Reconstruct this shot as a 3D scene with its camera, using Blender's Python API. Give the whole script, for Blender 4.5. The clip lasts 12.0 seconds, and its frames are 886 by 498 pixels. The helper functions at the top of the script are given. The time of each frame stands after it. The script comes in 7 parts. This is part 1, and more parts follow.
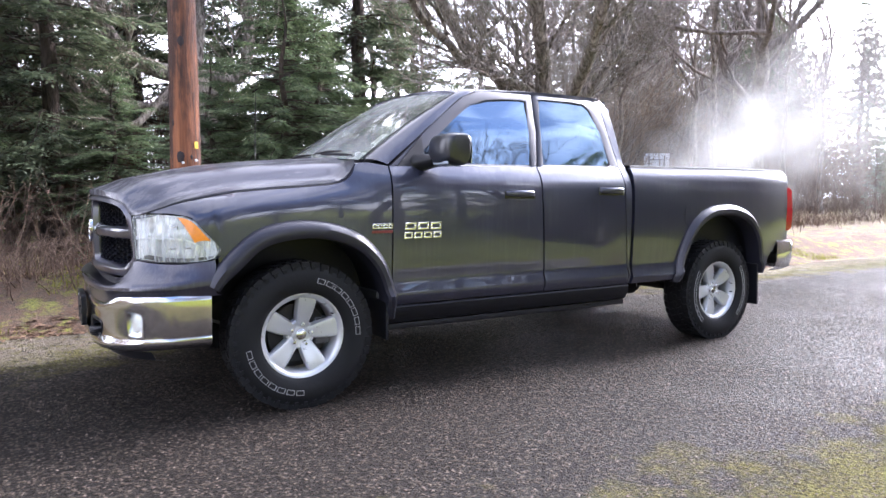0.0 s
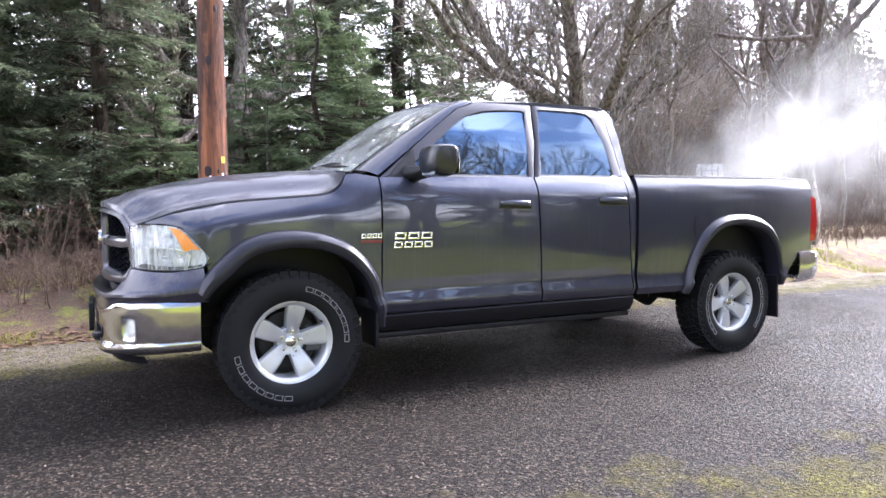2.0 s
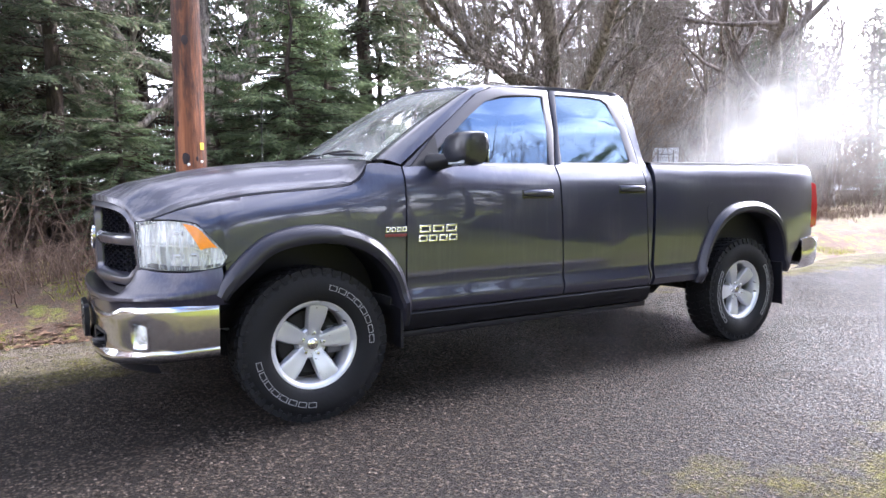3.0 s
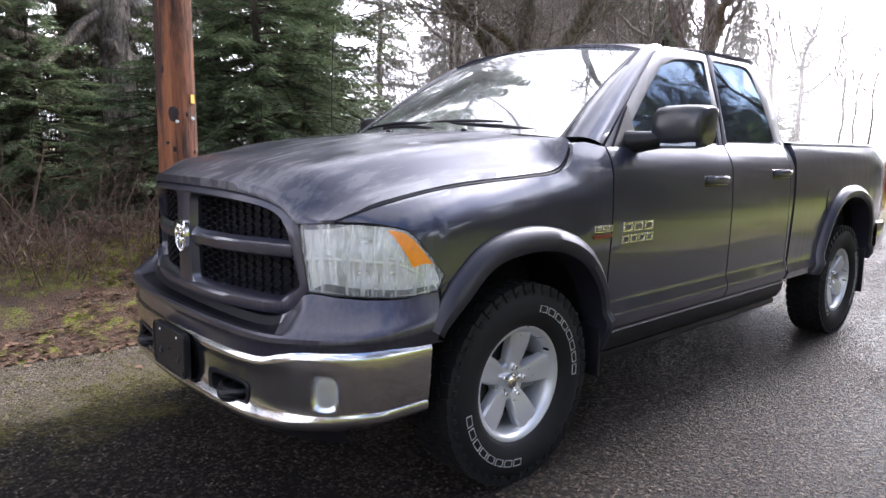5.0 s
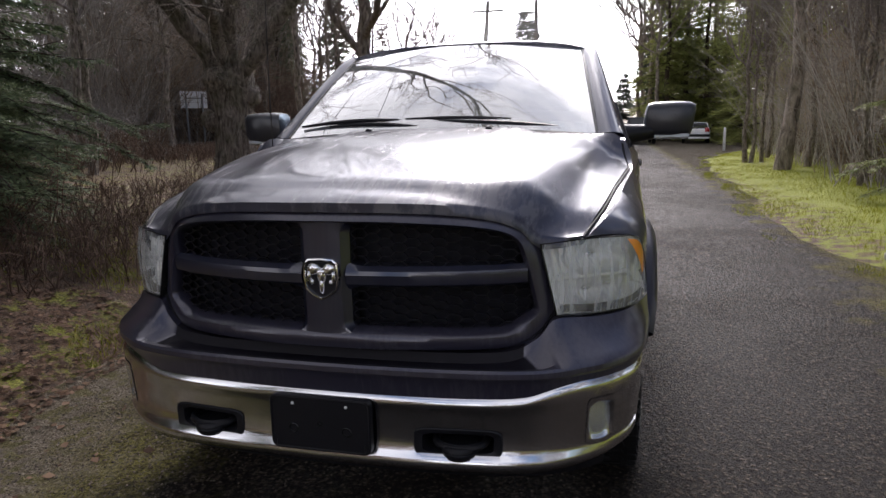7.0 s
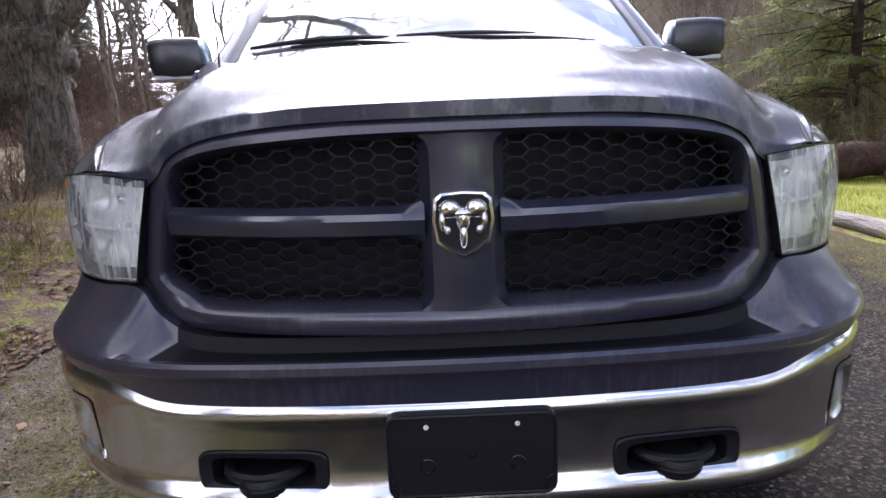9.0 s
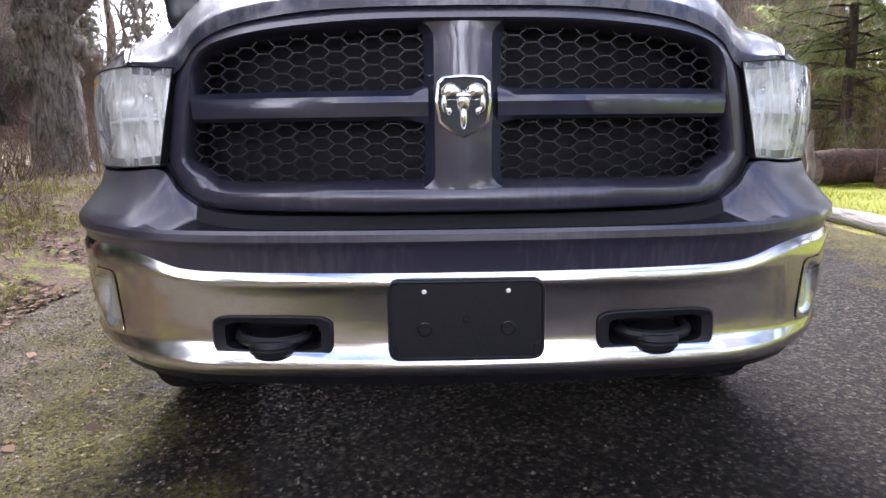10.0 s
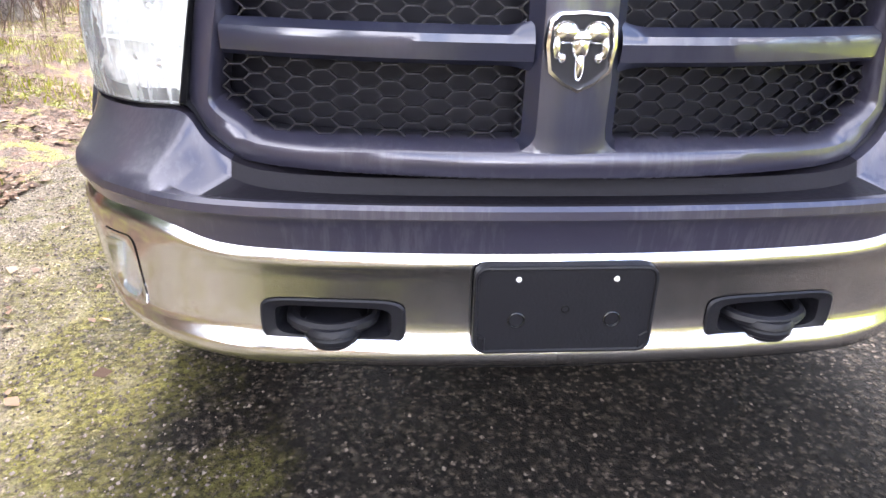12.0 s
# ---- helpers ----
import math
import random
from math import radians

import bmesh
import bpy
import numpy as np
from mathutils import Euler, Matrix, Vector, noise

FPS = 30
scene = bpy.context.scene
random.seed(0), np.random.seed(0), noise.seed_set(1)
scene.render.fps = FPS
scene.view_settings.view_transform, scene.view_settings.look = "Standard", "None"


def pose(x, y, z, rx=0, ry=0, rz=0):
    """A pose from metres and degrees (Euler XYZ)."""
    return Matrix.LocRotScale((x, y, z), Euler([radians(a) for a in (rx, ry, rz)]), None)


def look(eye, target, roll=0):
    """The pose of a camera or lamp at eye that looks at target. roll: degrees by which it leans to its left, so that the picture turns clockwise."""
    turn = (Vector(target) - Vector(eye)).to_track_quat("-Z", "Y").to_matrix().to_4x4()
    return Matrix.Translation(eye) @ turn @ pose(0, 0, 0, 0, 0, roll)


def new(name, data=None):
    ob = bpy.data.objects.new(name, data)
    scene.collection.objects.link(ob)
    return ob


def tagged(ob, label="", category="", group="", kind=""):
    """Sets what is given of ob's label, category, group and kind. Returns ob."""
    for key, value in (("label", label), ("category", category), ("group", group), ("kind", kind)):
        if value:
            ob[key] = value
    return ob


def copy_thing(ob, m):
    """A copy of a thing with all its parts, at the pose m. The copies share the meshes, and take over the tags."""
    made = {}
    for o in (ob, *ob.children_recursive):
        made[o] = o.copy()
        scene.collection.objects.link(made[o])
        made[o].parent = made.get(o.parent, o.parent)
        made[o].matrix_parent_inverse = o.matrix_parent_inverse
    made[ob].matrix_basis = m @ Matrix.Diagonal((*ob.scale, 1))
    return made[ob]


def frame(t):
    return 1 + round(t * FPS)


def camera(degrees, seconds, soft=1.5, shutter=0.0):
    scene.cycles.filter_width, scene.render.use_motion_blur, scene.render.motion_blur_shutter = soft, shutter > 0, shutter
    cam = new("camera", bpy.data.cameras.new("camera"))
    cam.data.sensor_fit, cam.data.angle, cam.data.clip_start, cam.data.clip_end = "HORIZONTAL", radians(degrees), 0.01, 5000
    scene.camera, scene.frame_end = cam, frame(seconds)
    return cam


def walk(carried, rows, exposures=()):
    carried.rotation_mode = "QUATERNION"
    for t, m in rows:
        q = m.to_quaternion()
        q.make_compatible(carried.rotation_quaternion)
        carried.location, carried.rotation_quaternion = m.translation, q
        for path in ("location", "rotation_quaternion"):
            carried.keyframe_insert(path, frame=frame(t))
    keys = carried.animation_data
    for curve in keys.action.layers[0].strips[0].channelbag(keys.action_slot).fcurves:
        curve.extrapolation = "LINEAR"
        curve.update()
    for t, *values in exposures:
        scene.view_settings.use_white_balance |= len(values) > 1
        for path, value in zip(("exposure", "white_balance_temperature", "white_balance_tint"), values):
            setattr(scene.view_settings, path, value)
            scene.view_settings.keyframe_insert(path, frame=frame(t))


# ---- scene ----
cam = camera(67.2, 12.0)
PATH = [
    (0, (-1.239, -4.479, 1.171), (-0.2, -2.777, 1.016), 0.1),
    (0.5, (-0.992, -4.619, 1.156), (-0.03, -2.872, 1.006), -0.1),
    (1, (-0.929, -4.682, 1.152), (0.003, -2.918, 1.013), 1.2),
    (1.5, (-0.903, -4.728, 1.158), (0.037, -2.969, 1.018), 0.6),
    (2, (-0.917, -4.707, 1.151), (-0.021, -2.923, 1.036), -0.2),
    (2.5, (-1.026, -4.512, 1.145), (-0.063, -2.763, 1.02), 1.3),
    (3, (-1.196, -4.306, 1.195), (-0.175, -2.594, 1.031), -0.6),
    (3.5, (-1.264, -4.118, 1.196), (-0.275, -2.391, 0.999), 0.6),
    (3.7, (-1.37, -3.854, 1.215), (-0.345, -2.152, 0.986), 1.0),
    (5.3, (-2.101, -2.435, 1.348), (-0.7, -1.038, 1.056), 1.7),
    (5.5, (-2.221, -2.258, 1.364), (-0.751, -0.933, 1.071), 2.4),
    (6, (-2.504, -1.806, 1.442), (-0.811, -0.816, 1.051), 0.7),
    (6.5, (-2.658, -1.333, 1.427), (-0.856, -0.548, 1.054), 0.3),
    (7, (-2.84, -0.884, 1.432), (-0.936, -0.388, 1.074), -1.2),
    (7.2, (-2.859, -0.698, 1.449), (-0.956, -0.235, 1.043), -1.9),
    (8.8, (-2.308, 0.054, 1.222), (-0.360, 0.044, 0.780), -2.5),
    (9, (-2.245, 0.060, 1.202), (-0.290, 0.032, 0.783), -2.3),
    (9.5, (-2.292, 0.054, 1.110), (-0.332, 0.014, 0.722), -2.2),
    (10, (-2.422, 0.076, 0.940), (-0.466, 0.038, 0.570), -0.7),
    (10.5, (-2.541, 0.128, 0.893), (-0.575, 0.055, 0.540), -0.45),
    (11, (-2.522, 0.119, 0.895), (-0.556, 0.035, 0.552), -0.4),
    (11.5, (-2.308, 0.114, 1.05), (-0.394, 0.02, 0.478), 1.6),
    (12, (-2.103, 0.314, 1.113), (-0.275, 0.17, 0.315), 1.3),
]
LIGHTNESS = [(0, 2.35, 5780, 20), (0.8, 2.42, 5780, 20), (1.5, 2.53, 5780, 20), (2.4, 2.47, 5780, 20), (3.5, 2.43, 5760, 20), (5.5, 1.32, 6080, 18), (6.2, 0.68, 6180, 18), (7.0, 0.38, 6300, 18), (8.8, 1.45, 5900, 22), (9.6, 1.62, 5900, 22), (10.4, 2.70, 6080, 20), (11.3, 3.10, 6050, 20), (12, 3.42, 6180, 17)]
walk(cam, [(t, look(eye, target, roll)) for t, eye, target, roll in PATH], LIGHTNESS)

# ---------------------------------------------------------------- daylight
SUN_AZ, SUN_EL = 5.0, 36.0      # degrees: from +x towards +y, and above the horizon
sun_way = Vector((math.cos(radians(SUN_AZ)) * math.cos(radians(SUN_EL)),
                  math.sin(radians(SUN_AZ)) * math.cos(radians(SUN_EL)), math.sin(radians(SUN_EL))))
sky_world = bpy.data.worlds.new("sky")
scene.world = sky_world
sky_world.use_nodes = True
wn = sky_world.node_tree
wn.nodes.clear()
w_out = wn.nodes.new("ShaderNodeOutputWorld")
w_bg = wn.nodes.new("ShaderNodeBackground")
w_sky = wn.nodes.new("ShaderNodeTexSky")
w_sky.sky_type = "NISHITA"
w_sky.sun_disc = False
w_sky.sun_elevation = radians(SUN_EL)
w_sky.sun_rotation = radians(90 - SUN_AZ)
w_sky.air_density, w_sky.dust_density, w_sky.ozone_density = 1.1, 2.4, 2.5
w_bg.inputs["Strength"].default_value = 0.115
# thin white cloud over the whole sky
w_co = wn.nodes.new("ShaderNodeTexCoord")
w_map = wn.nodes.new("ShaderNodeMapping")
w_map.inputs["Scale"].default_value = (1.0, 1.0, 2.2)
w_noise = wn.nodes.new("ShaderNodeTexNoise")
w_noise.inputs["Scale"].default_value, w_noise.inputs["Detail"].default_value = 2.6, 6.0
w_ramp = wn.nodes.new("ShaderNodeValToRGB")
w_ramp.color_ramp.elements[0].position, w_ramp.color_ramp.elements[1].position = 0.36, 0.54
w_sep = wn.nodes.new("ShaderNodeSeparateXYZ")
w_lean = wn.nodes.new("ShaderNodeMath")
w_lean.operation = "MULTIPLY_ADD"
w_lean.inputs[1].default_value = 0.16
w_grey = wn.nodes.new("ShaderNodeRGBToBW")
w_white = wn.nodes.new("ShaderNodeVectorMath")
w_white.operation = "SCALE"
w_white.inputs["Scale"].default_value = 3.8
w_mix = wn.nodes.new("ShaderNodeMix")
w_mix.data_type = "RGBA"
for a, b in ((w_co.outputs["Generated"], w_map.inputs[0]), (w_map.outputs[0], w_noise.inputs["Vector"]), (w_co.outputs["Generated"], w_sep.inputs[0]), (w_sep.outputs["Y"], w_lean.inputs[0]), (w_noise.outputs["Fac"], w_lean.inputs[2]), (w_lean.outputs[0], w_ramp.inputs[0]),
             (w_sky.outputs[0], w_grey.inputs[0]), (w_grey.outputs[0], w_white.inputs[0]), (w_ramp.outputs["Color"], w_mix.inputs[0]),
             (w_sky.outputs[0], w_mix.inputs[6]), (w_white.outputs[0], w_mix.inputs[7]), (w_mix.outputs[2], w_bg.inputs["Color"])):
    wn.links.new(a, b)
wn.links.new(w_bg.outputs[0], w_out.inputs["Surface"])
sun_lamp = bpy.data.lights.new("sun", "SUN")
sun_lamp.energy, sun_lamp.angle, sun_lamp.color = 2.1, radians(13.0), (1.0, 0.94, 0.85)
sun_ob = new("sun", sun_lamp)
sun_ob.matrix_world = look(tuple(sun_way * 60), (0, 0, 0))

# ---------------------------------------------------------------- mesh tools
def curve(pts, n):
    """n + 1 points of a smooth curve through pts, evenly along its stations."""
    p = np.array(pts, float)
    d = np.r_[0, np.cumsum(np.sqrt(np.linalg.norm(np.diff(p, axis=0), axis=1)))]
    m = np.zeros_like(p)
    for k in range(len(p)):
        a, b = max(k - 1, 0), min(k + 1, len(p) - 1)
        m[k] = (p[b] - p[a]) / (d[b] - d[a])
    out = []
    for s in np.linspace(0, d[-1], n + 1):
        k = min(int(np.searchsorted(d, s, side="right")) - 1, len(p) - 2)
        h = d[k + 1] - d[k]
        u = (s - d[k]) / h
        out.append((2 * u**3 - 3 * u**2 + 1) * p[k] + (u**3 - 2 * u**2 + u) * h * m[k]
                   + (3 * u**2 - 2 * u**3) * p[k + 1] + (u**3 - u**2) * h * m[k + 1])
    return np.array(out)


def ease(x, xs, ys):
    """Smooth table look-up."""
    if x <= xs[0]:
        return ys[0]
    if x >= xs[-1]:
        return ys[-1]
    k = max(i for i in range(len(xs) - 1) if xs[i] <= x)
    def slope(i):
        a, b = max(i - 1, 0), min(i + 1, len(xs) - 1)
        return (ys[b] - ys[a]) / (xs[b] - xs[a])
    h = xs[k + 1] - xs[k]
    u = (x - xs[k]) / h
    return ((2 * u**3 - 3 * u**2 + 1) * ys[k] + (u**3 - 2 * u**2 + u) * h * slope(k)
            + (3 * u**2 - 2 * u**3) * ys[k + 1] + (u**3 - u**2) * h * slope(k + 1))


def lerp(x, xs, ys):
    return float(np.interp(x, xs, ys))


def add_grid(bm, rows, wrap=False, skip=None):
    """Quads over rows of points; wrap closes each row."""
    vs = [[bm.verts.new(p) for p in row] for row in rows]
    n = len(vs[0])
    for i in range(len(vs) - 1):
        for j in range(n if wrap else n - 1):
            if skip and skip(i, j):
                continue
            k = (j + 1) % n
            bm.faces.new((vs[i][j], vs[i][k], vs[i + 1][k], vs[i + 1][j]))
    return vs


def add_panel(bm, rows, inn, depth=0.02):
    """A sheet of metal with its edges folded inwards along inn."""
    vs = add_grid(bm, rows)
    rim = vs[0] + [r[-1] for r in vs[1:]] + vs[-1][-2::-1] + [r[0] for r in vs[-2:0:-1]]
    step = Vector(inn) * depth
    back = [bm.verts.new(v.co + step) for v in rim]
    for k in range(len(rim)):
        q = (k + 1) % len(rim)
        bm.faces.new((rim[k], rim[q], back[q], back[k]))
    return vs


def add_box(bm, lo, hi, bevel=0.0, m=None):
    vs = [bm.verts.new((x, y, z)) for z in (lo[2], hi[2]) for y in (lo[1], hi[1]) for x in (lo[0], hi[0])]
    fs = [bm.faces.new([vs[i] for i in f]) for f in ((0, 2, 3, 1), (4, 5, 7, 6), (0, 1, 5, 4), (2, 6, 7, 3), (0, 4, 6, 2), (1, 3, 7, 5))]
    if bevel:
        es = list({e for f in fs for e in f.edges})
        made = bmesh.ops.bevel(bm, geom=es, offset=bevel, segments=2, affect="EDGES", profile=0.6)
        vs = list({v for f in made["faces"] for v in f.verts} | {v for v in vs if v.is_valid})
    if m is not None:
        for v in vs:
            v.co = m @ v.co
    return vs


def add_lathe(bm, profile, segs, m=None, wrap=True):
    """Turns rows of (radius, along) round the z axis."""
    rows = []
    for r, h in profile:
        row = []
        for k in range(segs):
            a = 2 * math.pi * k / segs
            p = Vector((r * math.cos(a), r * math.sin(a), h))
            row.append(m @ p if m is not None else p)
        rows.append(row)
    return add_grid(bm, rows, wrap=True)


def add_tube(bm, pts, radii, segs=6, cap=True):
    pts = [Vector(p) for p in pts]
    rows, side = [], None
    for k, p in enumerate(pts):
        way = (pts[min(k + 1, len(pts) - 1)] - pts[max(k - 1, 0)]).normalized()
        if side is None:
            side = way.orthogonal().normalized()
        side = (side - way * side.dot(way))
        side = side.normalized() if side.length > 1e-6 else way.orthogonal().normalized()
        up = way.cross(side)
        r = radii[k] if hasattr(radii, "__len__") else radii
        rows.append([p + (side * math.cos(a) + up * math.sin(a)) * r for a in (2 * math.pi * j / segs for j in range(segs))])
    vs = add_grid(bm, rows, wrap=True)
    if cap:
        bm.faces.new(vs[0][::-1])
        bm.faces.new(vs[-1])
    return vs


def add_prism(bm, outline, lift):
    """A plate from an outline of points, thickened by the vector lift."""
    a = [bm.verts.new(p) for p in outline]
    b = [bm.verts.new(Vector(p) + Vector(lift)) for p in outline]
    bm.faces.new(a[::-1])
    bm.faces.new(b)
    for k in range(len(a)):
        q = (k + 1) % len(a)
        bm.faces.new((a[k], a[q], b[q], b[k]))


def mesh_of(name, bm, material, sharp=35.0, normals=True):
    if normals:
        bmesh.ops.recalc_face_normals(bm, faces=bm.faces)
    me = bpy.data.meshes.new(name)
    bm.to_mesh(me)
    bm.free()
    me.polygons.foreach_set("use_smooth", [sharp > 0] * len(me.polygons))
    if 0 < sharp < 180:
        me.set_sharp_from_angle(angle=radians(sharp))
    for m in (material if isinstance(material, (list, tuple)) else [material]):
        me.materials.append(m)
    return me


def part(name, bm, material, parent=None, label="", sharp=35.0, normals=True):
    """One mesh object, under a thing or a part."""
    ob = new(name, mesh_of(name, bm, material, sharp, normals))
    if parent is not None:
        ob.parent = parent
    return tagged(ob, label)


def thing(name, label, category, group="", at=(0, 0, 0), kind=""):
    ob = new(name)
    ob.empty_display_size = 0.2
    ob.location = at
    return tagged(ob, label, category, group, kind)


class Nodes:
    """A short hand for building node materials."""

    def __init__(self, name):
        self.mat = bpy.data.materials.new(name)
        self.mat.use_nodes = True
        self.t = self.mat.node_tree
        self.t.nodes.clear()
        self.out = self.t.nodes.new("ShaderNodeOutputMaterial")
        self.coord = self.t.nodes.new("ShaderNodeTexCoord").outputs["Object"]

    def n(self, kind, **settings):
        node = self.t.nodes.new("ShaderNode" + kind)
        for key, value in settings.items():
            node.inputs[key.replace("_", " ")].default_value = value
        return node

    def link(self, a, b):
        self.t.links.new(a, b)

    def noise(self, scale, detail=4.0, rough=0.55, stretch=(1, 1, 1), distortion=0.0):
        mp = self.n("Mapping")
        mp.inputs["Scale"].default_value = stretch
        self.link(self.coord, mp.inputs["Vector"])
        tx = self.n("TexNoise", Scale=scale, Detail=detail, Roughness=rough, Distortion=distortion)
        self.link(mp.outputs[0], tx.inputs["Vector"])
        return tx.outputs["Fac"]

    def cells(self, scale, stretch=(1, 1, 1), feature="F1", output="Distance"):
        mp = self.n("Mapping")
        mp.inputs["Scale"].default_value = stretch
        self.link(self.coord, mp.inputs["Vector"])
        tx = self.n("TexVoronoi", Scale=scale)
        tx.feature = feature
        self.link(mp.outputs[0], tx.inputs["Vector"])
        return tx.outputs[output]

    def ramp(self, fac, stops):
        r = self.n("ValToRGB")
        els = r.color_ramp.elements
        while len(els) < len(stops):
            els.new(0.5)
        for e, (pos, col) in zip(els, stops):
            e.position = pos
            e.color = (*col, 1) if hasattr(col, "__len__") else (col, col, col, 1)
        self.link(fac, r.inputs[0])
        return r.outputs["Color"]

    def mix(self, fac, a, b):
        m = self.n("Mix")
        m.data_type = "RGBA"
        for sock, v in ((m.inputs[0], fac), (m.inputs[6], a), (m.inputs[7], b)):
            if hasattr(v, "is_linked"):
                self.link(v, sock)
            elif hasattr(v, "__len__"):
                sock.default_value = (*v, 1)
            else:
                sock.default_value = v
        return m.outputs[2]

    def math(self, op, a, b=0.0, c=0.0):
        m = self.n("Math")
        m.operation = op
        for sock, v in zip(m.inputs, (a, b, c)):
            if hasattr(v, "is_linked"):
                self.link(v, sock)
            else:
                sock.default_value = v
        return m.outputs[0]

    def bump(self, height, strength=0.3, distance=0.01):
        b = self.n("Bump", Strength=strength, Distance=distance)
        self.link(height, b.inputs["Height"])
        return b.outputs["Normal"]

    def surface(self, color=None, rough=0.5, metal=0.0, normal=None, **extra):
        p = self.n("BsdfPrincipled")
        for key, v in (("Base Color", color), ("Roughness", rough), ("Metallic", metal), ("Normal", normal), *extra.items()):
            if v is None:
                continue
            sock = p.inputs[key.replace("_", " ")]
            if hasattr(v, "is_linked"):
                self.link(v, sock)
            elif hasattr(v, "__len__") and len(v) == 3 and sock.type == "RGBA":
                sock.default_value = (*v, 1)
            else:
                sock.default_value = v
        self.link(p.outputs[0], self.out.inputs["Surface"])
        return self.mat


def plain(name, color, rough=0.5, metal=0.0, grain=0.15, scale=30.0, bump=0.05, **extra):
    k = Nodes(name)
    f = k.noise(scale, 5)
    big = k.noise(scale * 0.08, 3)
    c = k.mix(f, tuple(v * (1 - grain) for v in color), tuple(min(v * (1 + grain), 1) for v in color))
    c = k.mix(k.math("MULTIPLY", big, grain), c, tuple(v * 0.6 for v in color))
    r = k.math("MULTIPLY_ADD", f, 0.15, rough - 0.075)
    return k.surface(c, r, metal, k.bump(f, bump, 0.004), **extra)


def paint_material(name, base, metal=0.35, rough=0.30, wet=0.0, streak=0.5, gloss=1.65, film=0.012, fine=34.0, coat=1.0):
    """Metallic car paint under clear coat, with a film of road dust, dried runs and, where wet, beads of water."""
    k = Nodes(name)
    flake = k.noise(900, 2)
    dust = k.noise(2.2, 5, 0.6)
    runs = k.noise(fine, 5, 0.65, (1.0, 1.0, 0.07) if not wet else (0.10, 1.0, 0.6))
    run_m = k.ramp(k.math("MULTIPLY", runs, dust), [(0.25, 0), (0.33, 1)])
    specks = k.ramp(k.noise(95.0, 3, 0.7), [(0.66, 0), (0.72, 1)])
    col = k.mix(flake, tuple(v * 0.85 for v in base), tuple(v * 1.2 for v in base))
    col = k.mix(k.math("MULTIPLY", run_m, 0.16 * streak), col, (0.34, 0.33, 0.34))
    col = k.mix(k.math("MULTIPLY", specks, 0.10 * streak), col, (0.30, 0.27, 0.23))
    rgh = k.math("MULTIPLY_ADD", run_m, 0.10, rough)
    extra = {}
    if wet:
        beads = k.ramp(k.cells(120.0), [(0.0, 1), (0.42, 0)])
        where = k.ramp(k.math("MULTIPLY", k.noise(7.0, 4, 0.65), k.noise(55.0, 2)), [(0.21, 0), (0.27, 1)])
        extra["Coat_Normal"] = k.bump(k.math("MULTIPLY", beads, where), wet, 0.002)
    return k.surface(col, rgh, metal, k.bump(flake, 0.02, 0.001), Coat_Weight=k.math("MULTIPLY_ADD", run_m, -0.45 * coat * min(streak, 1.0), coat), Coat_IOR=gloss,
                     Coat_Roughness=k.math("MULTIPLY_ADD", run_m, 0.22 * streak, film), **extra)


def glass_material(name, tint, gloss=1.5, white_film=0.0, stretch=(1, 1, 1), scale=2.2, coat=(1, 1, 1)):
    k = Nodes(name)
    fr = k.n("Fresnel", IOR=gloss)
    tr = k.n("BsdfTransparent", Color=(*tint, 1))
    gl = k.n("BsdfGlossy", Roughness=0.015, Color=(*coat, 1))
    film = k.noise(14.0, 4)
    k.link(k.math("MULTIPLY", film, 0.05), gl.inputs["Roughness"])
    mx = k.n("MixShader")
    k.link(fr.outputs[0], mx.inputs[0])
    k.link(tr.outputs[0], mx.inputs[1])
    k.link(gl.outputs[0], mx.inputs[2])
    last = mx.outputs[0]
    if white_film:
        white_diffuse = k.n("BsdfDiffuse", Color=(0.86, 0.89, 0.88, 1))
        m2 = k.n("MixShader")
        k.link(k.math("MULTIPLY", k.ramp(k.noise(scale, 4, 0.6, stretch), [(0.38, 0.25), (0.62, 1)]), white_film), m2.inputs[0])
        k.link(last, m2.inputs[1])
        k.link(white_diffuse.outputs[0], m2.inputs[2])
        last = m2.outputs[0]
    k.link(last, k.out.inputs["Surface"])
    return k.mat


GREY_PAINT = paint_material("grey_metallic_paint", (0.023, 0.025, 0.047), streak=0.15, gloss=1.58)
WET_PAINT = paint_material("wet_grey_metallic_paint", (0.035, 0.036, 0.058), wet=0.35, streak=1.3, gloss=1.45, film=0.016, fine=26.0, coat=0.70)
DUSTY_PAINT = paint_material("streaked_grey_paint", (0.036, 0.034, 0.056), streak=0.38, gloss=1.5, film=0.16, fine=70.0)
FLARE = plain("satin_flare_paint", (0.022, 0.022, 0.034), 0.42, 0.20, 0.12, 300, 0.02, Coat_Weight=0.18, Coat_Roughness=0.16)
BLACK_PLASTIC = plain("black_plastic", (0.010, 0.010, 0.013), 0.42, 0, 0.2, 160, 0.15, Specular_IOR_Level=0.25)
MIRROR_CAP = plain("satin_mirror_cap", (0.016, 0.017, 0.023), 0.30, 0, 0.2, 160, 0.04, Coat_Weight=0.25, Coat_Roughness=0.15)
LEDGE_SHADE = plain("shaded_ledge_paint", (0.011, 0.010, 0.014), 0.45, 0, 0.25, 90, 0.2, Specular_IOR_Level=0.12)
BLACK_GLOSS = plain("black_gloss", (0.012, 0.012, 0.013), 0.22, 0, 0.1, 60, 0.02)
DEEP_BLACK = plain("grille_backing", (0.008, 0.008, 0.013), 0.6, 0, 0.2, 40, 0.1, Specular_IOR_Level=0.2)
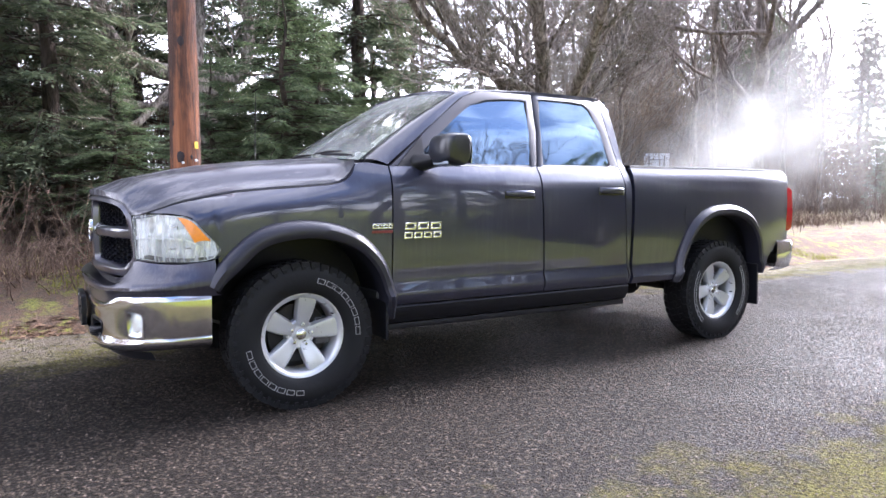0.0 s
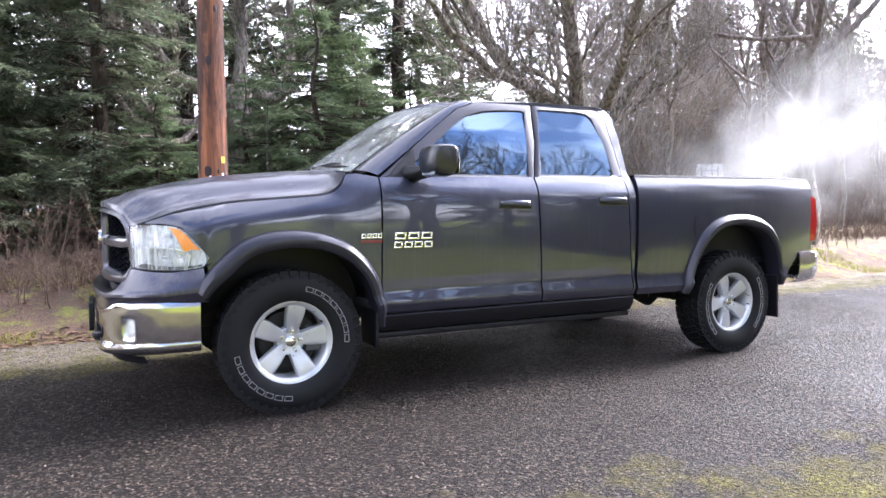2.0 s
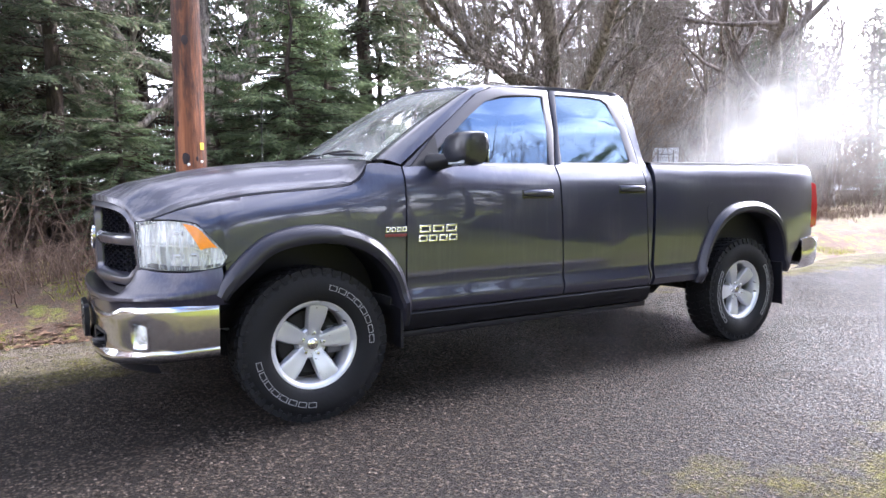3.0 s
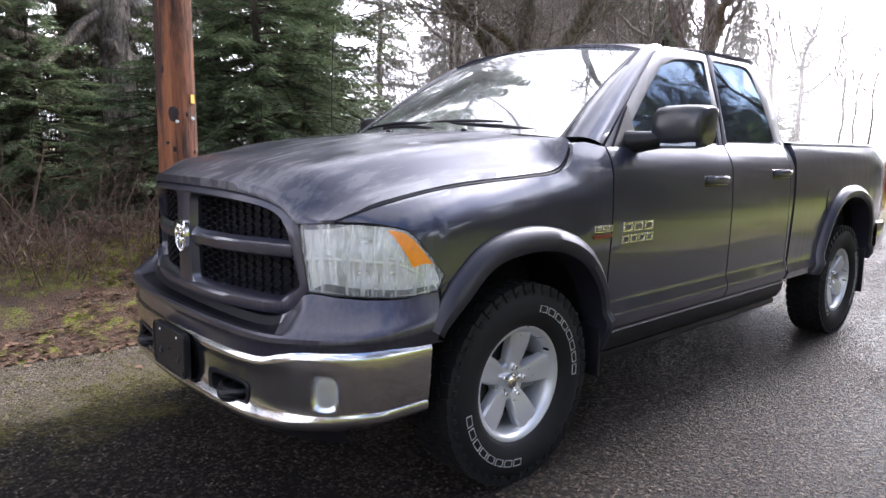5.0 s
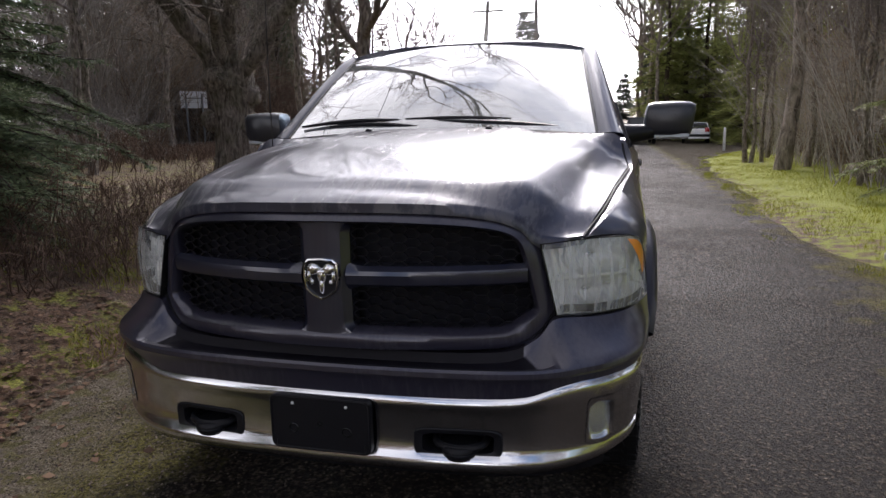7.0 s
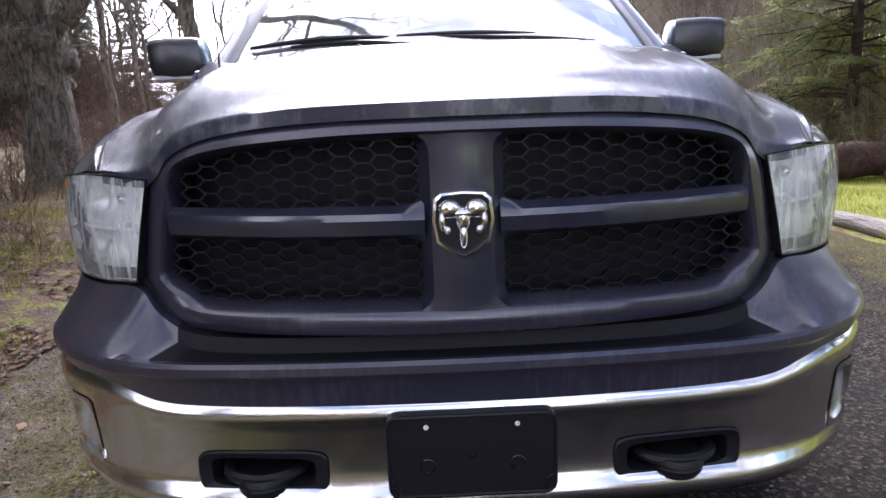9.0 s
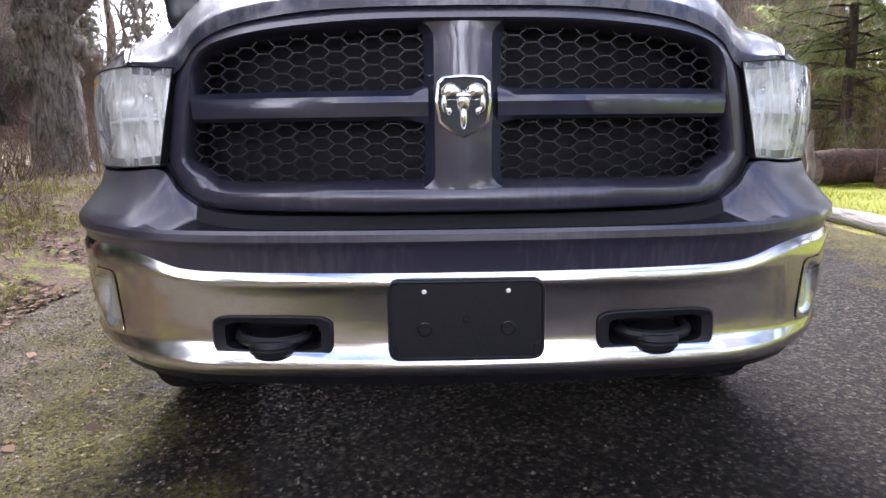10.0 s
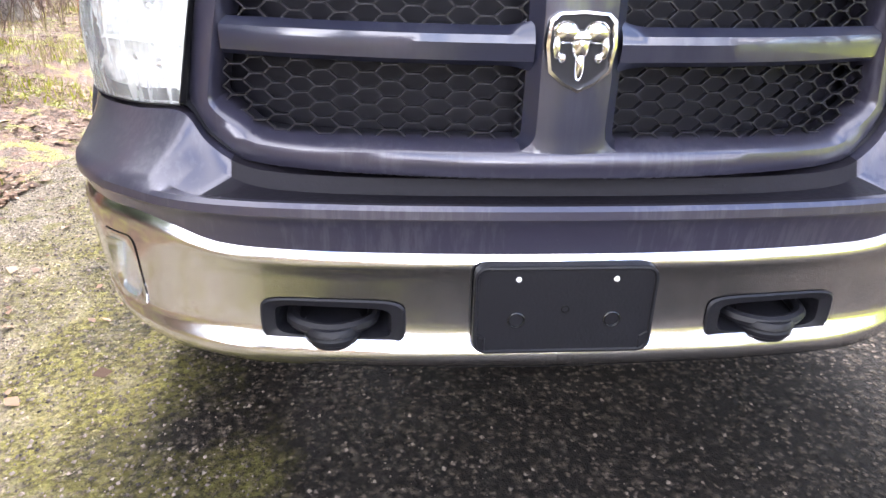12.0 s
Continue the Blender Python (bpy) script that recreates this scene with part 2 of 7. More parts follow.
MESH_BLACK = plain("grille_mesh_black", (0.011, 0.011, 0.016), 0.34, 0, 0.2, 60, 0.05, Specular_IOR_Level=0.30)
DARK_METAL = plain("chassis_metal", (0.03, 0.028, 0.026), 0.7, 0.2, 0.4, 25, 0.3)
CHROME = plain("chrome", (0.66, 0.67, 0.70), 0.13, 1.0, 0.03, 12, 0.0)
BRIGHT_CHROME = plain("badge_chrome", (0.85, 0.85, 0.86), 0.12, 1.0, 0.03, 40, 0.0)
ALLOY = plain("painted_alloy", (0.62, 0.63, 0.65), 0.30, 0.55, 0.03, 20, 0.0)
ALLOY_DARK = plain("alloy_barrel", (0.16, 0.16, 0.17), 0.5, 0.5, 0.2, 40, 0.1)
RUBBER = plain("tyre_rubber", (0.009, 0.009, 0.010), 0.66, 0, 0.35, 50, 0.25, Specular_IOR_Level=0.25)
WHITE_RUBBER = plain("white_lettering", (0.36, 0.36, 0.35), 0.7, 0, 0.1, 80, 0.05)
# the white film stands in for bright sky mirrored in the screen
WINDSCREEN = glass_material("windscreen_glass", (0.60, 0.76, 0.70), 10.0, 0.24)
# the blue gloss colour stands in for blue sky mirrored in the panes
TINTED = glass_material("tinted_glass", (0.05, 0.06, 0.07), 2.4, coat=(0.50, 0.68, 0.90))
SIDE_GLASS = glass_material("side_glass", (0.14, 0.16, 0.17), 3.0, coat=(0.56, 0.75, 0.97))
CLEAR_LENS = glass_material("clear_lens", (0.95, 0.96, 0.96), 1.6, 0.33, (1.0, 1.0, 0.07), 60.0)
DULL_RED = plain("dull_red", (0.16, 0.02, 0.02), 0.4)
RED_LENS = plain("red_lens", (0.42, 0.012, 0.015), 0.12, 0, 0.15, 70, 0.02, Coat_Weight=1.0)
AMBER = plain("amber_reflector", (0.85, 0.27, 0.01), 0.22, 0, 0.18, 120, 0.2, Coat_Weight=0.6)
REFLECTOR = plain("lamp_reflector", (0.96, 0.97, 0.97), 0.24, 0.22, 0.03, 60, 0.06)
FOG_PANEL = plain("fog_recess_metal", (0.70, 0.76, 0.82), 0.24, 0.85, 0.06, 14, 0.05)
FROST = plain("frosted_lens", (0.62, 0.69, 0.78), 0.20, 0.55, 0.25, 18, 0.8)
CABIN = plain("cabin_trim", (0.05, 0.05, 0.052), 0.8, 0, 0.2, 60, 0.2)
PAPER = plain("white_paper", (0.8, 0.8, 0.78), 0.8, 0, 0.03, 40, 0.0)

# ---------------------------------------------------------------- the pickup truck
# It stands along x, its nose towards -x, its driver's side towards -y; the front axle is at x = 0.
AXLE_R, HUB_Z, TYRE_R = 3.575, 0.406, 0.412
truck = thing("pickup_truck", "dark grey metallic pickup truck with chrome bumpers on the road", "pickup truck")


def side_y(x, z):
    """Half width of the body side at a height."""
    y = ease(z, (0.41, 0.50, 0.575, 0.605, 0.632, 0.75, 1.0, 1.18, 1.27, 1.34, 1.385, 1.42), (0.925, 0.965, 1.000, 1.003, 0.986, 0.990, 1.0, 0.998, 0.988, 0.955, 0.925, 0.91))
    y -= 0.06 * max(0.0, (x - 3.9) / 0.7) ** 2
    return y


def nose_x(y):
    return -0.952 + 0.145 * (abs(y) / 0.66) ** 2.4


def nose_plan(x):
    """Half width of the front corner."""
    return lerp(x, (-0.815, -0.75, -0.66, -0.575, -0.50, -0.437, -0.25), (0.665, 0.792, 0.898, 0.964, 0.985, 0.996, 0.998))


def hood_edge_z(x):
    return ease(x, (-0.76, -0.60, -0.32, 0.05, 0.22, 0.30, 0.345), (1.094, 1.150, 1.205, 1.238, 1.258, 1.30, 1.37))


def hood_edge_y(x):
    return ease(x, (-0.77, -0.60, -0.43, -0.06, 0.07, 0.15, 0.25, 0.345), (0.785, 0.838, 0.868, 0.912, 0.926, 0.936, 0.930, 0.906))


def flare_curve(cx, out, s, front):
    """Points of a wheel arch's edge, from the rear foot over the top to the front foot."""
    pts = []
    if front:
        a = [(0.575, 0.45), (0.555, 0.62), (0.50, 0.79), (0.36, 0.945), (0.17, 1.025), (-0.05, 1.045), (-0.25, 1.0), (-0.40, 0.885), (-0.482, 0.785), (-0.512, 0.725)]
        b = [(0.515, 0.45), (0.49, 0.61), (0.43, 0.755), (0.31, 0.872), (0.15, 0.935), (-0.04, 0.945), (-0.22, 0.905), (-0.345, 0.80), (-0.425, 0.725), (-0.452, 0.685)]
    else:
        a = [(0.585, 0.52), (0.565, 0.68), (0.51, 0.86), (0.38, 1.02), (0.19, 1.10), (-0.01, 1.115), (-0.21, 1.085), (-0.38, 0.98), (-0.50, 0.78), (-0.555, 0.58), (-0.57, 0.51)]
        b = [(0.53, 0.52), (0.51, 0.66), (0.45, 0.82), (0.335, 0.95), (0.17, 1.015), (-0.01, 1.03), (-0.19, 1.0), (-0.335, 0.91), (-0.44, 0.75), (-0.495, 0.58), (-0.505, 0.51)]
    return np.array(a if out else b) + (cx, 0)


def arch_z(x, cx, front):
    """Lower edge of the body over a wheel, hidden behind the flare."""
    mid = (flare_curve(cx, True, 1, front) + flare_curve(cx, False, 1, front)) / 2
    order = np.argsort(mid[:, 0])
    return float(np.interp(x, mid[order, 0], mid[order, 1], left=-9, right=-9))


def side_panel(name, x0, x1, bottom, top, s, parent, nx=26, nz=16, label="", yfun=side_y, lean=None):
    rows = []
    for i in range(nx + 1):
        row = []
        for j in range(nz + 1):
            v = j / nz
            xa = x0 + (x1 - x0) * i / nx
            zb, zt = bottom(xa), top(xa)
            z = zb + (zt - zb) * v
            x = xa + (lean(xa, z) if lean else 0.0)
            row.append((x, s * yfun(x, z), z))
        rows.append(row)
    bm = bmesh.new()
    add_panel(bm, rows, (0, -s, 0), 0.03)
    return part(name, bm, GREY_PAINT, parent, label)


def fender_y(x, z):
    xe = min(x, 0.15)
    y = min(side_y(x, min(z, 1.10)), nose_plan(x))
    top = hood_edge_z(xe)
    low = max(1.0, top - 0.14)
    k = max(0.0, (z - low) / max(top - low, 1e-3))
    k = k**2.2 if k < 1 else 1 + 0.95 * (k - 1)
    y = y + (hood_edge_y(xe) + 0.008 - y) * k
    return y if x < 0.15 else lerp(x, (0.15, 0.536), (y, side_y(x, z)))


def fender_bottom(x):
    if x < -0.44:
        return lerp(x, (-0.80, -0.75, -0.66, -0.575, -0.437), (1.080, 1.088, 1.086, 1.071, 0.909))
    return max(arch_z(x, 0.0, True), 0.47)


def fender_top(x):
    return hood_edge_z(x) - 0.011 if x < 0.33 else lerp(x, (0.33, 0.345, 0.42, 0.54), (1.345, 1.368, 1.372, 1.352))


def belt(x):
    return lerp(x, (0.54, 2.5), (1.352, 1.392))


def cab_pt(x, z):
    """Half width of the glazed upper cab."""
    return lerp(z, (1.36, 1.86, 1.90), (0.925, 0.755, 0.72))


WIN = {"front": [(0.70, 1.375), (1.06, 1.66), (1.22, 1.775), (1.36, 1.82), (1.50, 1.835), (1.665, 1.842), (1.70, 1.835), (1.665, 1.60), (1.635, 1.375), (1.62, 1.375)],
       "rear": [(1.735, 1.385), (1.775, 1.62), (1.81, 1.855), (1.84, 1.862), (2.14, 1.866), (2.24, 1.855), (2.285, 1.82), (2.345, 1.63), (2.375, 1.41), (2.35, 1.39)]}
FRAME = {"front": [(0.56, 1.352), (1.00, 1.70), (1.18, 1.83), (1.34, 1.882), (1.52, 1.895), (1.74, 1.90), (1.775, 1.895), (1.735, 1.62), (1.675, 1.372), (1.62, 1.37)],
         "rear": [(1.685, 1.372), (1.745, 1.62), (1.785, 1.905), (1.82, 1.912), (2.26, 1.914), (2.36, 1.90), (2.395, 1.84), (2.425, 1.63), (2.455, 1.392), (2.42, 1.389)]}


def upper_frame(which, s, parent):
    """The window frame of a door, its rubber seal and its pane."""
    o, n = FRAME[which], WIN[which]
    bm = bmesh.new()
    ring = []
    for (ax, az), (bx, bz) in zip(o, n):
        ring.append([(ax, s * (cab_pt(ax, az) - 0.03), az), (ax, s * cab_pt(ax, az), az), ((ax * 2 + bx) / 3, s * (cab_pt(ax, (2 * az + bz) / 3) + 0.006), (2 * az + bz) / 3),
                     (bx, s * (cab_pt(bx, bz) + 0.001), bz), (bx, s * (cab_pt(bx, bz) - 0.03), bz)])
    add_grid(bm, ring + [ring[0]])
    part("window_frame", bm, FLARE, parent)
    bm = bmesh.new()
    c = np.mean(n, axis=0)
    ring = []
    for bx, bz in n:
        d = np.array((bx, bz)) - c
        i = c + d * (1 - 0.014 / np.linalg.norm(d))
        ring.append([(bx, s * (cab_pt(bx, bz) - 0.002), bz), (i[0], s * (cab_pt(i[0], i[1]) - 0.006), i[1]), (i[0], s * (cab_pt(i[0], i[1]) - 0.014), i[1])])
    add_grid(bm, ring + [ring[0]])
    part("window_seal", bm, BLACK_PLASTIC, parent)
    bm = bmesh.new()
    outer = [bm.verts.new((x, s * (cab_pt(x, z) - 0.009 + 0.012 * math.sin(math.pi * min(max((z - 1.37) / 0.47, 0), 1))), z)) for x, z in n]
    mid = bm.verts.new((c[0], s * (cab_pt(c[0], c[1]) + 0.004), c[1]))
    for k in range(len(outer)):
        bm.faces.new((outer[k], outer[(k + 1) % len(outer)], mid))
    bmesh.ops.subdivide_edges(bm, edges=bm.edges, cuts=2, use_grid_fill=True)
    pane = part("pane", bm, SIDE_GLASS if which == "front" else TINTED, parent, "dark tinted side glass", sharp=180)
    pane.visible_shadow = False


def handle(x, z, s, parent):
    bm = bmesh.new()
    y = side_y(x, z)
    add_box(bm, (x, y - 0.012, z - 0.030), (x + 0.255, y + 0.004, z + 0.028), 0.008)
    for v in bm.verts:
        v.co.y *= s
    part("handle_recess", bm, BLACK_GLOSS, parent)
    bm = bmesh.new()
    rows = []
    for i in range(13):
        u = i / 12
        lift = 0.034 * math.sin(math.pi * u) ** 0.35
        h = 0.017 + 0.004 * math.sin(math.pi * u)
        px = x + 0.01 + 0.235 * u
        rows.append([(px, s * (y + lift + 0.010 * math.cos(a)), z + 0.006 + h * math.sin(a)) for a in (2 * math.pi * k / 10 for k in range(10))])
    vs = add_grid(bm, rows, wrap=True)
    bm.faces.new(vs[0])
    bm.faces.new(vs[-1])
    part("door_handle", bm, GREY_PAINT, parent, "body-coloured door handle")


def letter_bars(name, parent, x0, z0, w, h, count, s, y, material, slant=0.0):
    """Raised lettering drawn as plain framed bars."""
    for k in range(count):
        bm = bmesh.new()
        bw = w / count
        a, b = x0 + bw * k + bw * 0.07, x0 + bw * (k + 1) - bw * 0.07
        t = h * 0.26
        for lo, hi in (((a, z0), (b, z0 + t)), ((a, z0 + h - t), (b, z0 + h)), ((a, z0 + t), (a + t * 1.1, z0 + h - t)), ((b - t * 1.1, z0 + t), (b, z0 + h - t))):
            add_box(bm, (lo[0], y, lo[1]), (hi[0], y + 0.007, hi[1]), 0.0015)
        for v in bm.verts:
            v.co.x += slant * (v.co.z - z0)
            v.co.y *= s
        part(name, bm, material, parent)


for s in (-1, 1):
    side = "near" if s < 0 else "far"
    # front fender
    fender = side_panel("front_fender", -0.765, 0.536, fender_bottom, fender_top, s, truck, 60, 14, yfun=fender_y)
    letter_bars("badge", fender, 0.405, 0.988, 0.135, 0.03, 4, s, 1.0, BRIGHT_CHROME, 0.1)
    bm = bmesh.new()
    add_box(bm, (0.405, 1.0, 0.962), (0.54, 1.004, 0.978), 0.002)
    for v in bm.verts:
        v.co.y *= s
    part("badge_strip", bm, DULL_RED, fender, "small red badge strip")
    # doors
    door = side_panel("front_door", 0.546, 1.662, lambda x: 0.535, belt, s, truck, 24, 22, lean=lambda x, z: 0.03 * (x - 0.546) / 1.116 * min(1, max(0, (z - 1.2) / -0.5)))
    handle(1.352, 1.19, s, door)
    upper_frame("front", s, door)
    letter_bars("badge", door, 0.612, 0.978, 0.262, 0.044, 3, s, side_y(0.7, 1.0), BRIGHT_CHROME, 0.1)
    letter_bars("badge", door, 0.608, 0.926, 0.266, 0.040, 4, s, side_y(0.7, 1.0), BRIGHT_CHROME, 0.1)
    door = side_panel("rear_door", 1.674, 2.448, lambda x: 0.535, belt, s, truck, 18, 22, lean=lambda x, z: 0.03 * (2.448 - x) / 0.774 * min(1, max(0, (z - 1.2) / -0.5)) + 0.05 * (x - 1.674) / 0.774 * min(1, max(0, (1.1 - z) / 0.5)))
    handle(2.182, 1.215, s, door)
    upper_frame("rear", s, door)
    # cab corner behind the rear door
    bm = bmesh.new()
    rows = []
    for z in np.linspace(0.535, 1.385, 14):
        x0 = 2.456 + 0.05 * min(1, max(0, (1.1 - z) / 0.5))
        x0, x1 = x0, max(x0 + 0.012, 2.53)
        rows.append([(x0, s * side_y(x0, z), z), (x1 - 0.01, s * (side_y(x1, z) - 0.002), z), (x1, s * (side_y(x1, z) - 0.02), z), (x1, s * 0.70, z)])
    for z in np.linspace(1.42, 1.915, 14):
        x0 = lerp(z, (1.392, 1.63, 1.84, 1.90, 1.915), (2.46, 2.432, 2.402, 2.366, 2.27))
        x1 = lerp(z, (1.392, 1.70, 1.84, 1.90, 1.93), (2.535, 2.525, 2.505, 2.47, 2.41))
        y = cab_pt(x0, z)
        rows.append([(x0, s * y, z), (x1 - 0.02, s * (y - 0.005), z), (x1, s * (y - 0.03), z), (x1, s * 0.55, z)])
    add_grid(bm, rows)
    part("cab_corner", bm, GREY_PAINT, truck)
    # rocker
    bm = bmesh.new()
    rows = []
    for x in np.linspace(0.50, 2.52, 20):
        rows.append([(x, s * 0.80, 0.42), (x, s * 0.905, 0.405), (x, s * 0.945, 0.42), (x, s * 0.975, 0.47), (x, s * 0.982, 0.515), (x, s * 0.968, 0.53), (x, s * 0.9, 0.53)])
    add_grid(bm, rows)
    part("rocker_panel", bm, BLACK_PLASTIC, truck, "black lower sill")
    bm = bmesh.new()
    add_box(bm, (0.50, 0.78, 0.372), (2.52, 0.935, 0.41), 0.01)
    for v in bm.verts:
        v.co.y *= s
    part("sill_skirt", bm, BLACK_PLASTIC, truck)
    # bed side
    def bed_bottom(x):
        return max(arch_z(x, AXLE_R, False), lerp(x, (3.4, 4.14, 4.40, 4.585), (0.53, 0.53, 0.78, 0.80)))
    def bed_top(x):
        return lerp(x, (2.54, 4.6), (1.392, 1.402))
    def bed_y(x, z):
        y = side_y(x, min(z, 1.27))
        k = max(0, (z - 1.27) / 0.13)
        return y - 0.05 * k**2
    bed = side_panel("bed_side", 2.548, 4.585, bed_bottom, bed_top, s, truck, 70, 18, yfun=bed_y)
    bm = bmesh.new()
    rows = []
    for x in np.linspace(2.548, 4.585, 20):
        y, z = bed_y(x, bed_top(x)), bed_top(x)
        rows.append([(x, s * (y + 0.004), z - 0.006), (x, s * (y - 0.004), z + 0.014), (x, s * (y - 0.03), z + 0.02), (x, s * (y - 0.10), z + 0.016), (x, s * (y - 0.11), z - 0.02), (x, s * (y - 0.11), 0.72)])
    add_grid(bm, rows)
    part("bed_rail", bm, BLACK_PLASTIC, truck)
    if s < 0:
        bm = bmesh.new()
        c, y = (3.19, 1.03), side_y(3.19, 1.03)
        ringp = [(c[0] + 0.085 * math.copysign(abs(math.cos(a)) ** 0.6, math.cos(a)), -(y + 0.0015), c[1] + 0.085 * math.copysign(abs(math.sin(a)) ** 0.6, math.sin(a))) for a in (2 * math.pi * k / 28 for k in range(28))]
        add_prism(bm, ringp, (0, -0.002, 0))
        part("fuel_flap", bm, GREY_PAINT, bed)
    # flares
    for cx, front in ((0.0, True), (AXLE_R, False)):
        o, n = curve(flare_curve(cx, True, 1, front), 40), curve(flare_curve(cx, False, 1, front), 40)
        rows = []
        for k, ((ax, az), (bx, bz)) in enumerate(zip(o, n)):
            yb = fender_y(ax, az) if front else bed_y(ax, az)
            if front and ax < -0.35:
                yb = max(yb, 0.975)
            bump_out = 0.045
            pa, pb = np.array((ax, az)), np.array((bx, bz))
            def q(u, y):
                m = pa + (pb - pa) * u
                return (m[0], s * y, m[1])
            rows.append([q(0.0, yb - 0.02), q(0.0, yb + 0.008), q(0.12, yb + 0.026), q(0.45, yb + bump_out), q(0.8, yb + bump_out - 0.002), q(1.0, yb + bump_out - 0.016), q(1.03, yb - 0.02), q(1.0, yb - 0.10)])
        bm = bmesh.new()
        add_grid(bm, rows)
        part("wheel_flare", bm, FLARE, truck, "body-coloured wheel arch flare")
        # liner
        rows = []
        for bx, bz in n:
            d = np.array((bx - cx, bz - HUB_Z))
            d = d / np.linalg.norm(d)
            rows.append([(bx, s * 0.975, bz), (bx + d[0] * 0.02, s * 0.93, bz + d[1] * 0.02), (bx + d[0] * 0.03, s * 0.58, bz + d[1] * 0.03), (bx * 0.999, s * 0.56, bz * 0.6 + 0.1)])
        bm = bmesh.new()
        add_grid(bm, rows)
        part("wheel_arch_liner", bm, BLACK_PLASTIC, truck)
    for x0, z0, z1 in ((0.50, 0.33, 0.56), (4.075, 0.245, 0.60)):
        bm = bmesh.new()
        add_box(bm, (x0, 0.72, z0), (x0 + 0.02, 0.99, z1), 0.006)
        for v in bm.verts:
            v.co.x += 0.05 * (z1 - v.co.z) if x0 > 1 else -0.01 * (z1 - v.co.z)
            v.co.y *= s
        part("mud_flap", bm, BLACK_PLASTIC, truck)

# hood
def hood_z(x, y):
    e, a = hood_edge_y(x), abs(y)
    mid = ease(x, (-0.95, -0.90, -0.82, -0.70, -0.38, 0.0, 0.42), (1.165, 1.225, 1.268, 1.30, 1.365, 1.405, 1.432))
    edge = hood_edge_z(min(x, 0.345))
    dome = 0.40 + 0.06 * (x + 0.9)
    step = 0.018 * min(1, max(0, (x + 0.9) / 0.5))
    foot = min(lerp(x, (-0.77, -0.42, -0.10, 0.30), (0.712, 0.758, 0.80, 0.86)), e - 0.02)
    crown = mid - 0.030 * (min(a, foot) / foot) ** 2
    k = min(1.0, max(0.0, (a - dome + 0.07) / 0.12))
    crown -= step * (3 * k * k - 2 * k**3)
    if a < foot - 0.20:
        return crown
    low = edge + 0.028
    if a < foot:
        k = (a - foot + 0.20) / 0.20
        return crown + (low - crown) * (0.25 * k**2 + 0.75 * k**2.6)
    return low + (edge - low) * (a - foot) / max(e - foot, 0.01)


def hood_front(y):
    return nose_x(y) - 0.004 if abs(y) < 0.66 else lerp(abs(y), (0.66, 0.72, 0.785), (nose_x(0.66) - 0.004, -0.790, -0.752))


rows = []
for j in range(57):
    v = -1 + 2 * j / 56
    row = []
    for i in range(41):
        u = i / 40
        yf = 0.782 * v
        x0 = hood_front(yf)
        x1 = 0.43 - 0.085 * abs(v) ** 3
        x = x0 + (x1 - x0) * u**1.25
        y = v * (hood_edge_y(max(x, -0.77)) - 0.005)
        lip = ease(abs(yf), (0.0, 0.30, 0.45, 0.54, 0.61, 0.657, 0.70, 0.785), (1.213, 1.209, 1.196, 1.178, 1.146, 1.092, 1.086, 1.094))
        k = min(1.0, max(0.0, (x - x0) / 0.16))
        k = 1 - (1 - k) ** 2.2
        row.append((x, y, lip + (hood_z(max(x, -0.86), y) - lip) * k))
    rows.append(row)
bm = bmesh.new()
add_panel(bm, rows, (0, 0, -1), 0.03)
hood = part("hood", bm, WET_PAINT, truck, "wet grey hood with raised centre", sharp=60)
for s in (-1, 1):
    bm = bmesh.new()
    add_tube(bm, [(x, s * (hood_edge_y(x) + 0.001), hood_edge_z(x) - 0.010) for x in np.linspace(-0.752, 0.335, 40)], 0.0065, 6)
    part("hood_seam", bm, DEEP_BLACK, hood)
for sx in (-0.30, 0.30):
    bm = bmesh.new()
    add_lathe(bm, [(0.0, 0.012), (0.012, 0.010), (0.018, 0.0), (0.018, -0.01)], 10, pose(0.30, sx, 1.423))
    part("washer_nozzle", bm, BLACK_PLASTIC, hood)

# cowl and wipers
bm = bmesh.new()
rows = []
for j in range(21):
    y = -0.82 + 1.64 * j / 20
    k = abs(y) / 0.82
    rows.append([(0.42 - 0.085 * k**3, y, 1.405 - 0.05 * k**2), (0.49 - 0.04 * k**2, y, 1.40 - 0.04 * k**2), (0.58 - 0.05 * k**2, y, 1.43 - 0.03 * k**2)])
add_grid(bm, rows)
part("cowl", bm, BLACK_PLASTIC, truck)


def screen_pt(u, v):
    """Windscreen: u across from -1 to 1, v from the cowl to the roof."""
    xb, zb = 0.44 - 0.02 * u * u, 1.425 - 0.035 * u * u
    xt, zt = 1.08 + 0.09 * u * u, 1.905 - 0.045 * u * u
    yb, yt = 0.80 * u, 0.685 * u
    b = 0.035 * math.sin(math.pi * v) * (1 - 0.5 * u * u)
    return Vector((xb + (xt - xb) * v - 0.5 * b, yb + (yt - yb) * v, zb + (zt - zb) * v + 0.8 * b))


bm = bmesh.new()
add_grid(bm, [[screen_pt(-1 + i / 12, j / 12) for j in range(13)] for i in range(25)])
screen = part("windscreen", bm, WINDSCREEN, truck, "windscreen with stickers", sharp=180)
screen.visible_shadow = False
for u0, u1, v0, v1, lift in ((-0.94, -0.72, 0.015, 0.10, -0.01), (-0.92, -0.835, 0.20, 0.33, -0.004)):
    bm = bmesh.new()
    pts = [screen_pt(u, v) + Vector((0.35, 0, -0.25)).normalized() * abs(lift) for u, v in ((u0, v0), (u1, v0), (u1, v1), (u0, v1))]
    add_prism(bm, pts, (0.001, 0, -0.001))
    part("sticker", bm, PAPER, screen, "white paper sticker behind the glass")
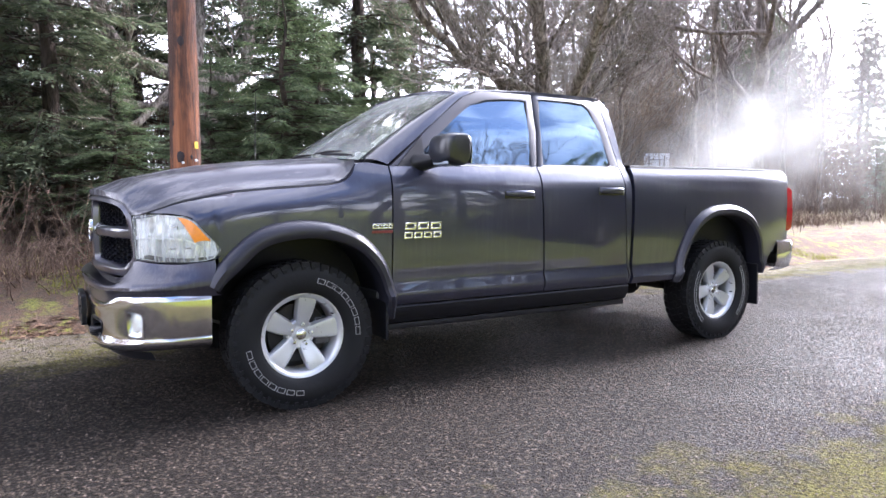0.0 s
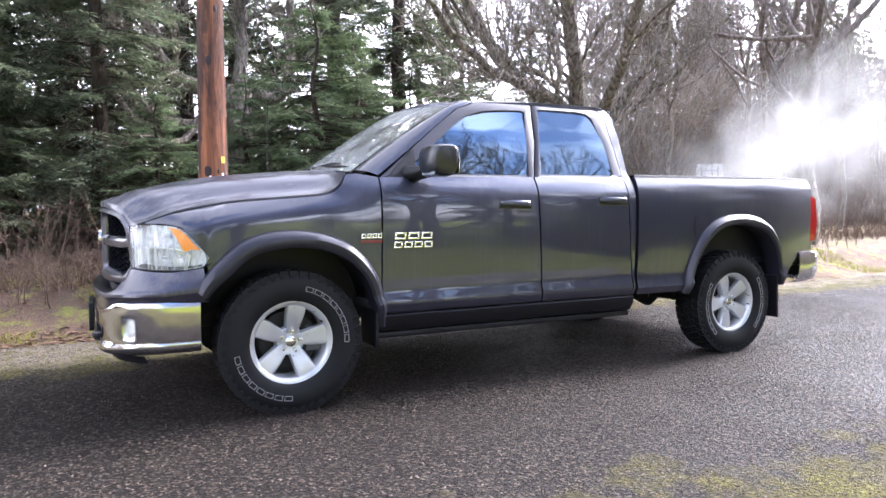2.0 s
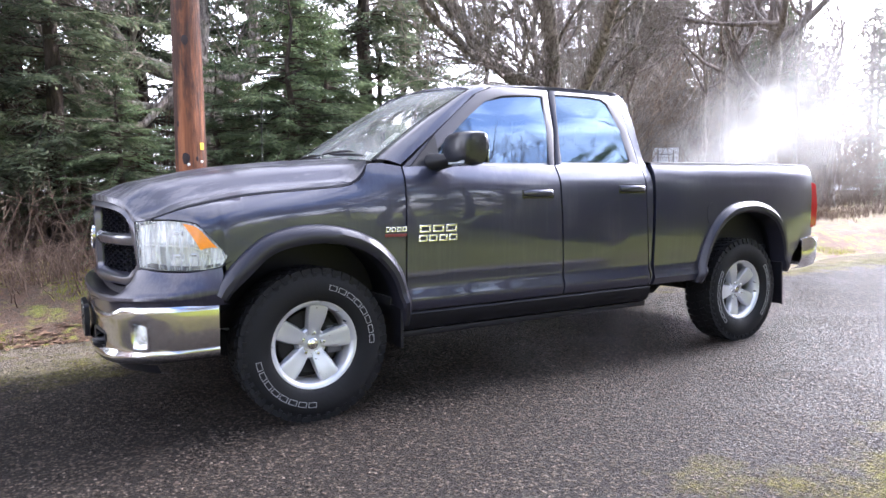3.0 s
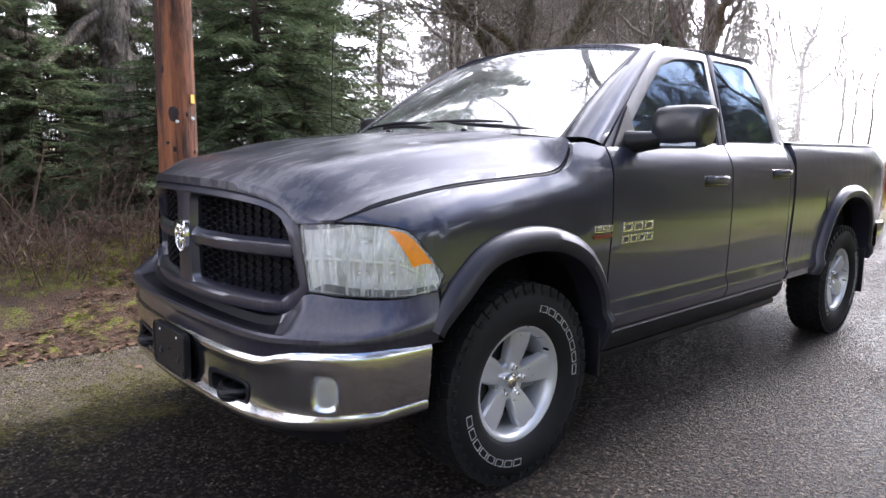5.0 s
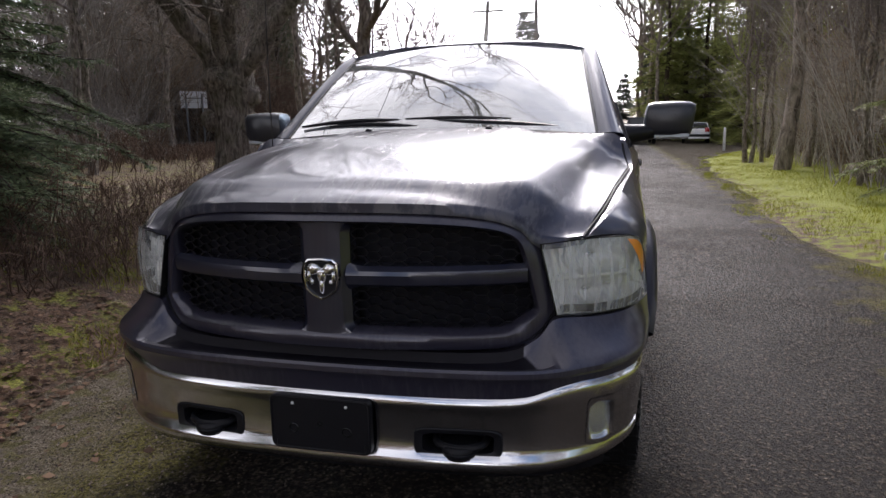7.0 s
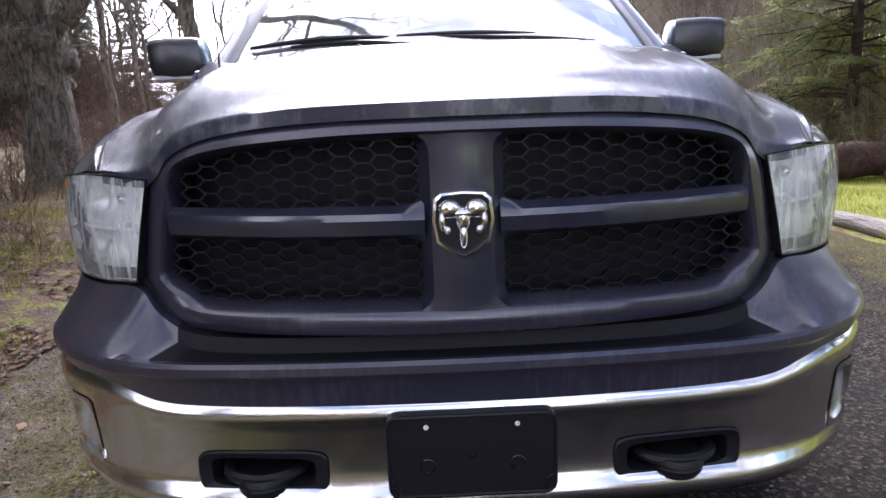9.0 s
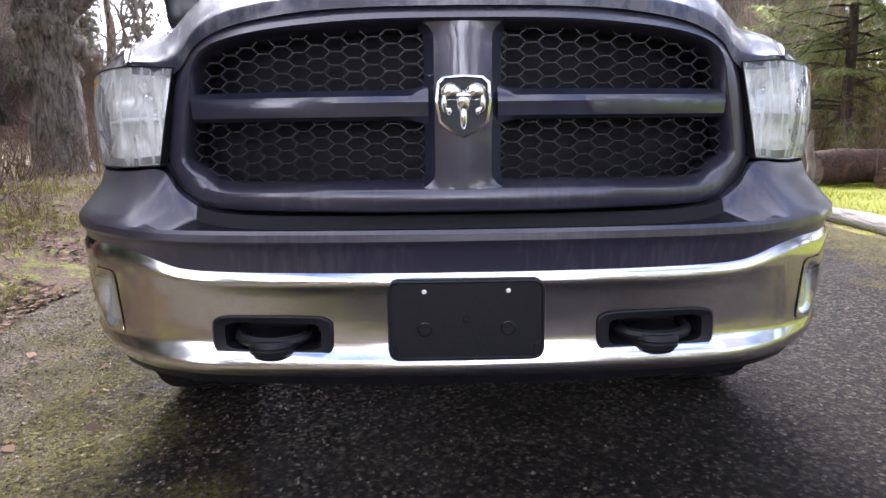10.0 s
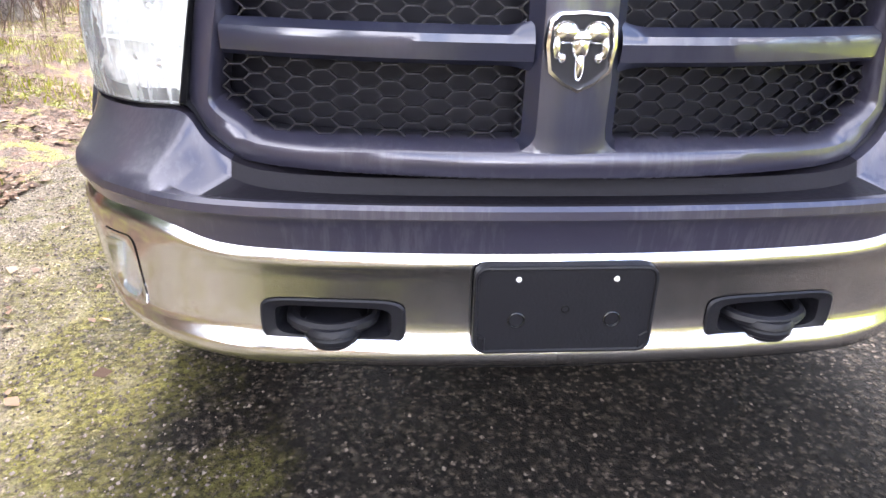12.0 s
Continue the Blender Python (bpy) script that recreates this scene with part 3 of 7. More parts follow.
bm = bmesh.new()
edge = [screen_pt(-1, j / 10) for j in range(11)] + [screen_pt(-1 + i / 12, 1) for i in range(1, 25)] + [screen_pt(1, 1 - j / 10) for j in range(1, 11)]
ring = []
for k, p in enumerate(edge):
    c = screen_pt(0, 0.5)
    d = (c - p).normalized() * 0.028
    out = Vector((-0.5, 0, 0.8)) * 0.003
    ring.append([p - d * 0.2 - out, p + out, p + d * 0.5 + out, p + d * 0.5 - out * 2])
add_grid(bm, ring)
part("windscreen_seal", bm, BLACK_GLOSS, screen)


def wiper(pts, blade):
    bm = bmesh.new()
    add_tube(bm, curve(pts, 10), [0.014 - 0.0007 * k for k in range(11)], 8)
    w = part("wiper", bm, BLACK_PLASTIC, truck)
    bm = bmesh.new()
    a, b = Vector(blade[0]), Vector(blade[1])
    add_tube(bm, [a.lerp(b, k / 8) + Vector((0, 0, 0.012 * math.sin(math.pi * k / 8))) for k in range(9)], [0.006 + 0.005 * math.sin(math.pi * k / 8) for k in range(9)], 6)
    part("wiper_blade", bm, BLACK_PLASTIC, w)


wiper([(0.47, -0.62, 1.42), (0.47, -0.40, 1.445), (0.48, -0.12, 1.462), (0.50, 0.06, 1.47)], [(0.50, -0.52, 1.452), (0.50, 0.17, 1.478)])
wiper([(0.47, 0.10, 1.435), (0.47, 0.28, 1.455), (0.475, 0.46, 1.455), (0.475, 0.58, 1.448)], [(0.50, 0.20, 1.475), (0.475, 0.74, 1.45)])

# A pillars and roof
for s in (-1, 1):
    bm = bmesh.new()
    rows = []
    for j in range(29):
        v = j / 28
        p = screen_pt(1, v)
        fx = lerp(v, (0, 0.35, 0.7, 0.9, 1), (0.545, 0.80, 1.02, 1.15, 1.30))
        fz = lerp(v, (0, 0.35, 0.7, 0.9, 1), (1.365, 1.552, 1.72, 1.818, 1.882))
        fy = cab_pt(fx, fz)
        row = [(p.x + 0.02, s * (p.y - 0.03), p.z - 0.02)]
        for q in range(9):
            u = q / 8
            lift = 4 * u * (1 - u)
            row.append((p.x + (fx - p.x) * u - 0.015 * lift, s * (p.y + 0.004 + (fy - 0.002 - p.y) * u**0.5 + 0.010 * lift), p.z + 0.004 + (fz - 0.004 - p.z) * u + 0.012 * lift))
        rows.append(row + [(fx + 0.01, s * (fy - 0.03), fz - 0.01)])
    add_grid(bm, rows)
    part("windscreen_pillar", bm, GREY_PAINT, truck, sharp=70)


def roof_z(x, y):
    a = abs(y) / 0.73
    mid = ease(x, (1.08, 1.25, 1.6, 2.1, 2.40, 2.50), (1.908, 1.935, 1.957, 1.962, 1.955, 1.91))
    drip = lerp(x, (1.08, 1.2, 1.34, 1.8, 2.2, 2.40, 2.50), (1.855, 1.85, 1.885, 1.912, 1.916, 1.912, 1.88))
    return mid + (drip - mid) * a**3.2


rows = []
for j in range(33):
    v = -1 + 2 * j / 32
    row = []
    for i in range(31):
        x0 = 1.075 + 0.09 * v * v
        x = x0 + (2.50 - x0) * i / 30
        w = lerp(x, (1.08, 1.3, 2.40, 2.50), (0.695, 0.735, 0.735, 0.70))
        row.append((x, w * v, roof_z(x, w * v)))
    rows.append(row)
bm = bmesh.new()
add_panel(bm, rows, (0, 0, -1), 0.03)
part("roof", bm, WET_PAINT, truck, sharp=60)
# rear wall of the cab with its window
bm = bmesh.new()
rows = [[(2.508, -0.90, 0.55), (2.508, 0.90, 0.55)], [(2.508, -0.90, 1.40), (2.508, 0.90, 1.40)]]
add_grid(bm, rows)
part("cab_rear_wall", bm, GREY_PAINT, truck)
bm = bmesh.new()
add_prism(bm, [(2.50, -0.66, 1.44), (2.50, 0.66, 1.44), (2.485, 0.60, 1.84), (2.485, -0.60, 1.84)], (0.008, 0, 0))
pane = part("rear_window", bm, TINTED, truck)
pane.visible_shadow = False
bm = bmesh.new()
for lo, hi in (((2.49, -0.80, 1.39), (2.506, 0.80, 1.44)), ((2.482, -0.72, 1.84), (2.5, 0.72, 1.90)), ((2.485, -0.76, 1.44), (2.504, -0.63, 1.84)), ((2.485, 0.63, 1.44), (2.504, 0.76, 1.84))):
    add_box(bm, lo, hi, 0.004)
part("rear_window_frame", bm, GREY_PAINT, truck)

# cabin
bm = bmesh.new()
add_box(bm, (0.50, -0.86, 0.50), (2.49, 0.86, 0.60))
part("cabin_floor", bm, CABIN, truck)
bm = bmesh.new()
prof = [(0.55, 1.395), (0.75, 1.40), (0.92, 1.37), (1.0, 1.28), (0.98, 1.05), (0.85, 0.85)]
add_grid(bm, [[(x, y, z) for x, z in prof] for y in np.linspace(-0.86, 0.86, 5)])
part("dashboard", bm, CABIN, truck)
bm = bmesh.new()
m = pose(1.13, -0.38, 1.20, 0, -62, 0)
add_tube(bm, [m @ Vector((0.19 * math.cos(2 * math.pi * k / 24), 0.19 * math.sin(2 * math.pi * k / 24), 0)) for k in range(25)], 0.016, 6)
add_box(bm, (-0.19, -0.02, -0.02), (0.19, 0.02, 0.02), 0.01, m)
add_lathe(bm, [(0.0, 0.03), (0.06, 0.02), (0.07, -0.04)], 16, m)
part("steering_wheel", bm, CABIN, truck)
for sx, y0, y1 in ((1.40, -0.66, -0.14), (1.40, 0.14, 0.66), (2.08, -0.72, 0.72)):
    bm = bmesh.new()
    add_box(bm, (sx - 0.05, y0, 0.72), (sx + 0.45 if sx < 2 else sx + 0.35, y1, 0.98), 0.05)
    seat = part("seat", bm, CABIN, truck)
    bm = bmesh.new()
    add_box(bm, (-0.07, y0, 0.0), (0.07, y1, 0.62), 0.05, pose(sx + (0.42 if sx < 2 else 0.30), 0, 0.92, 0, 12, 0))
    part("backrest", bm, CABIN, seat)
    for hy in ((y0 + y1) / 2,) if sx < 2 else (-0.42, 0.42):
        bm = bmesh.new()
        add_box(bm, (-0.05, hy - 0.13, 0.0), (0.05, hy + 0.13, 0.19), 0.04, pose(sx + (0.55 if sx < 2 else 0.36), 0, 1.55, 0, 8, 0))
        part("headrest", bm, CABIN, seat)
bm = bmesh.new()
add_box(bm, (1.02, -0.10, 1.72), (1.05, 0.10, 1.79), 0.012)
part("inside_mirror", bm, BLACK_PLASTIC, truck)

# bed: floor, front wall, tailgate
bm = bmesh.new()
add_box(bm, (2.55, -0.84, 0.70), (4.56, 0.84, 0.74))
add_box(bm, (2.55, -0.86, 0.70), (2.585, 0.86, 1.37), 0.01)
part("bed_floor", bm, BLACK_PLASTIC, truck)
bm = bmesh.new()
add_box(bm, (4.555, -0.80, 0.66), (4.62, 0.80, 1.40), 0.02)
part("tailgate", bm, GREY_PAINT, truck)
for s in (-1, 1):
    bm = bmesh.new()
    prof = [(1.26, 0.0), (1.24, 0.022), (1.05, 0.034), (0.90, 0.030), (0.875, 0.0)]
    rows = []
    for z, o in prof:
        y = side_y(4.585, z) + 0.002
        rows.append([(4.555, s * (y + 0.004), z), (4.60 + o, s * (y + o * 0.3), z), (4.625 + o, s * (y - 0.04), z), (4.62, s * 0.80, z)])
    add_grid(bm, rows)
    part("tail_light", bm, RED_LENS, truck, "red tail light")
    bm = bmesh.new()
    add_grid(bm, [[(4.56, s * 0.80, z), (4.56, s * side_y(4.56, z), z), (4.588, s * side_y(4.585, z), z), (4.60, s * 0.80, z)] for z in (0.80, 0.87, 1.0, 1.27, 1.40)])
    part("bed_corner", bm, GREY_PAINT, truck)
# rear bumper
bm = bmesh.new()
plan = curve([(4.385, -0.978), (4.56, -0.972), (4.68, -0.93), (4.75, -0.70), (4.77, 0.0), (4.75, 0.70), (4.68, 0.93), (4.56, 0.972), (4.385, 0.978)], 40)
rows = []
for x, y in plan:
    k = abs(y) / 0.978
    zt = 0.775 + 0.012 * k**4
    rows.append([(x - 0.06, y * 0.94, zt), (x - 0.01, y * 0.99, zt), (x, y, zt - 0.02), (x + 0.0, y, 0.62), (x - 0.015, y * 0.985, 0.55), (x - 0.06, y * 0.94, 0.52)])
add_grid(bm, rows)
part("rear_bumper", bm, CHROME, truck, "chrome rear bumper")

# chassis, axles, exhaust
bm = bmesh.new()
for y in (-0.47, 0.47):
    add_box(bm, (-0.80, y - 0.05, 0.46), (4.55, y + 0.05, 0.62), 0.01)
for x in (-0.75, -0.25, 0.9, 1.9, 2.8, 4.4):
    add_box(bm, (x - 0.05, -0.45, 0.48), (x + 0.05, 0.45, 0.56), 0.01)
add_box(bm, (-0.70, -0.55, 0.62), (0.45, 0.55, 1.12))
add_box(bm, (0.50, -0.50, 0.44), (1.6, 0.50, 0.50), 0.02)
part("chassis_frame", bm, DARK_METAL, truck)
for x in (0.0, AXLE_R):
    bm = bmesh.new()
    add_tube(bm, [(x, -0.80, HUB_Z), (x, 0.80, HUB_Z)], 0.055, 10)
    add_lathe(bm, [(0.0, -0.14), (0.09, -0.12), (0.15, 0.0), (0.09, 0.12), (0.0, 0.14)], 14, pose(x, 0.12 if x < 1 else 0, HUB_Z, 0, 90, 0))
    for y in (-0.50, 0.50):
        add_tube(bm, [(x - 0.35, y, 0.58), (x, y, HUB_Z - 0.07), (x + 0.45, y, 0.55)], 0.03, 6)
        add_tube(bm, [(x + 0.1, y, HUB_Z), (x + 0.1, y * 0.95, 0.85)], 0.028, 8)
    part("axle", bm, DARK_METAL, truck)
bm = bmesh.new()
add_tube(bm, curve([(1.0, 0.35, 0.42), (2.6, 0.35, 0.44), (3.3, 0.62, 0.55), (4.1, 0.62, 0.55), (4.50, 0.70, 0.50), (4.74, 0.72, 0.48)], 20), 0.035, 10)
add_lathe(bm, [(0.0, -0.3), (0.10, -0.28), (0.12, -0.2), (0.12, 0.2), (0.10, 0.28), (0.0, 0.3)], 14, pose(2.2, 0.35, 0.46, 0, 90, 0))
part("exhaust_pipe", bm, DARK_METAL, truck)

# mirrors
for s in (-1, 1):
    bm = bmesh.new()
    rows = []
    for k, (y, r) in enumerate(((1.022, 0.72), (1.029, 0.90), (1.058, 0.97), (1.16, 0.99), (1.232, 0.94), (1.256, 0.83), (1.262, 0.60))):
        row = []
        for j in range(24):
            a = 2 * math.pi * j / 24
            ca, sa = math.cos(a), math.sin(a)
            x = (0.085 if ca > 0 else 0.108) * r * math.copysign(abs(ca) ** 0.55, ca)
            z = 0.096 * r * math.copysign(abs(sa) ** 0.5, sa)
            row.append((0.865 + x * (0.72 if ca > 0 else 1.0), s * (y + 0.012 * sa), 1.447 + z))
        rows.append(row)
    vs = add_grid(bm, rows, wrap=True)
    bm.faces.new(vs[0])
    bm.faces.new(vs[-1])
    mirror = part("wing_mirror", bm, MIRROR_CAP, truck, "large black wing mirror", sharp=50)
    bm = bmesh.new()
    add_grid(bm, [[(0.88, s * y, 1.352), (0.81, s * y, 1.350), (0.774, s * y, 1.362), (0.773, s * y, 1.378)] for y in (1.07, 1.16, 1.238)])
    part("turn_signal", bm, FROST, mirror, "clear turn signal strip")
    bm = bmesh.new()
    rows = []
    for y, z, h in ((0.90, 1.375, 0.055), (0.96, 1.378, 0.05), (1.02, 1.385, 0.042), (1.08, 1.395, 0.04)):
        rows.append([(0.735 + 0.5 * (y - 0.90) + 0.055 * math.cos(a), s * y, z + h * math.sin(a)) for a in (2 * math.pi * j / 12 for j in range(12))])
    add_grid(bm, rows, wrap=True)
    part("mirror_arm", bm, BLACK_PLASTIC, mirror)
    bm = bmesh.new()
    add_prism(bm, [(0.935, s * y, z) for y, z in ((1.045, 1.37), (1.230, 1.37), (1.240, 1.45), (1.220, 1.525), (1.055, 1.525), (1.04, 1.45))], (0.004, 0, 0))
    part("mirror_glass", bm, BRIGHT_CHROME, mirror)
    bm = bmesh.new()
    add_prism(bm, [(0.60, s * 0.933, 1.352), (0.80, s * 0.935, 1.36), (0.80, s * 0.865, 1.545)], (0, s * 0.012, 0))
    part("mirror_sail", bm, BLACK_PLASTIC, mirror)

# antenna on the far fender
bm = bmesh.new()
add_lathe(bm, [(0.028, 0.0), (0.024, 0.015), (0.012, 0.03), (0.008, 0.05)], 10, pose(0.25, 0.80, 1.25))
antenna = part("antenna", bm, BLACK_PLASTIC, truck, "thin whip antenna")
bm = bmesh.new()
add_tube(bm, [(0.25, 0.80, 1.28), (0.255, 0.80, 1.70), (0.27, 0.80, 2.06)], [0.0035, 0.003, 0.0018], 6)
part("whip", bm, DARK_METAL, antenna)
# ---------------------------------------------------------------- front end of the truck
def half_loop(pts):
    """A closed outline in (y, z) from its half at y >= 0, top centre first."""
    right = [(y, z) for y, z in pts]
    return right + [(-y, z) for y, z in pts[-2:0:-1]]


OUTER = [(0.0, 1.203), (0.18, 1.203), (0.30, 1.199), (0.45, 1.186), (0.54, 1.168), (0.61, 1.135), (0.655, 1.080), (0.680, 1.0), (0.697, 0.92), (0.708, 0.850), (0.662, 0.775), (0.60, 0.746), (0.30, 0.744), (0.0, 0.744)]
INNER = [(0.0, 1.152), (0.18, 1.151), (0.31, 1.146), (0.46, 1.134), (0.56, 1.114), (0.604, 1.083), (0.624, 1.02), (0.645, 0.93), (0.654, 0.885), (0.656, 0.852), (0.605, 0.815), (0.565, 0.792), (0.30, 0.796), (0.0, 0.798)]
grille = part("grille", (lambda b: (add_grid(b, [[(nose_x(y) + 0.11, y, 0.77), (nose_x(y) + 0.11, y, 1.17)] for y in np.linspace(-0.67, 0.67, 13)]), b)[1])(bmesh.new()), DEEP_BLACK, truck, "body-coloured crosshair grille with black honeycomb mesh")
smooth = lambda pts: [(max(0.0, float(y)), float(z)) for y, z in curve(pts, 52)]
o, n = half_loop(smooth(OUTER)), half_loop(smooth(INNER))
rows = []
for (ay, az), (by, bz) in zip(o, n):
    c = 0.96
    def g(u, dx):
        y, z = ay + (by - ay) * u, az + (bz - az) * u
        return (nose_x(y) + dx, y, z)
    iy, iz = by * 0.978, c + (bz - c) * (0.95 if bz > c else 0.90)
    # its upper rail leans back under the lip of the hood
    w = min(1.0, max(0.0, (az - 1.05) / 0.10))
    rows.append([(nose_x(ay) + 0.09, ay * 1.01, az), (nose_x(ay) + 0.012 + 0.022 * w, ay, az), g(0.10, 0.024 * w), g(0.5, -0.010 + 0.012 * w), g(0.9, -0.006 - 0.008 * w), (nose_x(by) - 0.006 * w, by, bz), (nose_x(iy) + 0.030, iy, iz), (nose_x(iy) + 0.085, iy * 0.99, iz)])
bm = bmesh.new()
add_grid(bm, rows + [rows[0]])
part("grille_surround", bm, DUSTY_PAINT, grille, sharp=38)
# dark gap between the hood and the grille
bm = bmesh.new()
top = [(y, z) for y, z in half_loop(OUTER) if z > 1.06]
top.sort()
add_tube(bm, [(nose_x(y) + 0.010, y, z + 0.005) for y, z in curve([(0.0, y, z) for y, z in top], 60)[:, 1:]], 0.006, 6)
part("hood_gap", bm, DEEP_BLACK, grille)
# upright bar
bm = bmesh.new()
rows = []
for z in np.linspace(0.796, 1.153, 30):
    w = 0.084 + 0.030 * max(0, (0.832 - z) / 0.036) ** 2.2 + 0.026 * max(0, (z - 1.118) / 0.035) ** 2.2
    x = -0.952 - 0.004 * math.sin(math.pi * (z - 0.796) / 0.357)
    rows.append([(x + 0.085, -w, z), (x + 0.03, -w, z), (x + 0.004, -w + 0.022, z), (x, -w + 0.04, z), (x - 0.004, 0, z), (x, w - 0.04, z), (x + 0.004, w - 0.022, z), (x + 0.03, w, z), (x + 0.085, w, z)])
add_grid(bm, rows)
part("grille_bar", bm, GREY_PAINT, grille, sharp=28)
# cross bar, one half to each side
for s in (-1, 1):
    bm = bmesh.new()
    rows = []
    for y in np.linspace(0.075, 0.628, 24):
        k = max(0, (0.11 - y) / 0.035) * 0.010
        x = nose_x(y)
        rows.append([(x + 0.085, s * y, 1.012 + k), (x + 0.022, s * y, 1.012 + k), (x + 0.004, s * y, 0.998), (x + 0.0, s * y, 0.985), (x + 0.006, s * y, 0.955), (x + 0.02, s * y, 0.946 - k), (x + 0.085, s * y, 0.946 - k)])
    add_grid(bm, rows)
    part("grille_bar", bm, GREY_PAINT, grille, sharp=28)


def inside(y, z):
    """Whether a place lies within the grille opening."""
    p = [(a * 1.0, b) for a, b in half_loop(INNER)]
    c = False
    for (ay, az), (by, bz) in zip(p, p[1:] + p[:1]):
        if (az > z) != (bz > z) and y < (by - ay) * (z - az) / (bz - az) + ay:
            c = not c
    return c


HEX_W, HEX_H = 0.0415, 0.0145
for s in (-1, 1):
    for z0, z1 in ((1.01, 1.17), (0.78, 0.95)):
        bm = bmesh.new()
        for col in range(0, 20):
            for row in range(-1, 9):
                cy, cz = 0.07 + col * HEX_W, z0 + (row + (0.5 if col % 2 else 0)) * HEX_H * 2
                a, b = HEX_W * 0.31, HEX_W * 0.69
                pts = [(cy - b, cz), (cy - a, cz + HEX_H), (cy + a, cz + HEX_H), (cy + b, cz)]
                for (py, pz), (qy, qz) in zip(pts, pts[1:]):
                    my, mz = (py + qy) / 2, (pz + qz) / 2
                    if not inside(my, mz) or not z0 - 0.01 < mz < z1 + 0.01 or my < 0.06:
                        continue
                    d = Vector((0, qy - py, qz - pz)).normalized()
                    w = Vector((0, -d.z, d.y)) * 0.0014
                    p, q = Vector((0, py, pz)) - d * 0.0015, Vector((0, qy, qz)) + d * 0.0015
                    x = nose_x(my) + 0.036
                    vs = []
                    for base in (p, q):
                        for side_w, dx in ((w, 0.0), (-w, 0.0), (-w * 0.8, 0.014), (w * 0.8, 0.014)):
                            v = base + side_w
                            vs.append(bm.verts.new((x + dx, s * v.y, v.z)))
                    for k in range(4):
                        bm.faces.new((vs[k], vs[(k + 1) % 4], vs[4 + (k + 1) % 4], vs[4 + k]))
        part("grille_mesh", bm, MESH_BLACK, grille, "black honeycomb mesh", sharp=20)
# emblem: a plain shield with rounded lobes
shield = [(0.0, 0.905), (0.030, 0.919), (0.055, 0.940), (0.062, 0.985), (0.058, 1.026), (0.044, 1.038), (0.0, 1.041)]
loop = shield + [(-y, z) for y, z in shield[-2:0:-1]]
bm = bmesh.new()
rows = []
for y, z in loop:
    cy, cz = y * 0.84, 0.985 + (z - 0.985) * 0.87
    rows.append([(-0.954, y, z), (-0.968, y * 0.97, 0.985 + (z - 0.985) * 0.98), (-0.970, cy * 1.05, 0.985 + (z - 0.985) * 0.91), (-0.960, cy, cz)])
add_grid(bm, rows + [rows[0]])
emblem = part("emblem", bm, BRIGHT_CHROME, grille, "chrome shield emblem", sharp=50)
bm = bmesh.new()
add_prism(bm, [(-0.960, y * 0.86, 0.985 + (z - 0.985) * 0.89) for y, z in loop], (0.006, 0, 0))
part("emblem_field", bm, MESH_BLACK, emblem)
bm = bmesh.new()
for cy, cz, ry, rz in ((0.026, 1.005, 0.023, 0.020), (-0.026, 1.005, 0.023, 0.020), (0.0, 0.985, 0.016, 0.026), (0.0, 0.952, 0.010, 0.028), (0.041, 0.982, 0.0075, 0.022), (-0.041, 0.982, 0.0075, 0.022), (0.031, 0.964, 0.008, 0.010), (-0.031, 0.964, 0.008, 0.010), (0.0, 0.997, 0.024, 0.010)):
    add_lathe(bm, [(1.0, 0.0), (0.92, 0.35), (0.7, 0.7), (0.4, 0.92), (0.0, 1.0)], 16, pose(-0.960, cy, cz) @ Matrix(((0, 0, -0.012, 0), (0, ry, 0, 0), (rz, 0, 0, 0), (0, 0, 0, 1))))
part("emblem_relief", bm, BRIGHT_CHROME, emblem, sharp=80)

# painted upper bumper
T = [(-0.905, 0, .733), (-0.898, .30, .733), (-0.878, .50, .735), (-0.862, .600, .748), (-0.834, .668, .785), (-0.812, .712, .836), (-0.735, .824, .830), (-0.62, .934, .829), (-0.47, 1.0, .850)]
C = [(-1.012, 0, .694), (-1.004, .30, .694), (-0.985, .52, .694), (-0.962, .650, .695), (-0.940, .725, .698), (-0.905, .790, .702), (-0.83, .888, .706), (-0.70, .976, .712), (-0.478, 1.014, .735)]
B = [(-0.997, 0, .618), (-0.988, .30, .618), (-0.968, .52, .620), (-0.945, .640, .626), (-0.922, .715, .648), (-0.888, .785, .664), (-0.815, .883, .670), (-0.69, .964, .674), (-0.468, 1.0, .680)]
full = lambda pts: [(x, -y, z) for x, y, z in pts[:0:-1]] + list(pts)
ct, cc, cb = (curve(full(p), 96) for p in (T, C, B))
rows = []
for t, c, b in zip(ct, cc, cb):
    m1, m2 = t * 0.72 + c * 0.28, t * 0.25 + c * 0.75
    k = min(1.0, max(0.0, (0.70 - abs(t[1])) / 0.08))
    k = k * k * (3 - 2 * k)
    m1 = (m1 + (0.006, 0, -0.006)) * (1 - k) + (t + (-0.012, 0, -0.030)) * k
    m2 = (m2 + (-0.004, 0, 0.006)) * (1 - k) + (c + (0.045, 0, 0.010)) * k
    rows.append([t + (0.03, 0, 0.004), t, m1, m2, c + (0.006, 0, 0.020), c + (-0.001, 0, 0.012), c + (-0.002, 0, -0.004), c + (0.004, 0, -0.010), c * 0.6 + b * 0.4 + (0.004, 0, 0), b, b + (0.03, 0, -0.01)])
bm = bmesh.new()
vs = add_grid(bm, rows)
bm.faces.ensure_lookup_table()
for n, f in enumerate(bm.faces):
    # the dark grille mirrored in the painted ledge is put into its colour
    if n % 10 < 3 and abs(ct[n // 10][1]) < 0.635 and abs(ct[n // 10 + 1][1]) < 0.635:
        f.material_index = 1
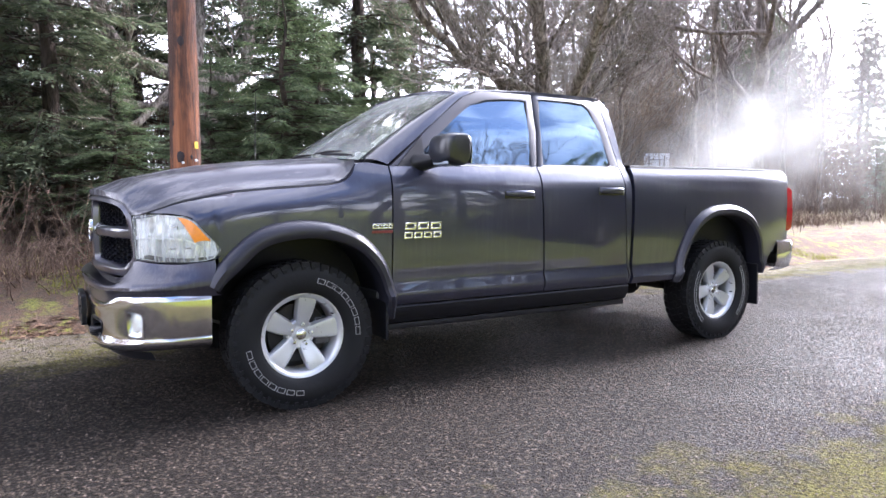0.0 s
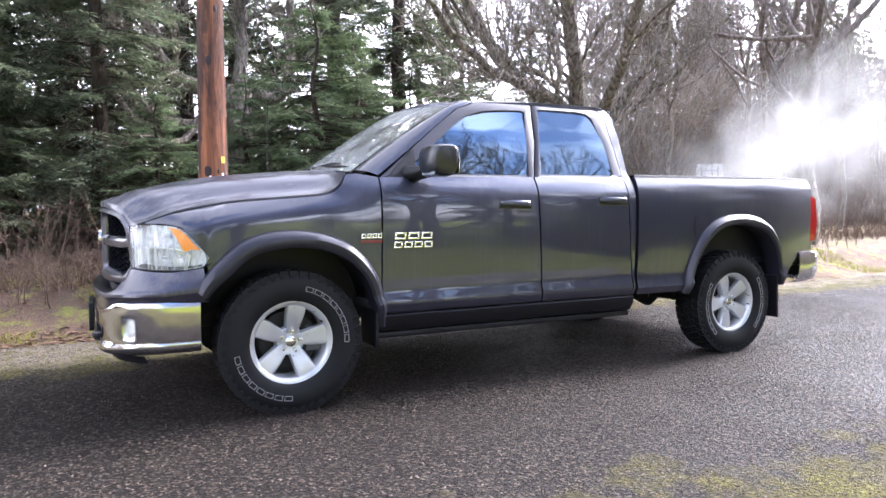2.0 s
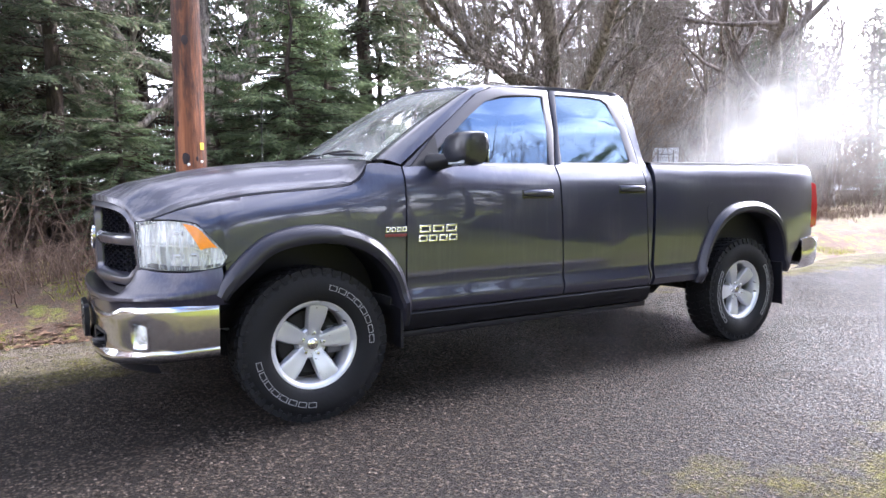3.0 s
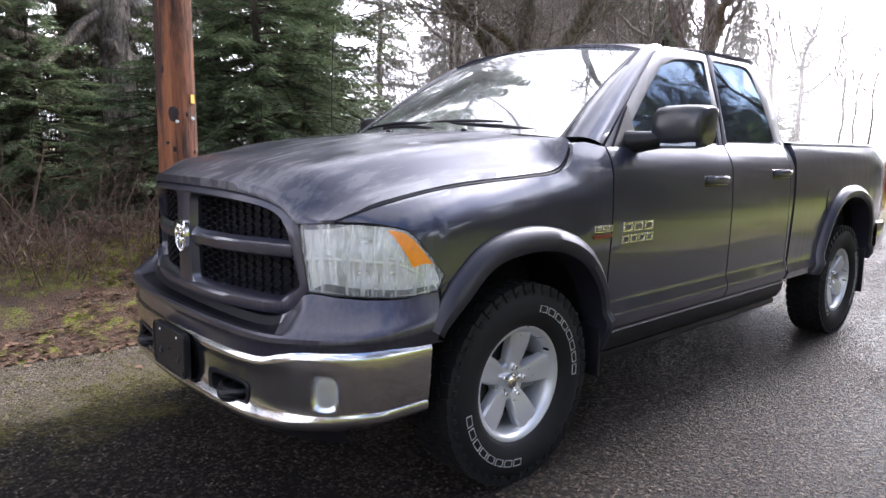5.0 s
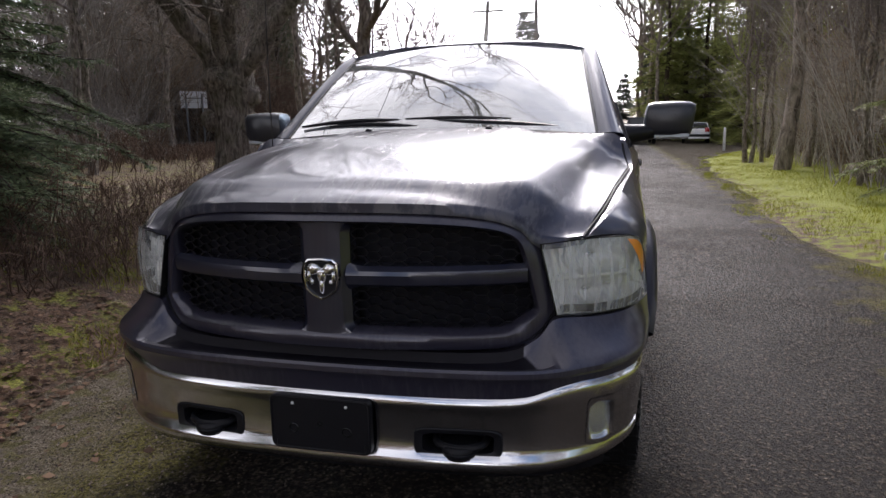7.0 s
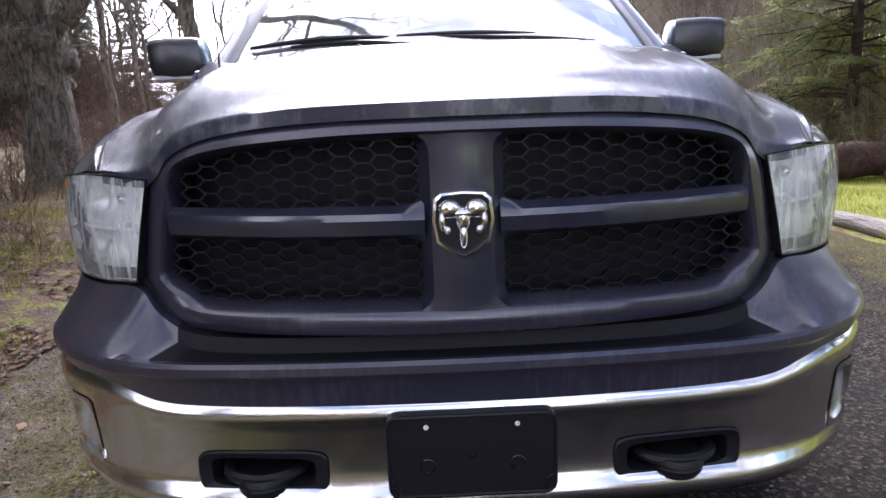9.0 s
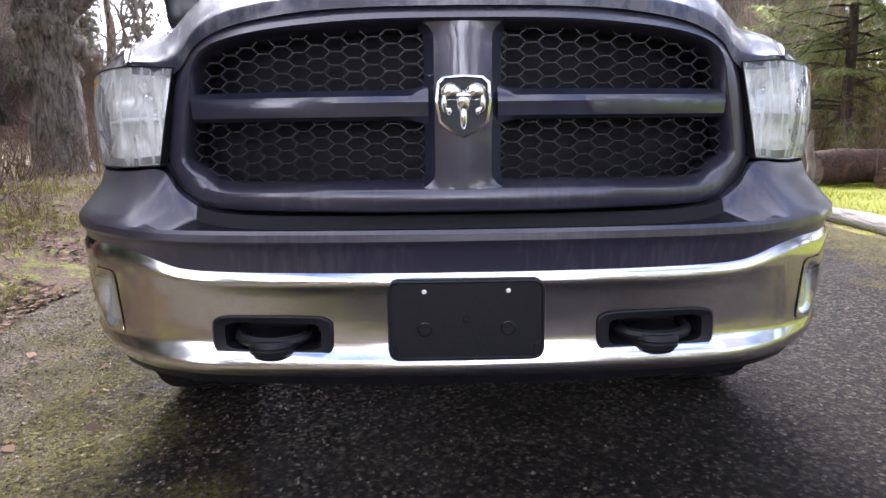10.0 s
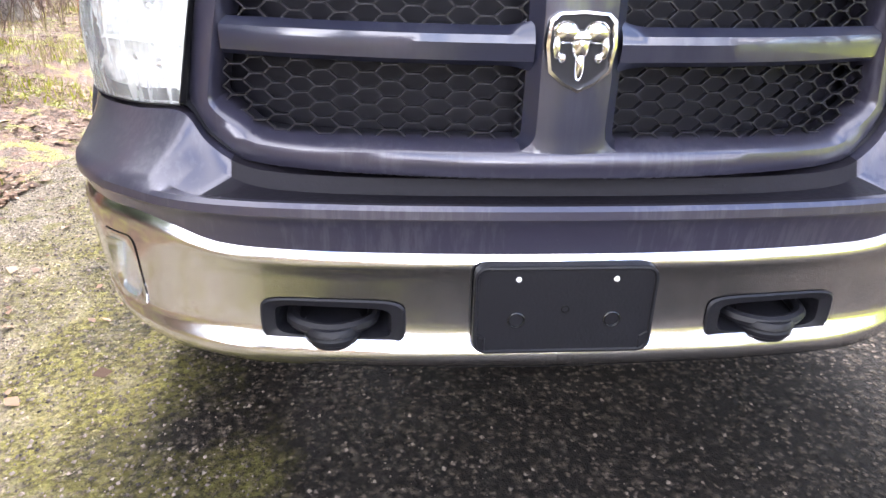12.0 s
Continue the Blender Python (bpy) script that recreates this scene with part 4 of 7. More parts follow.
fascia = part("bumper_fascia", bm, [DUSTY_PAINT, LEDGE_SHADE], truck, "painted upper bumper cover", sharp=30)
# dark seam between the grille and the cover
bm = bmesh.new()
add_grid(bm, [[p + (0.02, 0, 0.012), p + (0.05, 0, 0.03)] for p in ct])
part("fascia_seam", bm, BLACK_PLASTIC, fascia)

# chrome lower bumper with openings for the tow hooks and the fog lamps
ys = sorted({round(v, 4) for v in [*np.linspace(0, 0.64, 17), 0.304, 0.562]})
zs_rel = [("t", 0.0, 0.010), ("t", 0.0, 0.0), ("t", -0.012, -0.008), ("t", -0.028, -0.010), ("f", 0.602, -0.007), ("z", 0.560, -0.004), ("z", 0.512, 0.0), ("z", 0.475, 0.0), ("z", 0.458, -0.002), ("z", 0.438, -0.006), ("z", 0.425, -0.016), ("z", 0.405, -0.022), ("z", 0.385, -0.016), ("z", 0.376, 0.004), ("z", 0.380, 0.05)]
PB = curve(B, 60)
def bumper_at(y):
    """Top edge of the chrome at a half width up to the bend."""
    k = np.interp(y, PB[:, 1], np.arange(len(PB)))
    i = min(int(k), len(PB) - 2)
    return PB[i] + (PB[i + 1] - PB[i]) * (k - i)
stations = [bumper_at(y) for y in ys] + [bumper_at(y) for y in (0.68, 0.72, 0.76, 0.795, 0.818, 0.845, 0.872, 0.895, 0.92, 0.945, 0.962, 0.975)] + [np.array((-0.49, 0.9865, 0.676))]
def bumper_rows(s):
    rows = []
    for k, p in enumerate(stations):
        a, b = stations[max(k - 1, 0)], stations[min(k + 1, len(stations) - 1)]
        d = b - a
        nrm = np.array((-d[1], d[0])) / np.hypot(d[0], d[1])
        if nrm[0] > 0 or (abs(nrm[0]) < 1e-3 and nrm[1] < 0):
            nrm = -nrm
        tuck = max(0, (p[1] - 0.60) / 0.38)
        row = []
        for kind, z, off in zs_rel:
            zz = p[2] + z if kind == "t" else min(z, p[2] - 0.034) if kind == "f" else z + 0.020 * tuck**2 * (1 if z < 0.45 else 0)
            inset = (0.02 + 0.055 * tuck) * max(0, (0.52 - zz) / 0.14) ** 2 * tuck
            # nrm points outwards: a negative offset stands proud
            row.append((p[0] + nrm[0] * -(off) - nrm[0] * inset, s * (p[1] + nrm[1] * -(off) - nrm[1] * inset), zz))
        rows.append(row)
    return rows
def hook_hole(i, j):
    y0, y1 = stations[i][1], stations[i + 1][1]
    return (y0 >= 0.30 and y1 <= 0.564 and 6 <= j <= 8) or (y0 >= 0.817 and y1 <= 0.896 and 4 <= j <= 7)
bumper = part("front_bumper", (lambda b: (add_tube(b, [(-0.85, -0.52, 0.50), (-0.85, 0.52, 0.50)], 0.045, 8), b)[1])(bmesh.new()), DARK_METAL, truck, "chrome front bumper with tow hooks")
for s in (-1, 1):
    bm = bmesh.new()
    rows = rows_shell = bumper_rows(s)
    add_grid(bm, rows, skip=hook_hole)
    part("chrome_shell", bm, CHROME, bumper, "chrome bumper shell", sharp=50)
    # pockets round the hooks
    bm = bmesh.new()
    pk = [(0.433 + 0.139 * math.copysign(abs(math.cos(w)) ** 0.36, math.cos(w)), 0.473 + 0.049 * math.copysign(abs(math.sin(w)) ** 0.36, math.sin(w))) for w in (2 * math.pi * q / 28 for q in range(28))]
    rows = []
    for y, z in pk:
        x = bumper_at(y)[0]
        cy, cz = 0.433, 0.473
        rows.append([(x - 0.003, s * y, z), (x - 0.007, s * (cy + (y - cy) * 0.97), cz + (z - cz) * 0.93), (x - 0.003, s * (cy + (y - cy) * 0.80), cz + (z - cz) * 0.66), (x + 0.02, s * (cy + (y - cy) * 0.77), cz + (z - cz) * 0.60), (x + 0.12, s * (cy + (y - cy) * 0.75), cz + (z - cz) * 0.58)])
    add_grid(bm, rows + [rows[0]])
    add_box(bm, (-0.86, s * 0.435 - 0.13, 0.43), (-0.85, s * 0.435 + 0.13, 0.53))
    part("hook_bezel", bm, BLACK_PLASTIC, bumper, "black plastic bezel")
    bm = bmesh.new()
    add_tube(bm, curve([(-0.90, s * 0.355, 0.472), (-0.965, s * 0.365, 0.466), (-0.992, s * 0.435, 0.462), (-0.965, s * 0.505, 0.466), (-0.90, s * 0.515, 0.472)], 20), 0.013, 8)
    part("tow_hook", bm, BLACK_PLASTIC, bumper, "black steel tow hook")
    bm = bmesh.new()
    add_lathe(bm, [(0.0, 0.468), (0.054, 0.468), (0.058, 0.463), (0.060, 0.455), (0.054, 0.451), (0.058, 0.446), (0.057, 0.436), (0.051, 0.432), (0.050, 0.426), (0.044, 0.422), (0.0, 0.422)], 28, pose(-0.958, s * 0.435, 0.0))
    for v in bm.verts:
        v.co.y = s * 0.435 + (v.co.y - s * 0.435) * 0.98
    part("hook_base", bm, BLACK_PLASTIC, bumper, "black hook tongue standing out below the bezel", sharp=30)
    # fog lamp: a rounded pale panel set into the shell
    def shell_pt(y, z):
        k = float(np.interp(y, [p[1] for p in stations], range(len(stations))))
        i = min(int(k), len(stations) - 2)
        def at(r):
            zz = [p[2] for p in r][::-1]
            return np.array([np.interp(z, zz[1:], [p[c] for p in r][::-1][1:]) for c in range(3)])
        return at(rows_shell[i]) * (1 - k + i) + at(rows_shell[i + 1]) * (k - i)
    bm = bmesh.new()
    rows = []
    for i in range(-8, 9):
        row = []
        for j in range(-11, 12):
            u, v = i / 8, j / 11
            m = max(abs(u), abs(v))
            e = 7.0 - 4.2 * min(1.0, max(0.0, (0.98 - m) / 0.18))
            r = (abs(u) ** e + abs(v) ** e) ** (1 / e) if m else 1
            u, v = u * (m / r if m else 1), v * (m / r if m else 1)
            p = shell_pt(0.857 + 0.0425 * u, 0.530 + 0.079 * v)
            k = min(1.0, max(0.0, (0.84 - m) / 0.16))
            sink = (0.006 + 0.026 * (v + 1) / 2) * k * k * (3 - 2 * k) - 0.0025
            row.append((p[0] + 0.8 * sink, p[1] - s * 0.6 * sink, p[2]))
        rows.append(row)
    add_grid(bm, rows)
    bm.faces.ensure_lookup_table()
    for n, f in enumerate(bm.faces):
        i, j = n // 22, n % 22
        f.material_index = 0 if 1 < i < 14 and 1 < j < 20 else 1
    part("fog_recess", bm, [FOG_PANEL, CHROME], bumper, "pale blank fog lamp recess", sharp=40)
# black valance under it
bm = bmesh.new()
add_grid(bm, [[(p[0] + 0.03, p[1] * 0.97, 0.385), (p[0] + 0.05, p[1] * 0.96, 0.34), (p[0] + 0.12, p[1] * 0.94, 0.325)] for p in curve(full(B), 40) if abs(p[1]) < 0.93])
part("valance", bm, BLACK_PLASTIC, bumper)
# plain unseen box added to stop sunlight passing through the engine bay
bm = bmesh.new()
add_box(bm, (-0.66, -0.60, 0.34), (-0.60, 0.60, 1.06), 0.02)
part("radiator_block", bm, DARK_METAL, truck)
# number plate bracket, empty
bm = bmesh.new()
corner = [(0.148, 0.587), (0.148, 0.451), (-0.148, 0.451), (-0.148, 0.587)]
rim = [(cy + 0.022 * math.cos(radians(a0 + 30 * q)), cz + 0.022 * math.sin(radians(a0 + 30 * q))) for (cy, cz), a0 in zip(corner, (0, -90, -180, -270)) for q in ((3, 2, 1, 0))]
add_prism(bm, [(-1.032, y, z) for y, z in rim], (0.022, 0, 0))
add_tube(bm, [(-1.032, y * 0.98, 0.519 + (z - 0.519) * 0.965) for y, z in rim + rim[:1]], 0.0042, 6)
for sy in (-1, 1):
    add_tube(bm, [(-1.032, sy * 0.150, 0.437), (-1.032, sy * 0.150, 0.462), (-1.032, sy * 0.163, 0.470)], 0.003, 6)
bracket = part("plate_bracket", bm, BLACK_PLASTIC, bumper, "empty black number plate bracket", sharp=40)
for y in (-0.0905, 0.0905):
    bm = bmesh.new()
    add_lathe(bm, [(0.0, 0.004), (0.0045, 0.003), (0.0055, 0.0)], 10, pose(-1.033, y, 0.584, 0, -90, 0))
    part("rivet", bm, PAPER, bracket)
for y, z, r in ((-0.0905, 0.500, 0.017), (0.0905, 0.500, 0.017), (0.0, 0.522, 0.008)):
    bm = bmesh.new()
    add_lathe(bm, [(r, 0.001), (r * 0.88, 0.003), (r * 0.7, -0.003), (0.0, -0.004)], 14, pose(-1.033, y, z, 0, -90, 0))
    part("bolt_hole", bm, BLACK_GLOSS, bracket)

# headlights
HB = [(-0.806, .716, .847), (-0.74, .815, .840), (-0.66, .902, .838), (-0.58, .960, .839), (-0.52, .985, .846), (-0.470, .998, .858)]
HT = [(-0.812, .664, 1.074), (-0.75, .790, 1.083), (-0.66, .896, 1.080), (-0.575, .962, 1.062), (-0.50, .985, .982), (-0.437, .996, .904)]
for s in (-1, 1):
    lo, hi = curve(HB, 28), curve(HT, 28)
    cen = np.array((-0.50, 0.62, 0.96))
    def lens_pt(u, v, sink=0.0):
        k = u * 28
        i = min(int(k), 27)
        a, b = lo[i] + (lo[i + 1] - lo[i]) * (k - i), hi[i] + (hi[i + 1] - hi[i]) * (k - i)
        p = a + (b - a) * v
        out = (p - cen) * (1, 1, 0)
        out = out / np.linalg.norm(out)
        p = p + out * (0.014 * math.sin(math.pi * v) * math.sin(math.pi * min(1, u * 1.1 + 0.05)) - sink)
        return Vector((p[0], s * p[1], p[2]))
    bm = bmesh.new()
    add_grid(bm, [[lens_pt(i / 28, j / 12) for j in range(13)] for i in range(29)])
    lens = part("headlight", bm, CLEAR_LENS, truck, "clear headlight with amber side reflector", sharp=180)
    lens.visible_shadow = False
    bm = bmesh.new()
    rows = []
    loop = [(i / 28, 0.0) for i in range(29)] + [(1.0, j / 6) for j in range(1, 7)] + [(1 - i / 28, 1.0) for i in range(1, 29)] + [(0.0, 1 - j / 6) for j in range(1, 6)]
    for u, v in loop:
        p = lens_pt(u, v)
        q = lens_pt(u * 0.988 + 0.006, v * 0.976 + 0.012, -0.002)
        rows.append([lens_pt(u, v, 0.04), p, lens_pt(u, v, -0.003), q, lens_pt(u * 0.985 + 0.0075, v * 0.97 + 0.015, 0.01)])
    add_grid(bm, rows + [rows[0]])
    part("lens_rim", bm, BLACK_GLOSS, lens)
    # reflector bowls behind the lens
    bm = bmesh.new()
    rows = []
    for i in range(113):
        row = []
        for j in range(33):
            u, v = i / 112, j / 32
            d = 0.050 + 0.005 * math.sin(u * 120 + 2 * v) + 0.003 * math.sin(u * 55)
            for cu, cv, ru, rv, dep in ((0.36, 0.72, 0.24, 0.24, 0.075), (0.34, 0.26, 0.16, 0.22, 0.07), (0.58, 0.30, 0.12, 0.24, 0.05)):
                q = ((u - cu) / ru) ** 2 + ((v - cv) / rv) ** 2
                if q < 1:
                    d = max(d, 0.05 + dep * (1 - q) ** 0.5 + 0.0025 * math.sin(u * 150))
            if abs(v - 0.49) < 0.03:
                d = 0.035
            d *= min(1.0, 6 * u + 0.35, 5 * (1 - u) + 0.15, 8 * v + 0.3, 8 * (1 - v) + 0.3)
            row.append(lens_pt(u, v, d))
        rows.append(row)
    add_grid(bm, rows)
    part("reflector", bm, REFLECTOR, lens, "bright lamp reflector", sharp=50)
    for u, v, r in ((0.36, 0.72, 0.015), (0.34, 0.26, 0.013), (0.58, 0.30, 0.011)):
        bm = bmesh.new()
        c = lens_pt(u, v, 0.095)
        add_lathe(bm, [(r, -0.03), (r, 0.0), (r * 0.8, r * 0.6), (r * 0.4, r * 0.9), (0.0, r)], 14, Matrix.Translation(c) @ pose(0, 0, 0, 0, -90, 0) @ pose(0, 0, 0, s * 25, 0, 0))
        part("bulb", bm, BRIGHT_CHROME, lens)
    bm = bmesh.new()
    quad = [(0.50, 0.955), (0.61, 0.95), (0.87, 0.88), (0.69, 0.50)]
    rows = []
    for a in range(9):
        row = []
        for b in range(9):
            p = (np.array(quad[0]) * (1 - a / 8) + np.array(quad[1]) * a / 8) * (1 - b / 8) + (np.array(quad[3]) * (1 - a / 8) + np.array(quad[2]) * a / 8) * b / 8
            row.append(lens_pt(p[0], p[1], -0.002 + 0.001 * ((a + b) % 2)))
        rows.append(row)
    add_grid(bm, rows)
    part("side_reflector", bm, AMBER, lens, "amber side reflector")
# ---------------------------------------------------------------- wheels
def build_wheel():
    """A five-spoke alloy wheel with an all-terrain tyre; its outer face looks along -z, its middle is the origin."""
    hub = thing("wheel", "", "")
    R = TYRE_R
    bm = bmesh.new()
    prof = [(0.232, -0.088), (0.238, -0.100), (0.262, -0.116), (0.30, -0.124), (0.335, -0.124), (0.362, -0.118), (0.380, -0.110), (R - 0.010, -0.106), (R - 0.007, -0.085), (R - 0.007, 0.085), (R - 0.010, 0.106), (0.362, 0.118), (0.30, 0.124), (0.25, 0.112), (0.232, 0.09)]
    add_lathe(bm, prof, 72)
    tyre = part("tyre", bm, RUBBER, hub, "black all-terrain tyre with white outlined sidewall lettering", sharp=40)
    bm = bmesh.new()
    for k in range(44):
        a = 2 * math.pi * k / 44
        turn = Matrix.Rotation(a, 4, "Z")
        add_box(bm, (R - 0.030, -0.025, -0.113), (R - 0.003, 0.025, -0.074), 0, turn @ Matrix.Rotation(0.10, 4, "X"))
        add_box(bm, (R - 0.030, -0.025, 0.074), (R - 0.003, 0.025, 0.113), 0, turn @ Matrix.Rotation(-0.10, 4, "X"))
        turn = Matrix.Rotation(a + 0.5 * 2 * math.pi / 44, 4, "Z")
        for z0, z1, tw in ((-0.066, -0.022, 0.35), (-0.016, 0.016, -0.3), (0.022, 0.066, 0.35)):
            add_box(bm, (R - 0.016, -0.018, z0), (R, 0.018, z1), 0, turn @ Matrix.Rotation(tw, 4, "X"))
        turn = Matrix.Rotation(a, 4, "Z")
        add_box(bm, (R - 0.044, -0.010, -0.1195), (R - 0.024, 0.010, -0.110), 0, turn)
    part("tread", bm, RUBBER, tyre, "deep tread blocks", sharp=20)
    # outlined lettering as plain framed bars
    for a0, count in ((math.radians(-76), 8), (math.radians(92), 8)):
        bm = bmesh.new()
        for k in range(count):
            a, da = a0 + k * math.radians(10.2), math.radians(8.2)
            r0, r1, t, ta = 0.300, 0.328, 0.0024, math.radians(0.5)
            for ra, rb, aa, ab in ((r0, r0 + t, a, a + da), (r1 - t, r1, a, a + da), (r0 + t, r1 - t, a, a + ta), (r0 + t, r1 - t, a + da - ta, a + da)):
                q = []
                for r, g in ((ra, aa), (ra, (aa + ab) / 2), (ra, ab), (rb, ab), (rb, (aa + ab) / 2), (rb, aa)):
                    q.append((r * math.cos(g), r * math.sin(g), -0.1225))
                add_prism(bm, q, (0, 0, -0.004))
        part("sidewall_lettering", bm, WHITE_RUBBER, tyre, "white outlined lettering", sharp=20)
    bm = bmesh.new()
    add_lathe(bm, [(0.225, 0.10), (0.208, 0.08), (0.200, 0.0), (0.203, -0.06), (0.212, -0.082), (0.222, -0.092), (0.232, -0.097), (0.238, -0.097), (0.240, -0.088), (0.233, -0.08)], 72)
    rim = part("rim", bm, ALLOY, hub, "silver five-spoke alloy rim", sharp=45)
    for k in range(5):
        bm = bmesh.new()
        rows = []
        for i in range(11):
            u = i / 10
            r = 0.045 + 0.172 * u
            w = 0.034 + 0.008 * math.sin(math.pi * min(1, u * 1.1)) + 0.026 * u**1.5
            z = -0.046 - 0.030 * math.sin(u * 1.45)
            e = 0.010 + 0.010 * (1 - u)
            rows.append([(r, -w, z + 0.045), (r, -w, z + e), (r, -w + 0.007, z + 0.002), (r, -w * 0.45, z - 0.001), (r, 0, z + 0.004), (r, w * 0.45, z - 0.001), (r, w - 0.007, z + 0.002), (r, w, z + e), (r, w, z + 0.045)])
        m = Matrix.Rotation(2 * math.pi * k / 5 + math.radians(-8), 4, "Z")
        add_grid(bm, [[m @ Vector(p) for p in row] for row in rows])
        part("spoke", bm, ALLOY, rim, sharp=30)
    bm = bmesh.new()
    add_lathe(bm, [(0.0, -0.040), (0.04, -0.040), (0.074, -0.045), (0.083, -0.038), (0.086, 0.0)], 30)
    part("hub_plate", bm, ALLOY, rim, sharp=30)
    bm = bmesh.new()
    add_lathe(bm, [(0.0, -0.066), (0.022, -0.065), (0.030, -0.060), (0.033, -0.040)], 24)
    part("centre_cap", bm, BRIGHT_CHROME, hub, "grey centre cap")
    for k in range(5):
        a = 2 * math.pi * k / 5 + math.radians(-8)
        bm = bmesh.new()
        m = pose(0.060 * math.cos(a), 0.060 * math.sin(a), 0)
        add_lathe(bm, [(0.0, -0.068), (0.008, -0.067), (0.0115, -0.062), (0.0125, -0.040)], 6, m)
        add_lathe(bm, [(0.017, -0.043), (0.017, -0.047), (0.012, -0.047)], 14, m)
        part("lug_nut", bm, BRIGHT_CHROME, hub)
    bm = bmesh.new()
    add_lathe(bm, [(0.0, 0.012), (0.165, 0.012), (0.17, 0.016), (0.17, 0.034), (0.10, 0.036), (0.09, 0.09), (0.0, 0.09)], 40)
    add_lathe(bm, [(0.205, 0.06), (0.0, 0.075)], 40)
    part("brake_disc", bm, DARK_METAL, hub)
    bm = bmesh.new()
    add_box(bm, (0.10, -0.075, -0.008), (0.19, 0.075, 0.06), 0.012)
    part("brake_caliper", bm, ALLOY_DARK, hub)
    bm = bmesh.new()
    add_lathe(bm, [(0.0, -0.004), (0.005, -0.004), (0.005, 0.02)], 8, pose(0.205 * math.cos(-0.55), 0.205 * math.sin(-0.55), -0.088))
    part("valve", bm, BLACK_PLASTIC, hub)
    return hub


wheel = build_wheel()
wheel.parent = truck
FACE = 0.875
# the outer face looks along -y on the near side
spin = {(-1, 0): 0, (-1, 1): 40, (1, 0): 15, (1, 1): 65}
for s in (-1, 1):
    for ax in (0, 1):
        m = pose(AXLE_R * ax, s * FACE, HUB_Z, -90 if s < 0 else 90, 0, 0) @ pose(0, 0, 0, 0, 0, spin[(s, ax)])
        if (s, ax) == (-1, 0):
            wheel.matrix_basis = m
        else:
            copy_thing(wheel, m)
# ---------------------------------------------------------------- ground, road and verges
def road_left(x):
    return 1.95 + 0.10 * math.sin(x * 0.7) + 0.05 * math.sin(x * 2.3) + 0.03 * math.sin(x * 5.1 + 2) + lerp(x, (-60, -10, 8, 22, 30, 60), (0.3, 0.0, 0.2, 0.4, 2.5, 4.0))


def road_right(x):
    return -3.05 - 0.12 * math.sin(x * 0.55 + 1) - 0.07 * math.sin(x * 1.9) - 0.04 * math.sin(x * 4.7 + 1) - lerp(x, (-60, -4, 0, 8, 25, 34, 46, 60), (0.5, 2.6, 0.5, 0.1, 1.1, 4.0, 7.0, 3.0))


def land_z(x, y):
    """Height of the ground."""
    z = 0.0
    d = y - road_left(x)
    if d > 0:
        z += 0.18 * math.exp(-((x - 0.1) ** 2 + (y - 3.1) ** 2) / 0.9) * min(1, d) + 0.34 * min(1, d / 1.3) ** 1.4 + 0.022 * max(0, min(d, 40) - 4) + 0.05 * noise.noise((x * 0.6, y * 0.6, 0)) * min(1, d)
    d = road_right(x) - y
    if d > 0:
        z += 0.10 * min(1, d / 0.8) ** 1.3 + 0.05 * noise.noise((x * 0.7, y * 0.7, 3)) * min(1, d)
    z += 0.006 * noise.noise((x * 1.3, y * 1.3, 7))
    return z


def ground_material():
    """Leaf litter, bare earth and moss, grass towards the sunny verge."""
    k = Nodes("verge_ground")
    fine, mid, big = k.noise(60, 6, 0.65), k.noise(5.0, 5, 0.6), k.noise(0.9, 4, 0.55)
    leaf = k.cells(24.0, output="Color")
    litter = k.mix(k.ramp(fine, [(0.40, 0), (0.62, 0.9)]), (0.009, 0.006, 0.004), (0.175, 0.112, 0.070))
    sep = k.n("SeparateColor")
    k.link(leaf, sep.inputs[0])
    litter = k.mix(k.math("MULTIPLY", sep.outputs[0], 0.6), litter, (0.17, 0.085, 0.045))
    moss = k.mix(k.ramp(fine, [(0.32, 0), (0.68, 1)]), (0.07, 0.085, 0.006), (0.34, 0.36, 0.035))
    moss_m = k.ramp(k.math("MULTIPLY_ADD", k.noise(22, 5, 0.7), 0.30, k.math("MULTIPLY", mid, 0.85)), [(0.58, 0), (0.68, 1)])
    col = k.mix(k.math("MULTIPLY", moss_m, 0.85), litter, moss)
    col = k.mix(k.ramp(big, [(0.42, 0), (0.62, 0.4)]), col, (0.040, 0.028, 0.018))
    sep2 = k.n("SeparateXYZ")
    k.link(k.coord, sep2.inputs[0])
    grass_m = k.ramp(k.math("MULTIPLY_ADD", mid, 1.6, k.math("MULTIPLY_ADD", sep2.outputs["Y"], -0.35, -1.84)), [(0.0, 0), (0.35, 1)])
    grass = k.mix(k.noise(18, 5), (0.10, 0.125, 0.008), (0.29, 0.31, 0.024))
    col = k.mix(grass_m, col, grass)
    return k.surface(col, 0.93, 0, k.bump(k.math("ADD", fine, k.math("MULTIPLY", mid, 0.7)), 0.9, 0.03))


